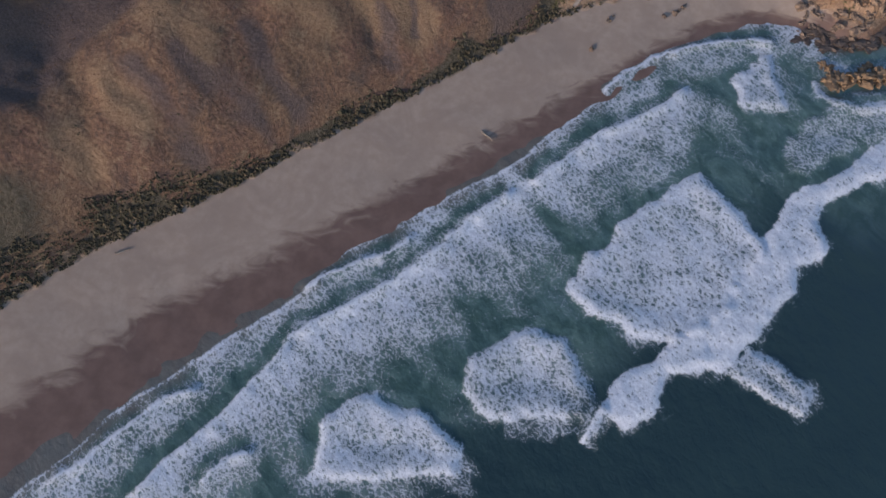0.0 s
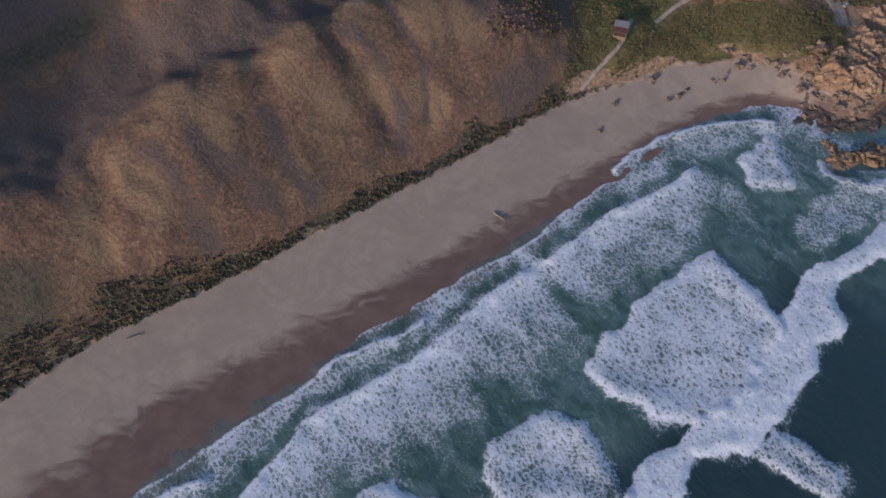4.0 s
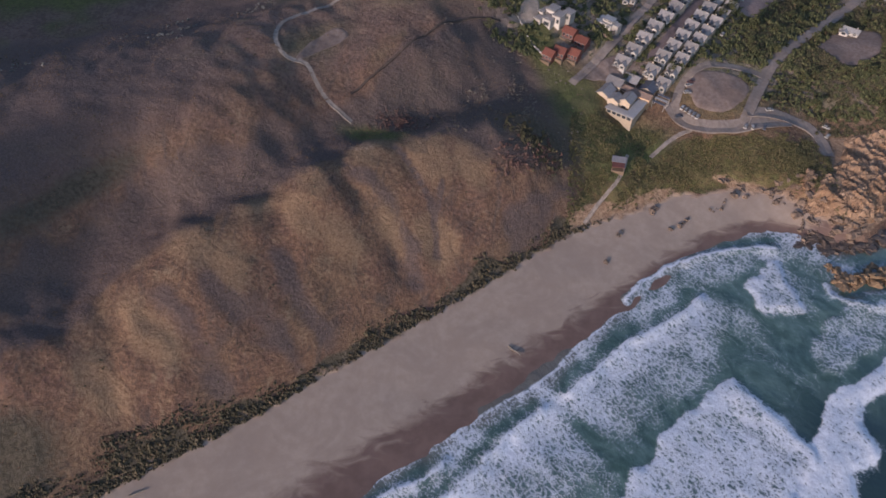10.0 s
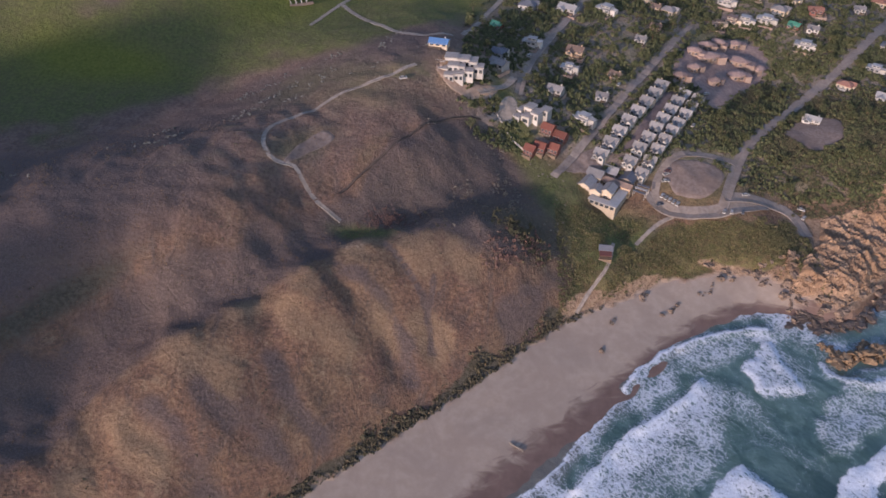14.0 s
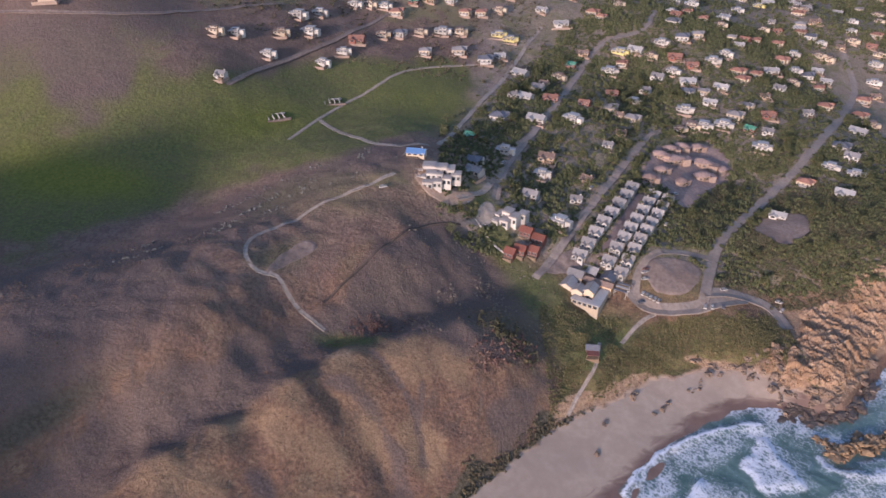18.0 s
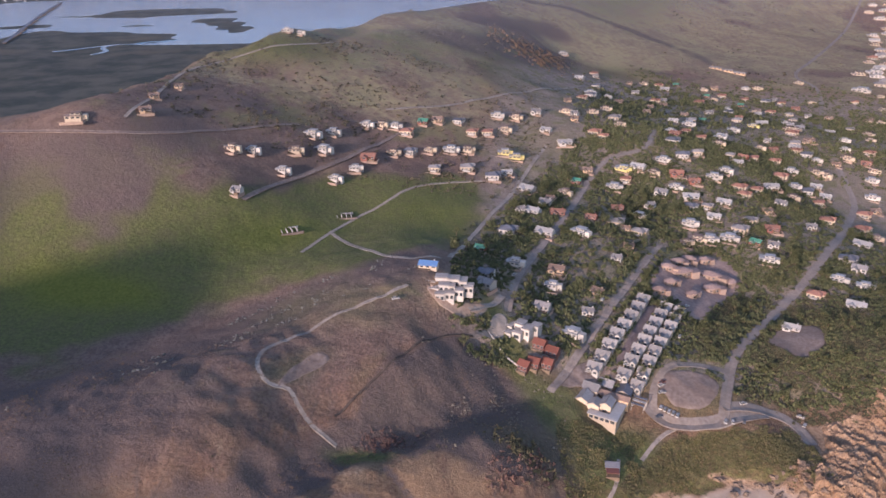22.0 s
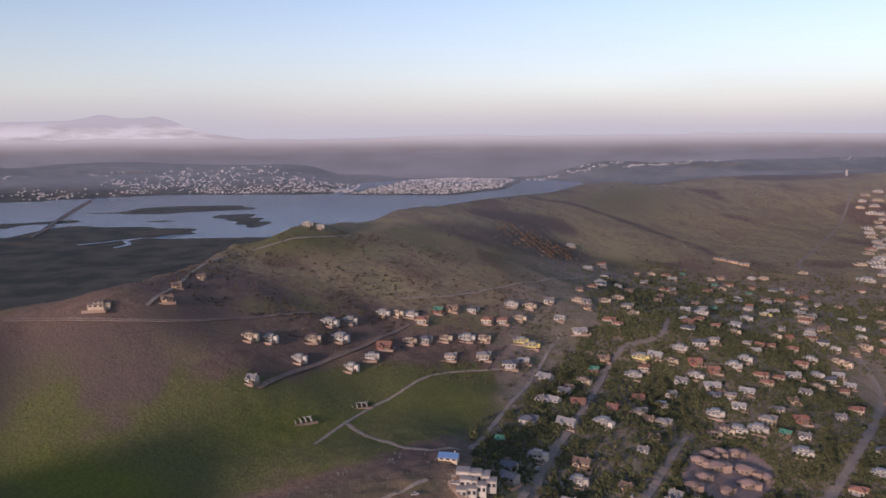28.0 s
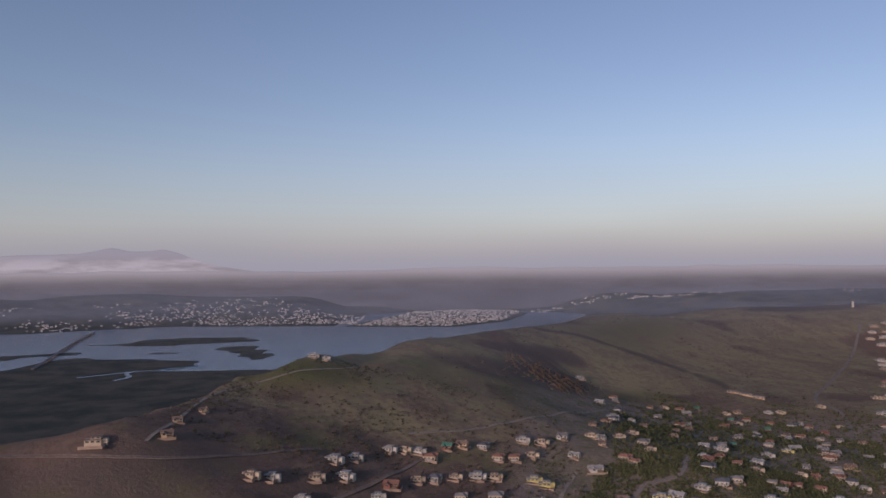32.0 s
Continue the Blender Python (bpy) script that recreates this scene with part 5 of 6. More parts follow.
villa(1, 372, -34, [(-9, -3, -4.6, 4, -1, 3.6, 1), (-4.5, 0, 1, 6.5, 0, 5.0, 2), (1.1, -2, 6.4, 4.4, -0.6, 4.2, 2), (-7, -8.4, -2.6, -3.1, -2.4, 2.2, 1), (-2.5, -6.2, 3, -0.1, -1.6, 2.8, 1), (-9.4, -14, -5.4, -8.5, -3.6, 0.6, 1), (4, 4.5, 9, 10, 0, 4.0, 1)], "white villa of small cubes with grey terrace roofs")
ob = empty("house", -54, 396, drape(-54, 396) + 0.3, -12, "low house under a bright blue sheet roof", "house", "village houses")
gable_block(ob, 11, 7, 2.2, 1.5, CREAM_WALL, BLUE_ROOF, windows=3)
part("chimney", solid((3, 1, 2.0, 3.7, 1.7, 4.6)), PALE_WALL, ob)
part("porch", solid((-5.4, -5.6, -2.5, 2, -3.503, 0.15)), TIMBER, ob)


def cabin(x, y, turn, w, d, label):
    z = drape(x, y) + 0.5
    ob = empty("cabin", x, y, z, turn, label, "cabin", "red timber cabins")
    gable_block(ob, w, d, 3.2, 2.0, RED_TIMBER, RUST_ROOF, windows=3)
    part("porch", solid((-w / 2, -d / 2 - 2, -2.5, w / 2, -d / 2 - 0.003, 0.1)), TIMBER, ob)
    railing(ob, -w / 2, w / 2, -d / 2 - 1.9, 0.1)
    for k in (-0.42, 0, 0.42):
        part("stilt", solid((w * k - 0.1, -d / 2 - 1.8, -4, w * k + 0.1, -d / 2 - 1.6, -2.503)), TIMBER, ob)


for x, y, w in ((19, 362, 7.5), (1, 348, 6), (7, 351, 6.5), (15, 352, 6), (12, 365, 7)):
    cabin(x, y, -30 + rnd.uniform(-6, 6), w, 6.0, "red timber cabin with a rust-red gabled roof")


def beach_hut(x, y, turn):
    z = drape(x, y) + 0.4
    ob = empty("beach_hut", x, y, z, turn, "red-roofed beach hut on the green lawn above the dunes", "hut")
    gable_block(ob, 6.5, 4.2, 3.0, 1.5, TIMBER, SLATE_ROOF, 0, 2.4, 2.5, True, 2)
    part("awning", solid((-3.2, -4.0, 2.4, 3.2, 0.15, 2.65)), RED_TIMBER, ob, "flat red awning roof")
    for k in (-3.0, 3.0):
        part("post", solid((k - 0.09, -3.9, -2.5, k + 0.09, -3.7, 2.397)), TIMBER, ob)
    part("deck", solid((-3.4, -4.2, -2.5, 3.4, 0.1, 0.1)), TIMBER, ob)


beach_hut(40.5, 289, -6)


def clay_house(x, y, turn, kind):
    """A low rambling clay building: an irregular plan with a broad faceted roof and a lean-to."""
    z = drape(x, y) + 0.2
    key = ("clay", kind)
    if key in HOUSES:
        return copy_thing(HOUSES[key], pose(x, y, z, 0, 0, turn))
    r = random.Random(40 + kind)
    ob = HOUSES[key] = empty("clay_house", x, y, z, turn, "low pinkish clay building with a broad faceted roof", "house", "clay buildings")
    w, d = ((8.5, 5.2), (6.4, 4.6), (5.2, 3.8))[kind]
    ring = [(w * math.cos(a) * r.uniform(0.85, 1.1), d * math.sin(a) * r.uniform(0.85, 1.1)) for a in (k * math.tau / 9 for k in range(9))]
    bm = bmesh.new()
    low, top = [bm.verts.new((px, py, -3)) for px, py in ring], [bm.verts.new((px, py, 3.0)) for px, py in ring]
    for k in range(9):
        bm.faces.new((low[k], low[(k + 1) % 9], top[(k + 1) % 9], top[k]))
    bm.faces.new(top)
    part("wall", bm, CLAY_WALL, ob)
    bm = bmesh.new()
    eave, rim = [bm.verts.new((px * 1.12, py * 1.12, 3.004)) for px, py in ring], [bm.verts.new((px * 1.12, py * 1.12, 3.25)) for px, py in ring]
    mid = [bm.verts.new((px * 0.5 + r.uniform(-0.4, 0.4), py * 0.42, 4.6 + r.uniform(-0.2, 0.3))) for px, py in ring]
    peak = bm.verts.new((0.1 * w, 0, 5.1))
    bm.faces.new(eave[::-1])
    for k in range(9):
        j = (k + 1) % 9
        bm.faces.new((eave[k], eave[j], rim[j], rim[k]))
        bm.faces.new((rim[k], rim[j], mid[j], mid[k]))
        bm.faces.new((mid[k], mid[j], peak))
    part("roof", bm, CLAY_ROOF, ob)
    part("lean_to", solid((w * 0.75, -d * 0.9, -3, w * 1.45, d * 0.2, 2.3)), CLAY_WALL, ob)
    part("lean_to_roof", solid((w * 0.7, -d, 2.303, w * 1.5, d * 0.3, 2.55)), CLAY_ROOF, ob)
    part("door", solid((-0.6, -d * 1.08, 0, 0.6, -d * 0.6, 2.1)), TIMBER, ob)
    for k in (-0.4, 0.35):
        window(ob, w * k, 0.9, d * 0.93, 1.3, 1.1)


for x, y, turn, kind in [(130, 475, 12, 0), (154, 482, -24, 0), (116, 456, 30, 2), (104, 443, 0, 2), (149, 463, 8, 1), (129, 447, 40, 2), (120, 477, -20, 2), (168, 476, 60, 2), (155, 500, 15, 2), (131, 489, 0, 2), (142, 497, -30, 2)]:
    clay_house(x, y, turn, kind)


def ruin(x, y, turn):
    z = drape(x, y)
    ob = empty("building_site", x, y, z, turn, "low unfinished walls of a house in the field", "ruin")
    for k in range(4):
        part("wall", solid((-7 + 3.6 * k, -4, -1.5, -6.7 + 3.6 * k, 4, 1.6)), PALE_WALL, ob)
    part("wall", solid((-6.697, 3.7, -1.5, 6, 4, 1.4)), PALE_WALL, ob)
    part("floor_slab", solid((-8, -5, -1.5, 8, -4.01, 0.3)), EARTH, ob)


ruin(-119, 508, 15)
ruin(-153, 470, 25)


def car(x, y, turn, paint):
    z = drape(x, y) + 0.62
    key = ("car", paint.name)
    if key in HOUSES:
        return copy_thing(HOUSES[key], pose(x, y, z, 0, 0, turn))
    shade = {"white_render": "white", "slate_roof": "dark grey", "red_timber": "red", "pale_sheet_roof": "silver"}[paint.name]
    ob = HOUSES[key] = empty("car", x, y, z, turn, shade + " car parked on the asphalt near the beach", "car", "parked cars")
    bm = bmesh.new()
    prism(bm, [(-2.15, 0.35), (2.15, 0.35), (2.2, 0.75), (1.2, 0.95), (-2.1, 0.98)], -0.85, 0.85)
    part("body", bm, paint, ob)
    bm = bmesh.new()
    prism(bm, [(-1.9, 0.983), (1.15, 0.957), (0.5, 1.42), (-1.5, 1.45)], -0.74, 0.74)
    part("cabin", bm, GLASS, ob, "dark glazed cabin")
    part("roof", solid((-1.45, -0.7, 1.455, 0.48, 0.7, 1.5)), paint, ob)
    for px in (-1.35, 1.35):
        for py in (-0.82, 0.82):
            bm = bmesh.new()
            bmesh.ops.create_cone(bm, cap_ends=True, segments=12, radius1=0.34, radius2=0.34, depth=0.22, matrix=Matrix.Translation((px, py, 0.34)) @ Matrix.Rotation(radians(90), 4, "X"))
            part("wheel", bm, SLATE_ROOF, ob)


for x, y, turn, coat in [(77, 333, 60, PALE_WALL), (79, 331.8, 60, PALE_WALL), (81, 330.6, 60, PALE_WALL), (83, 329.4, 60, PALE_ROOF), (85, 328.2, 60, PALE_WALL), (80.5, 347, 30, PALE_WALL), (81.5, 349, 30, RED_TIMBER), (79.5, 342, 10, PALE_WALL),
                          (111, 325, 70, PALE_WALL), (115, 325, 75, PALE_WALL), (122, 326.5, 70, SLATE_ROOF), (161, 340, -30, PALE_WALL), (161, 334, 50, PALE_WALL), (75, 328, 20, SLATE_ROOF), (126, 339, 10, PALE_WALL), (104, 392, 60, PALE_WALL), (120, 430, 20, PALE_WALL), (60, 420, 60, PALE_ROOF), (2, 430, 60, PALE_WALL), (-72, 359, 20, PALE_WALL)]:
    car(x, y, turn, coat)


def shed(x, y, turn):
    ob = empty("shed", x, y, drape(x, y) + 0.4, turn, "long grey-roofed shed at the foot of the hill", "shed", "sheds below the hill")
    gable_block(ob, 20, 7, 2.8, 1.4, OCHRE_WALL, GREY_ROOF, windows=3)


for x, y in ((432, 1272), (448, 1258), (464, 1244)):
    shed(x, y, -38)
ob = empty("tower", 1196, 2268, drape(1196, 2268), 0, "slim pale tower on the skyline ridge", "tower")
part("shaft", solid((-2.4, -2.4, -4, 2.4, 2.4, 17)), PALE_WALL, ob)
part("cap", solid((-3, -3, 17.003, 3, 3, 18.4)), PALE_ROOF, ob)

# ---- bare and paved patches ----
PADS = []


def pad(name, ring, material, label, lift=0.18):
    PADS.append(ring)
    p = resample(ring + [ring[0]], 2.5)[:-1]
    mid = p.mean(0)
    v, f, n = [], [], len(p)
    wob = 1 + 0.06 * bumps(p[:, 0], p[:, 1], 5, 81)
    for k in (1.05, 1.0, 0.9, 0.8, 0.7, 0.6, 0.5, 0.4, 0.3, 0.2, 0.1, 0.02):
        q = mid + (p - mid) * (wob * k)[:, None]
        v.append(np.c_[q, on_ground(q[:, 0], q[:, 1]) + (lift if k <= 1 else -0.3)])
    for r in range(11):
        f += [(r * n + i, r * n + (i + 1) % n, (r + 1) * n + (i + 1) % n, (r + 1) * n + i) for i in range(n)]
    return tagged(mesh_object(name, np.concatenate(v), f, material, flat=False), label, "ground", kind="structure")


pad("clearing", [(-125, 283), (-115, 295), (-107, 303), (-102, 310), (-109, 314), (-119, 302)], EARTH, "bare grey clearing beside the ridge track")
pad("parking_lawn", [(79, 348), (84, 357), (97, 361), (111, 360), (117, 354), (110, 340), (97, 331), (84, 334)], EARTH, "worn brown lawn inside the parking loop")
pad("clearing", [(163, 398), (174, 412), (190, 420), (206, 416), (198, 390), (176, 380)], EARTH, "bare grey clearing in the bush")
pad("courtyard", [(56, 362), (70, 384), (91, 424), (98, 424), (78, 384), (63, 362)], MAUVE_PAVING, "brown paved lane between the chalet rows")
pad("building_ground", [(95, 436), (106, 462), (121, 492), (168, 514), (180, 486), (164, 462), (150, 448), (126, 414), (118, 420), (117, 438)], PINK_EARTH, "bare reddish building ground round clay huts")
road("parking", [(70, 336), (74, 328), (84, 323.5), (98, 322.5), (112, 326), (126, 332), (138, 337)], 8.5, ASPHALT, "grey asphalt parking strip below the lawn", 0.22)
pad("forecourt", [(16, 340), (34, 358), (50, 366), (50, 352), (32, 340)], EARTH, "bare brown ground behind the hotel")
road("street", [(-8, 398), (-14, 386), (-22, 378), (-30, 372)], 4.0, DIRT, "curved drive to the white villa")
pad("forecourt", [(-26, 362), (-20, 366), (-13, 381), (-6, 380), (-8, 368), (-16, 362)], DIRT, "pale paved forecourt of the lower villa")
pad("bank", [(-55, 374), (-48, 366), (-38, 364), (-28, 368), (-18, 378), (-22, 382), (-36, 370), (-46, 372), (-54, 380)], TAN_EARTH, "bare tan bank below the white villa", 0.2)
wall_line = resample([(-24, 374), (-16, 362), (-8, 352), (2, 346)], 2.0)
bm = bmesh.new()
for (x0, y0), (x1, y1) in zip(wall_line, wall_line[1:]):
    z = min(drape(x0, y0), drape(x1, y1))
    b = box(bmesh.new(), 0, -0.2, -1, math.hypot(x1 - x0, y1 - y0), 0.2, 1.4)
    me = bpy.data.meshes.new("piece")
    b.transform(pose(x0, y0, z, 0, 0, math.degrees(math.atan2(y1 - y0, x1 - x0))))
    b.to_mesh(me)
    b.free()
    bm.from_mesh(me)
    bpy.data.meshes.remove(me)
tagged(part("garden_wall", bm, PALE_WALL), "low white garden wall along the village edge", "wall")
# ---- rocks, driftwood and plants ----
def rock_mesh(bm, rx, ry, rz, seed, rough=0.35, level=3):
    """A craggy lump: rounded plan, a broken flat top and cracks."""
    bmesh.ops.create_icosphere(bm, subdivisions=level, radius=1)
    least = min(rx, ry)
    for v in bm.verts:
        p = v.co.normalized()
        q = Vector((p.x * rx, p.y * ry, p.z * rz))
        s = Vector((seed * 3.1, seed * 1.7, 0))
        k = 1 + rough * (noise.noise(q * (1.3 / least) + s) - 1.1 * abs(noise.noise(q * (2.6 / least) + s)) + 0.5 * noise.noise(q * (6.5 / least) + s))
        top = rz * (0.62 + 0.5 * noise.noise(Vector((q.x, q.y, 0)) * (1.8 / least) + s))
        z = q.z * k if q.z > 0 else q.z * 0.5
        v.co = Vector((q.x * k, q.y * k, min(z, top + 0.25 * (z - top)) if z > top else z))
    return bm


def rock_shelf(x, y, rx, ry, rz, turn, seed, label, material):
    ob = part("rock", rock_mesh(bmesh.new(), rx, ry, rz, seed, 0.75, 4), material)
    ob.matrix_world = pose(x, y, max(drape(x, y), -0.6), 0, 0, turn)
    return tagged(ob, label, "rock", "rocks in the surf")


SHELF = "rugged tawny rock shelf washed by the surf"
for x, y, rx, ry, rz, turn, seed in [(153, 237, 7, 6, 4.6, 20, 1), (162, 240, 9, 5, 5.2, 10, 2), (173, 242, 9, 5, 4.6, 15, 3), (184, 247, 8, 5, 4.4, 30, 4), (148, 245, 4, 4, 2.6, 0, 5), (166, 248, 5, 3.5, 2.2, 10, 6)]:
    rock_shelf(x, y, rx, ry, rz, turn, seed, SHELF, STONE)
for x, y, rx, ry, rz, turn, seed in [(150, 258, 8, 5, 1.6, 10, 11), (159, 261, 7, 5, 2.2, 40, 12), (146, 265, 7, 5, 1.4, 0, 13), (167, 262, 7, 5, 2.0, 20, 14), (175, 268, 8, 5, 2.6, 40, 15), (187, 279, 8, 5, 2.6, 40, 16), (138, 262, 7, 4, 1.0, 30, 17)]:
    rock_shelf(x, y, rx, ry, rz, turn, seed, "low wet dark rock at the foot of the headland", WET_ROCK)
# the tan bluff of the headland: gullied earth and broken ledges
cx, cy, cq = sheet(np.arange(134, 246, 0.8), np.arange(260, 366, 0.8))
bluff = inside(cx, cy, [(137, 281), (152, 272), (168, 270), (186, 282), (206, 304), (240, 320), (244, 350), (226, 364), (204, 352), (186, 340), (172, 334), (162, 318), (156, 304), (146, 296)]) + 3.5 * bumps(cx, cy, 9, 110) + 1.5 * bumps(cx, cy, 3, 111)
rib = np.abs(bumps(cx * 0.8 + cy * 0.55, (cy * 0.8 - cx * 0.55) * 0.45, 9, 112))
crag = rib * 2.0
for size, tall, seed in ((6.5, 1.7, 113), (3.4, 1.2, 114), (1.9, 1.0, 115), (1.1, 0.6, 116)):
    crag = crag + tall * (1 - np.abs(bumps(cx + 0.3 * cy, cy, size, seed))) ** 2
cz = on_ground(cx, cy) - 0.6
step = (cz + crag) / 1.7
crag = 0.72 * crag + 0.28 * (1.7 * (np.floor(step) + smooth(0.55, 0.95, step - np.floor(step))) - cz)
cz = cz - 0.6 + crag * smooth(0, 5, bluff)
keep = (bluff.ravel()[cq] > -1.5).all(1)
tagged(mesh_object("cliff", np.stack([cx, cy, cz], -1).reshape(-1, 3), cq[keep], CLIFF), "tan eroded bluff with gullies and ledges above the sea", "cliff", kind="structure")
for k, (x, y) in enumerate([(142, 293), (143, 299), (150, 284), (165, 279), (176, 284), (188, 294), (200, 306), (158, 288)]):
    rz = 2.2 + 0.9 * math.sin(k * 2.3)
    ob = part("rock", rock_mesh(bmesh.new(), 4.2 + 1.4 * math.sin(k * 1.7), 3.0 + 0.9 * math.cos(k * 1.1), rz, 60 + k, 0.8, 4), CLIFF)
    ob.matrix_world = pose(x, y, drape(x, y) - rz * 0.1, 0, 0, 35 + 25 * math.sin(k * 3.1))
    tagged(ob, "broken tan rock at the foot of the bluff", "rock", "cliff outcrops")
BLOCKS = []
for k in range(4):
    ob = tagged(part("boulder", rock_mesh(bmesh.new(), 1.3, 1.0, 0.9, 20 + k, 0.8, 2), BOULDER), "angular brown boulder fallen from the coastal cliff", "boulder", "boulders at the cliff foot")
    BLOCKS.append(ob)
spots = [(69, 261), (76, 266), (78, 268), (79, 270), (91, 277), (93, 276), (94.5, 278), (99, 283), (98, 280), (97, 278), (44, 256), (42, 253), (35, 235), (74, 264), (100, 285)]
for cx, cy, spread, n in ((128, 290, 9, 16), (140, 283, 8, 18), (140, 270, 8, 12), (156, 271, 8, 18), (170, 276, 8, 14), (184, 284, 8, 10), (139, 293, 7, 12), (60, 275, 8, 4), (104, 290, 9, 7), (198, 298, 8, 8)):
    spots += [(cx + rnd.gauss(0, spread * 0.5), cy + rnd.gauss(0, spread * 0.5)) for _ in range(n)]
for k, (x, y) in enumerate(spots):
    s = rnd.choice([0.6, 0.8, 1.0, 1.3, 1.8, 2.4]) * (0.75 if k < 15 else 1)
    m = pose(x, y, drape(x, y) + 0.25 * s, rnd.uniform(-15, 15), rnd.uniform(-15, 15), rnd.uniform(0, 360))
    if k < 4:
        BLOCKS[k].matrix_world = m
        BLOCKS[k].scale = (s, s, s)
    else:
        c = copy_thing(BLOCKS[k % 4], m)
        c.scale = (s, s * rnd.uniform(0.8, 1.2), s)


def log(x, y, length, thick, turn, label):
    bm = bmesh.new()
    bmesh.ops.create_cone(bm, cap_ends=True, segments=10, radius1=thick, radius2=thick * 0.55, depth=length, matrix=Matrix.Rotation(radians(90), 4, "Y"))
    bmesh.ops.subdivide_edges(bm, edges=[e for e in bm.edges if abs(e.verts[0].co.x - e.verts[1].co.x) > length / 2], cuts=7)
    for v in bm.verts:
        v.co.y += 0.25 * math.sin(v.co.x * 0.9) + 0.1 * noise.noise(v.co * 2)
        v.co.z += 0.08 * noise.noise(v.co * 1.5 + Vector((4, 0, 0)))
    ob = tagged(part("driftwood_log", bm, DRIFT), label, "driftwood")
    ob.matrix_world = pose(x, y, drape(x, y) + thick * 0.75, 0, 0, turn)


log(-8, 179, 7.0, 0.5, -38, "bleached driftwood log lying on the beach")
log(-151, 96, 6.0, 0.4, 25, "pale driftwood trunk at the back of the beach")

OCTA_V = np.array([(1, 0, 0), (-1, 0, 0), (0, 1, 0), (0, -1, 0), (0, 0, 1), (0, 0, -0.6)], float)
OCTA_F = np.array([(0, 2, 4), (2, 1, 4), (1, 3, 4), (3, 0, 4), (2, 0, 5), (1, 2, 5), (3, 1, 5), (0, 3, 5)])
rng = np.random.default_rng(5)


def clumps(name, x, y, size, material, label, tall=0.8, leaves=4, lift=0.0):
    """Many shrubs as one piece of stuff: each a few ragged tufts."""
    n = len(x)
    z = on_ground(x, y) + lift
    c = np.repeat(np.stack([x, y, z], 1), leaves, 0)
    s = np.repeat(size, leaves) * rng.uniform(0.45, 0.85, n * leaves)
    off = rng.normal(0, 1, (n * leaves, 3)) * np.repeat(size, leaves)[:, None] * (0.5, 0.5, 0.22)
    off[:, 2] = np.abs(off[:, 2]) + s * 0.2 * tall
    wob = rng.uniform(0.55, 1.25, (n * leaves, 6, 1))
    a = rng.uniform(0, 6.3, n * leaves)
    v = OCTA_V[None] * wob * s[:, None, None] * (1, 1, tall)
    ca, sa = np.cos(a)[:, None], np.sin(a)[:, None]
    v = np.stack([v[..., 0] * ca - v[..., 1] * sa, v[..., 0] * sa + v[..., 1] * ca, v[..., 2]], -1) + (c + off)[:, None]
    f = OCTA_F[None] + 6 * np.arange(n * leaves)[:, None, None]
    return tagged(mesh_object(name, v.reshape(-1, 3), f.reshape(-1, 3), material), label, "shrubs", kind="stuff")


def scatter(n, x0, x1, y0, y1, keep):
    x, y = rng.uniform(x0, x1, n), rng.uniform(y0, y1, n)
    k = rng.uniform(0, 1, n) < keep(x, y)
    return x[k], y[k]


def near_roads(x, y):
    """1 where no lane or row of chalets is near."""
    d = np.full(x.shape, 1e9)
    for ob in scene.objects:
        if ob.name.split(".")[0] in ("street", "main_road", "track", "path", "parking"):
            co = np.empty(len(ob.data.vertices) * 3, np.float32)
            ob.data.vertices.foreach_get("co", co)
            co = co.reshape(-1, 3)[2::5]
            for k in range(0, len(co), 2 if ob.name.startswith("path") else 3):
                d = np.minimum(d, (x - co[k, 0]) ** 2 + (y - co[k, 1]) ** 2)
    free = smooth(4.0, 6.0, np.sqrt(d))
    for ring in PADS:
        free = free * smooth(0.5, -1.0, inside(x, y, ring))
    return free


homes = np.array([ob.matrix_world.translation[:2] for ob in scene.objects if ob.parent is None and ob.name.split(".")[0] in ("house", "chalet", "villa", "hotel", "cabin", "clay_house", "beach_hut", "car")])


def near_homes(x, y, r=8.0):
    d = np.full(x.shape, 1e9)
    for hx, hy in homes:
        d = np.minimum(d, (x - hx) ** 2 + (y - hy) ** 2)
    return smooth(r - 2, r + 1, np.sqrt(d))


# the strip of bush at the slope's foot
x, y = scatter(90000, -260, 45, 20, 270, lambda x, y: (lambda d: smooth(-0.5, 1.5, d) * smooth(38, 16, x) * smooth(6.5, 2.0, d + 5 * bumps(x, y, 14, 43) - 5 * smooth(-110, -150, x)) * smooth(-0.75, 0.0, bumps(x, y, 7, 29) + 0.5) * np.clip(0.9 + 0.5 * bumps(x, y, 6, 90), 0, 1))(coast_at(x, y)[0]))
clumps("coast_bush", x, y, rng.uniform(0.45, 1.35, len(x)), BUSH_LEAF, "dense grey-green bush along the top of the beach")
# tufts over the heath
x, y = scatter(26000, -300, 40, 60, 330, lambda x, y: smooth(5, 14, coast_at(x, y)[0]) * (0.25 + 0.6 * smooth(-0.2, 0.6, bumps(x, y, 11, 91))))
clumps("heath", x, y, rng.uniform(0.2, 0.5, len(x)), HEATH_LEAF, "russet and straw tufts of dry heath on the hillside", 0.7, 3)
x, y = scatter(9000, -280, 30, 60, 300, lambda x, y: smooth(8, 20, coast_at(x, y)[0]) * 0.45 * smooth(0.1, 0.6, bumps(x, y, 16, 89)))
clumps("heath_bush", x, y, rng.uniform(0.3, 0.85, len(x)), BUSH_LEAF, "small dark bushes dotted over the dry slope", 0.8, 2)
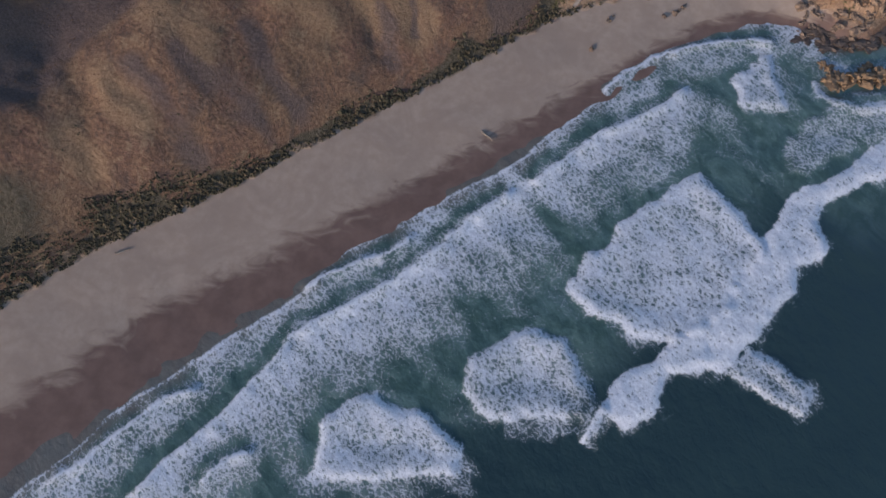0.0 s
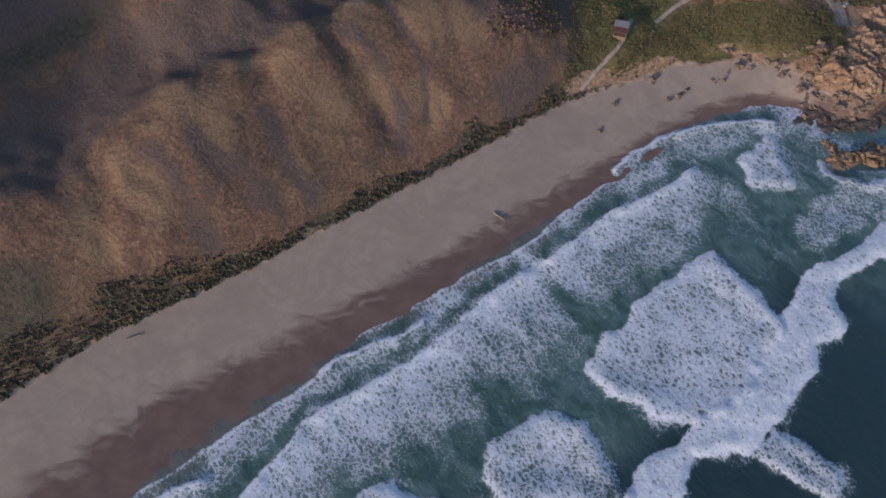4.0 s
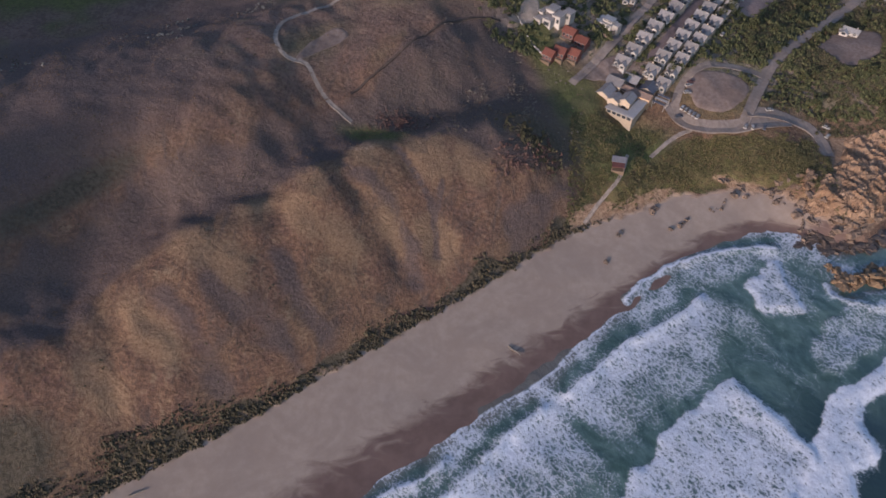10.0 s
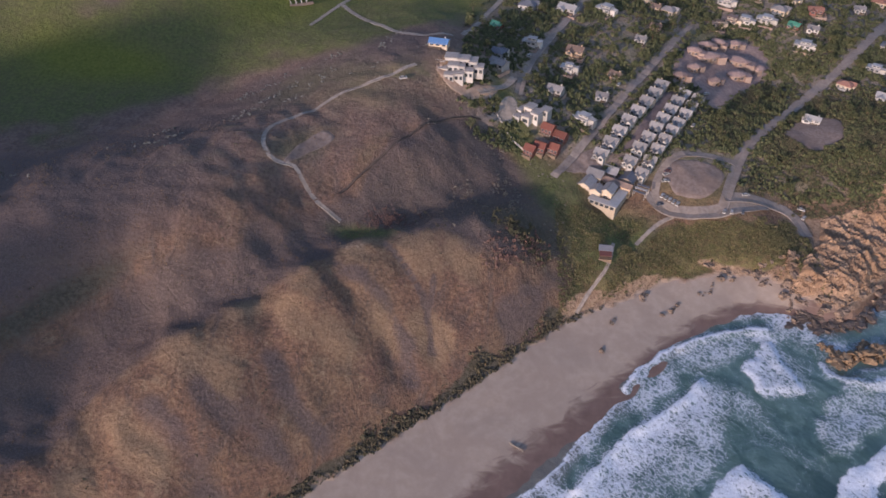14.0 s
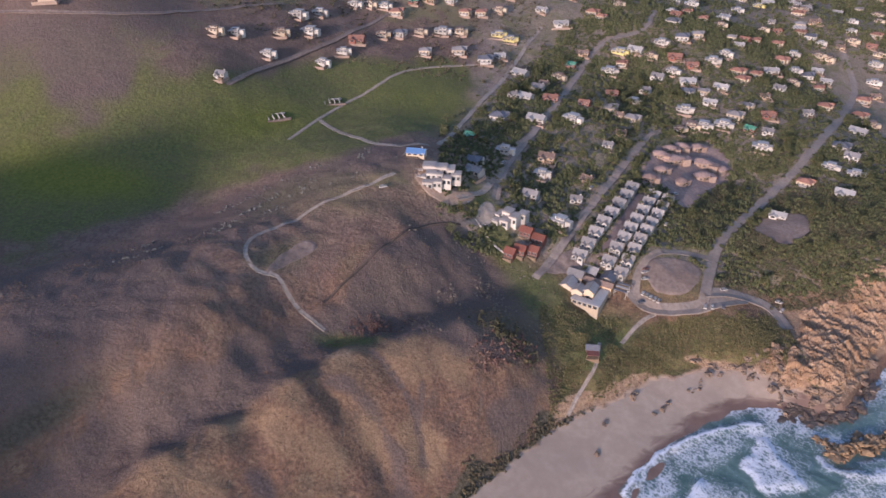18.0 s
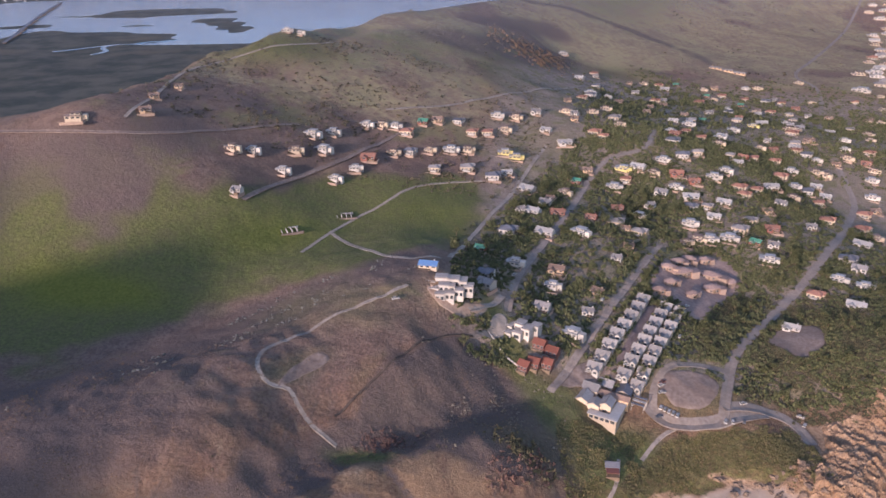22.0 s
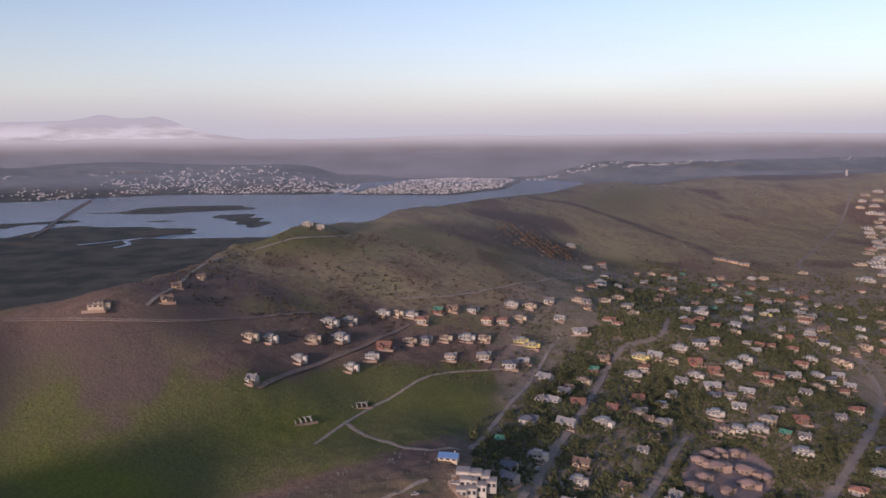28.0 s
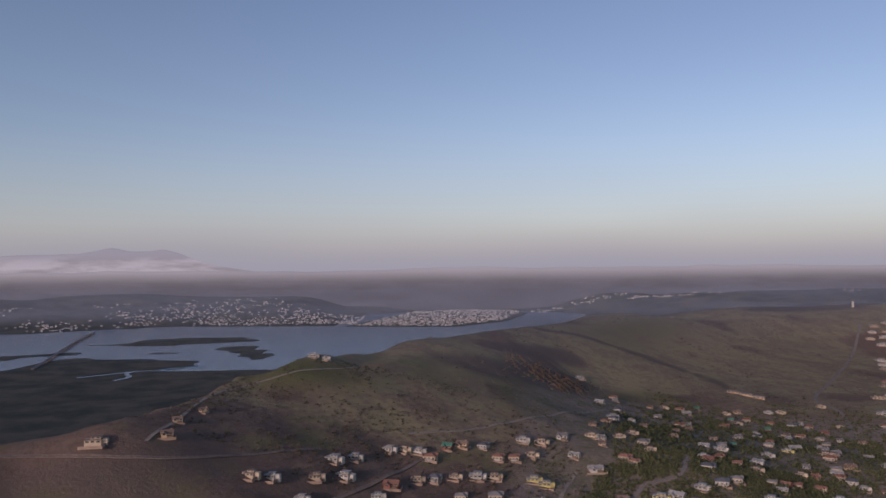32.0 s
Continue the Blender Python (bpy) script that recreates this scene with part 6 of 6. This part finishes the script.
x, y = scatter(16000, -340, -60, 210, 420, lambda x, y: 0.5 * smooth(26, 6, from_line(x, y, [(-380, 200), (-300, 240), (-235, 280), (-184, 312), (-150, 358), (-106, 380), (-70, 402)])[0]) * smooth(0.15, 0.6, bumps(x * 0.8 - y * 0.6, (x * 0.6 + y * 0.8) * 0.4, 7, 86)))
clumps("pale_shrub", x, y, rng.uniform(0.4, 1.1, len(x)), GREY_TUFT, "grey-green bushes in streaks along the shaded valley side", 0.9, 3)
x, y = scatter(1500, -90, -55, 262, 290, lambda x, y: blob(x, y, -73, 275, 9, 5, 15))
clumps("red_bush", x, y, rng.uniform(0.4, 0.9, len(x)), RED_LEAF, "patch of rust-red bushes on the slope", 0.9, 3)
x, y = scatter(900, -30, 12, 255, 292, lambda x, y: np.clip(blob(x, y, -16, 266, 8, 5, 30) + blob(x, y, 0, 278, 5, 6), 0, 1))
clumps("red_bush", x, y, rng.uniform(0.6, 1.3, len(x)), RED_LEAF, "brown flowering bushes in the hollow", 1.0, 4)
x, y = scatter(5000, -60, 20, 270, 370, lambda x, y: 0.32 * smooth(0.0, 0.6, bumps(x, y, 9, 92)) * blob(x, y, -15, 310, 30, 36))
clumps("pale_shrub", x, y, rng.uniform(0.4, 1.0, len(x)), PALE_TUFT, "pale dry shrubs scattered over the shaded slope", 0.9, 3)
x, y = scatter(2600, -40, 30, 262, 300, lambda x, y: blob(x, y, -6, 281, 11, 6, -30) * 0.5)
clumps("bush", x, y, rng.uniform(0.6, 1.4, len(x)), PATCH_LEAF, "tall dark bushes in the hollow", 1.1, 5)
x, y = scatter(26000, 14, 158, 250, 330, lambda x, y: smooth(3, 8, coast_at(x, y)[0] + 3 * bumps(x, y, 8, 33)) * smooth(318, 304, y - 0.1 * x) * (0.3 + 0.6 * smooth(-0.3, 0.4, bumps(x, y, 7, 88))) * near_roads(x, y) * near_homes(x, y, 7))
clumps("dune_scrub", x, y, rng.uniform(0.3, 1.0, len(x)), DUNE_LEAF, "olive dune scrub above the bay", 0.7, 3)
# gardens and bush between the houses
x, y = scatter(46000, -40, 330, 345, 760, lambda x, y: (0.3 + 0.7 * smooth(-0.35, 0.3, bumps(x, y, 24, 93))) * smooth(-0.33, -0.25, (x - 0.55 * (y - 430)) / 200) * near_roads(x, y) * near_homes(x, y))
clumps("garden_shrub", x, y, rng.uniform(0.5, 2.1, len(x)), TREE_LEAF, "green garden shrubs and hedges between the houses", 0.9, 6)
x, y = scatter(30000, 108, 270, 335, 470, lambda x, y: np.clip(1.4 * blob(x, y, 195, 395, 56, 44, 40) + smooth(-2, 3, inside(x, y, [(112, 376), (124, 416), (140, 435), (169, 460), (181, 460), (154, 420), (131, 381)])), 0, 1) * (0.35 + 0.65 * smooth(-0.4, 0.1, bumps(x, y, 13, 87))) * near_roads(x, y) * near_homes(x, y, 6))
clumps("coastal_thicket", x, y, rng.uniform(0.5, 1.5, len(x)), PATCH_LEAF, "dark thicket beside the road to the lookout", 0.8, 4)
x, y = scatter(26000, 100, 700, 700, 1250, lambda x, y: (0.15 + 0.6 * smooth(-0.2, 0.4, bumps(x, y, 40, 94))) * smooth(1250, 980, y + 60 * bumps(x, y, 60, 24)) * smooth(0, 110, x - 0.35 * (y - 700) + 40 * bumps(x, y, 45, 23)) * near_homes(x, y))
clumps("garden_shrub", x, y, rng.uniform(1.2, 3.2, len(x)), TREE_LEAF, "green shrubs and small trees of the upper village", 0.9, 3)
x, y = scatter(9000, -320, 60, 560, 860, lambda x, y: (0.1 + 0.4 * smooth(0.0, 0.5, bumps(x, y, 40, 95))) * near_homes(x, y))
clumps("hill_shrub", x, y, rng.uniform(0.8, 2.0, len(x)), BUSH_LEAF, "dark shrubs on the far hillside", 0.8, 3)
x, y = scatter(5000, -250, 900, 850, 2200, lambda x, y: 0.5 * smooth(0.1, 0.5, bumps(x, y, 70, 96)) * smooth(0, 60, y - 900 - 0.1 * x))
clumps("hill_shrub", x, y, rng.uniform(1.5, 4.0, len(x)), BUSH_LEAF, "dark scrub on the long far ridge", 0.7, 2)

# a grove on the far hill, scrub in its folds
x, y = scatter(2600, 20, 150, 1010, 1180, lambda x, y: blob(x, y, 92, 1105, 46, 55) * (np.sin((x + 0.4 * y) / 3.2) > -0.2))
clumps("grove", x, y, rng.uniform(1.0, 2.4, len(x)), HEATH_LEAF, "rows of dark reddish trees on the far hillside", 1.3, 3)
x, y = scatter(22000, -260, 1000, 640, 2200, lambda x, y: 0.6 * smooth(0.05, 0.55, 0.7 * bumps(x, y, 55, 84) + 0.4 * bumps(x, y, 18, 85)) * smooth(0, 80, y - 520 - 1.0 * x) * near_homes(x, y, 14))
clumps("hill_shrub", x, y, rng.uniform(0.6, 2.2, len(x)), PATCH_LEAF, "low dark scrub over the far hill", 0.6, 2)


def tree(kind):
    """A tree: a tapered trunk with limbs and a crown of ragged leaf clumps in lobes."""
    r = np.random.default_rng(100 + kind)
    ob = tagged(new("tree"), "small dark green garden tree between the village houses", "tree", "village trees")
    h = (5.5, 7.0, 4.5, 6.0)[kind]
    bm = bmesh.new()
    bmesh.ops.create_cone(bm, cap_ends=True, segments=7, radius1=0.28, radius2=0.12, depth=h * 0.6, matrix=Matrix.Translation((0, 0, h * 0.3 - 0.4)))
    lobes = []
    for k in range(6):
        a, up = k * 1.05 + r.uniform(-0.3, 0.3), r.uniform(0.5, 0.85) * h
        tip = Vector((math.cos(a), math.sin(a), 0)) * r.uniform(0.9, 1.9) + Vector((0, 0, up))
        base = Vector((0, 0, h * r.uniform(0.25, 0.42)))
        d = tip - base
        bmesh.ops.create_cone(bm, cap_ends=True, segments=5, radius1=0.1, radius2=0.04, depth=d.length, matrix=Matrix.Translation((base + tip) / 2) @ d.to_track_quat("Z", "Y").to_matrix().to_4x4())
        lobes.append(tip)
    lobes.append(Vector((0, 0, h * 0.95)))
    part("trunk", bm, BARK, ob)
    v, f = [], []
    for tip in lobes:
        for _ in range(16):
            c = np.array(tip) + r.normal(0, 1, 3) * (0.75, 0.75, 0.5)
            v.append(OCTA_V * r.uniform(0.5, 1.3, (6, 1)) * r.uniform(0.25, 0.55) + c)
            f.append(OCTA_F + 6 * (len(v) - 1))
    mesh_object("crown", np.concatenate(v), np.concatenate(f), TREE_LEAF, ob)
    return ob


tx, ty = scatter(1500, -40, 330, 345, 760, lambda x, y: (0.2 + 0.7 * smooth(-0.1, 0.4, bumps(x, y, 24, 93))) * smooth(-0.33, -0.25, (x - 0.55 * (y - 430)) / 200) * smooth(700, 520, y) * near_roads(x, y) * near_homes(x, y))
protos = [tree(k) for k in range(4)]
for k, (x, y) in enumerate(zip(tx[:260], ty[:260])):
    m = pose(x, y, drape(x, y), 0, 0, rnd.uniform(0, 360))
    if k < 4:
        protos[k].matrix_world = m
    else:
        c = copy_thing(protos[k % 4], m)
        s = rnd.uniform(0.7, 1.25)
        c.scale = (s, s, s)

# ---- across the lagoon ----
def townlet(name, x, y, material, label, size=9.0):
    """Many far houses with saddle roofs as one piece of stuff."""
    n = len(x)
    w, d, h = rng.uniform(0.7, 1.4, n) * size, rng.uniform(0.6, 1.0, n) * size, rng.uniform(0.22, 0.4, n) * size
    a = rng.uniform(-0.5, 0.5, n)
    z = np.maximum(on_ground(x, y), 0.4)
    shape = np.array([(-1, -1, -0.6), (1, -1, -0.6), (1, 1, -0.6), (-1, 1, -0.6), (-1, -1, 1), (1, -1, 1), (1, 1, 1), (-1, 1, 1), (-1, 0, 1.6), (1, 0, 1.6)]) * (0.5, 0.5, 1)
    v = shape[None] * np.stack([w, d, h], 1)[:, None]
    ca, sa = np.cos(a)[:, None], np.sin(a)[:, None]
    v = np.stack([v[..., 0] * ca - v[..., 1] * sa + x[:, None], v[..., 0] * sa + v[..., 1] * ca + y[:, None], v[..., 2] + z[:, None]], -1)
    tri = np.array([(0, 1, 5), (0, 5, 4), (2, 3, 7), (2, 7, 6), (4, 5, 9), (4, 9, 8), (6, 7, 8), (6, 8, 9), (1, 2, 6), (1, 6, 5), (3, 0, 4), (3, 4, 7), (5, 6, 9), (7, 4, 8)])
    f = tri[None] + 10 * np.arange(n)[:, None, None]
    return tagged(mesh_object(name, v.reshape(-1, 3), f.reshape(-1, 3), material), label, "town", kind="stuff")


FAR_WALL = leaf_material("far_house_wall", (0.34, 0.31, 0.295), (0.55, 0.51, 0.48), (0.78, 0.74, 0.71))
x, y = scatter(4200, -600, 420, 3420, 4600, lambda x, y: smooth(25, 60, inside(x, y, ISLAND)) * (0.15 + 0.85 * (np.sin(y / 13 + x / 60) > 0)))
townlet("island_town", x, y, FAR_WALL, "pale houses packed on the flat lagoon island", 8.5)
x, y = scatter(9000, -3400, -560, 3200, 4700, lambda x, y: (lambda f: smooth(5, 40, f) * smooth(900, 40, f) * smooth(-0.25, 0.75, 0.75 * bumps(x, y, 150, 97) + 0.35 * bumps(x, y, 50, 99) + 0.5 * smooth(-1900, -1300, x)))(y - np.interp(x, [-3400, -2059, -1788, -1463, -1022, -700], [2950, 3185, 3400, 3610, 3570, 3640])))
townlet("shore_town", x, y, FAR_WALL, "pale houses of the town on the far lagoon shore", 8.5)
x, y = scatter(15000, 200, 2600, 3900, 4790, lambda x, y: 0.9 * np.clip(blob(x, y, 620, 4640, 150, 50) + blob(x, y, 800, 4720, 120, 50) + blob(x, y, 1100, 4600, 160, 70) + blob(x, y, 1290, 4660, 130, 60) + blob(x, y, 1180, 4760, 160, 40) + 0.5 * blob(x, y, 1500, 4700, 200, 60) + blob(x, y, 2300, 4600, 90, 60) + blob(x, y, 2420, 4680, 80, 40), 0, 1) * smooth(-0.1, 0.6, bumps(x, y, 45, 98)))
townlet("hill_town", x, y, FAR_WALL, "pale houses of a town on the distant hills", 8.5)
span = resample([(-1226, 1990), (-1291, 2169), (-1486, 2674), (-1683, 3245)], 40)
bridge = tagged(new("bridge"), "long low dark bridge across the lagoon", "bridge")
for (x0, y0), (x1, y1) in zip(span, span[1:]):
    b = part("span", solid((0, -5, 5.2, math.hypot(x1 - x0, y1 - y0) - 0.2, 5, 6.8)), SLATE_ROOF, bridge)
    b.matrix_world = pose(x0, y0, 0, 0, 0, math.degrees(math.atan2(y1 - y0, x1 - x0)))
    p = part("pier", solid((-1.2, -4, -3, 1.2, 4, 5.197)), BOULDER, bridge)
    p.matrix_world = pose(x0, y0, 0, 0, 0, math.degrees(math.atan2(y1 - y0, x1 - x0)))
# ---- haze veils and the distance ----
def haze_veil_material(name, thick):
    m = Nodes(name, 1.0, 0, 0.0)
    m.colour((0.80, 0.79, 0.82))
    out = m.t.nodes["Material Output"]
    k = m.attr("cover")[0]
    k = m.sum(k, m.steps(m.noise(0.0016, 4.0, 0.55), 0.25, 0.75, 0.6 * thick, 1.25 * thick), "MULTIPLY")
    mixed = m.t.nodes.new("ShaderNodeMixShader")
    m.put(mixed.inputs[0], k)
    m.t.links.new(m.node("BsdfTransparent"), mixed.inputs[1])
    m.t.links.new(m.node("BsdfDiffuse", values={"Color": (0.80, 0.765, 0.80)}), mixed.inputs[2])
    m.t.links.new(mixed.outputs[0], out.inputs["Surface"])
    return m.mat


# added level sheet that imitates aerial haze between eye and land
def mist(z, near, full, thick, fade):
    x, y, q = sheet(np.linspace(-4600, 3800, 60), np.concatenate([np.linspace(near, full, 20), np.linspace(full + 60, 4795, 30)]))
    ob = mesh_object("mist", np.stack([x, y, z + 0 * x], -1).reshape(-1, 3), q, haze_veil_material("aerial_haze", thick), flat=False)
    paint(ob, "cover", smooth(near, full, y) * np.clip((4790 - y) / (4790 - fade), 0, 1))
    tagged(ob, "added see-through sheet standing in for aerial haze", "mist", kind="stuff")


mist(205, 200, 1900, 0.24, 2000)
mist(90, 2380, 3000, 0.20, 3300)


def far_hills(name, near, far, base, heights, low, high, label, pale=300):
    """A far range that climbs from the plain to its skyline, with haze painted as a glow that changes with height."""
    xs = np.linspace(-5200, 5200, 300)
    tops = np.interp(xs, [p[0] for p in heights], [p[1] for p in heights]) + 5 * bumps(xs, xs * 0, 240, 71) + 2.5 * bumps(xs, xs * 0, 80, 72)
    rows = []
    for k in np.linspace(0, 1, 14):
        y = near + (far - near) * k
        fold = 10 * bumps(xs, xs * 0 + 900 * k, 300, 73) * math.sin(math.pi * k)
        rows.append(np.stack([xs, np.full_like(xs, y), base + (tops - base) * k ** 0.9 + fold], -1))
    rows.append(np.stack([xs, np.full_like(xs, far + 20), np.full_like(xs, base)], -1))
    n = len(xs)
    q = [(r * n + i, r * n + i + 1, (r + 1) * n + i + 1, (r + 1) * n + i) for r in range(len(rows) - 1) for i in range(n - 1)]
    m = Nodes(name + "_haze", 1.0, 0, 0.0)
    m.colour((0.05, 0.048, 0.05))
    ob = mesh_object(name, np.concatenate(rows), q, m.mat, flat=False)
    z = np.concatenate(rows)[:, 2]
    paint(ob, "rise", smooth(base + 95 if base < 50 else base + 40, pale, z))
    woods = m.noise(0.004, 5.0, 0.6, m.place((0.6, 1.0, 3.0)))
    # haze is put into the emission colour, by height and woods
    haze_glow = m.mix(m.sum(m.attr("rise")[0], 2.0, "POWER"), m.mix(m.steps(woods, 0.4, 0.62), tuple(c * 0.8 for c in low), tuple(c * 1.25 for c in low)), high)
    m.put(m.bsdf.inputs["Emission Color"], haze_glow)
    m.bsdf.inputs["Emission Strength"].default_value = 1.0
    return tagged(ob, label, "hills", kind="structure")


far_hills("backdrop", 4800, 4845, 0, [(-5200, 276), (-2400, 284), (-900, 274), (0, 290), (800, 282), (1700, 288), (3000, 280), (5200, 285)], (0.050, 0.053, 0.068), (0.365, 0.375, 0.41), "wooded hills behind the lagoon with haze painted as glow", 310)
far_hills("backdrop", 4850, 4870, 255, [(-5200, 385), (-3300, 398), (-2840, 405), (-2560, 416), (-2440, 434), (-2360, 440), (-2260, 420), (-2120, 420), (-2020, 433), (-1930, 405), (-1820, 360), (-1650, 310), (-1400, 280), (-300, 262), (400, 260), (5200, 260)], (0.34, 0.35, 0.385), (0.295, 0.315, 0.365), "blue mountains on the horizon with haze painted as glow", 410)


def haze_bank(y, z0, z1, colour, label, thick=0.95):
    """A glowing see-through sheet that paints the pale haze over the horizon: thick below, clear on top."""
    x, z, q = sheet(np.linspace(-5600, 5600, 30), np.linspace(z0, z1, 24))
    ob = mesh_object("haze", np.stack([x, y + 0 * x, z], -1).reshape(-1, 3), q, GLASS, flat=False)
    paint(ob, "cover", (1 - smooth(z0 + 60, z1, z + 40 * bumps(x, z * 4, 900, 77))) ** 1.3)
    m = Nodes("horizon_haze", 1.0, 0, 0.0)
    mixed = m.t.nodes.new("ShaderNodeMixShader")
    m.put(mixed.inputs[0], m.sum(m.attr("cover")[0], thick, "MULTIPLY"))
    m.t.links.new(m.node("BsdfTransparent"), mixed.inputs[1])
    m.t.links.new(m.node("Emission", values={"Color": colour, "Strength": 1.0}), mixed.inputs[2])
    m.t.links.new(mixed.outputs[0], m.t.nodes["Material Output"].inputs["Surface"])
    ob.data.materials[0] = m.mat
    return tagged(ob, label, "haze", kind="structure")


haze_bank(4880, 180, 1500, (0.41, 0.47, 0.54), "thin bluish veil of painted haze high over the horizon", 0.62)
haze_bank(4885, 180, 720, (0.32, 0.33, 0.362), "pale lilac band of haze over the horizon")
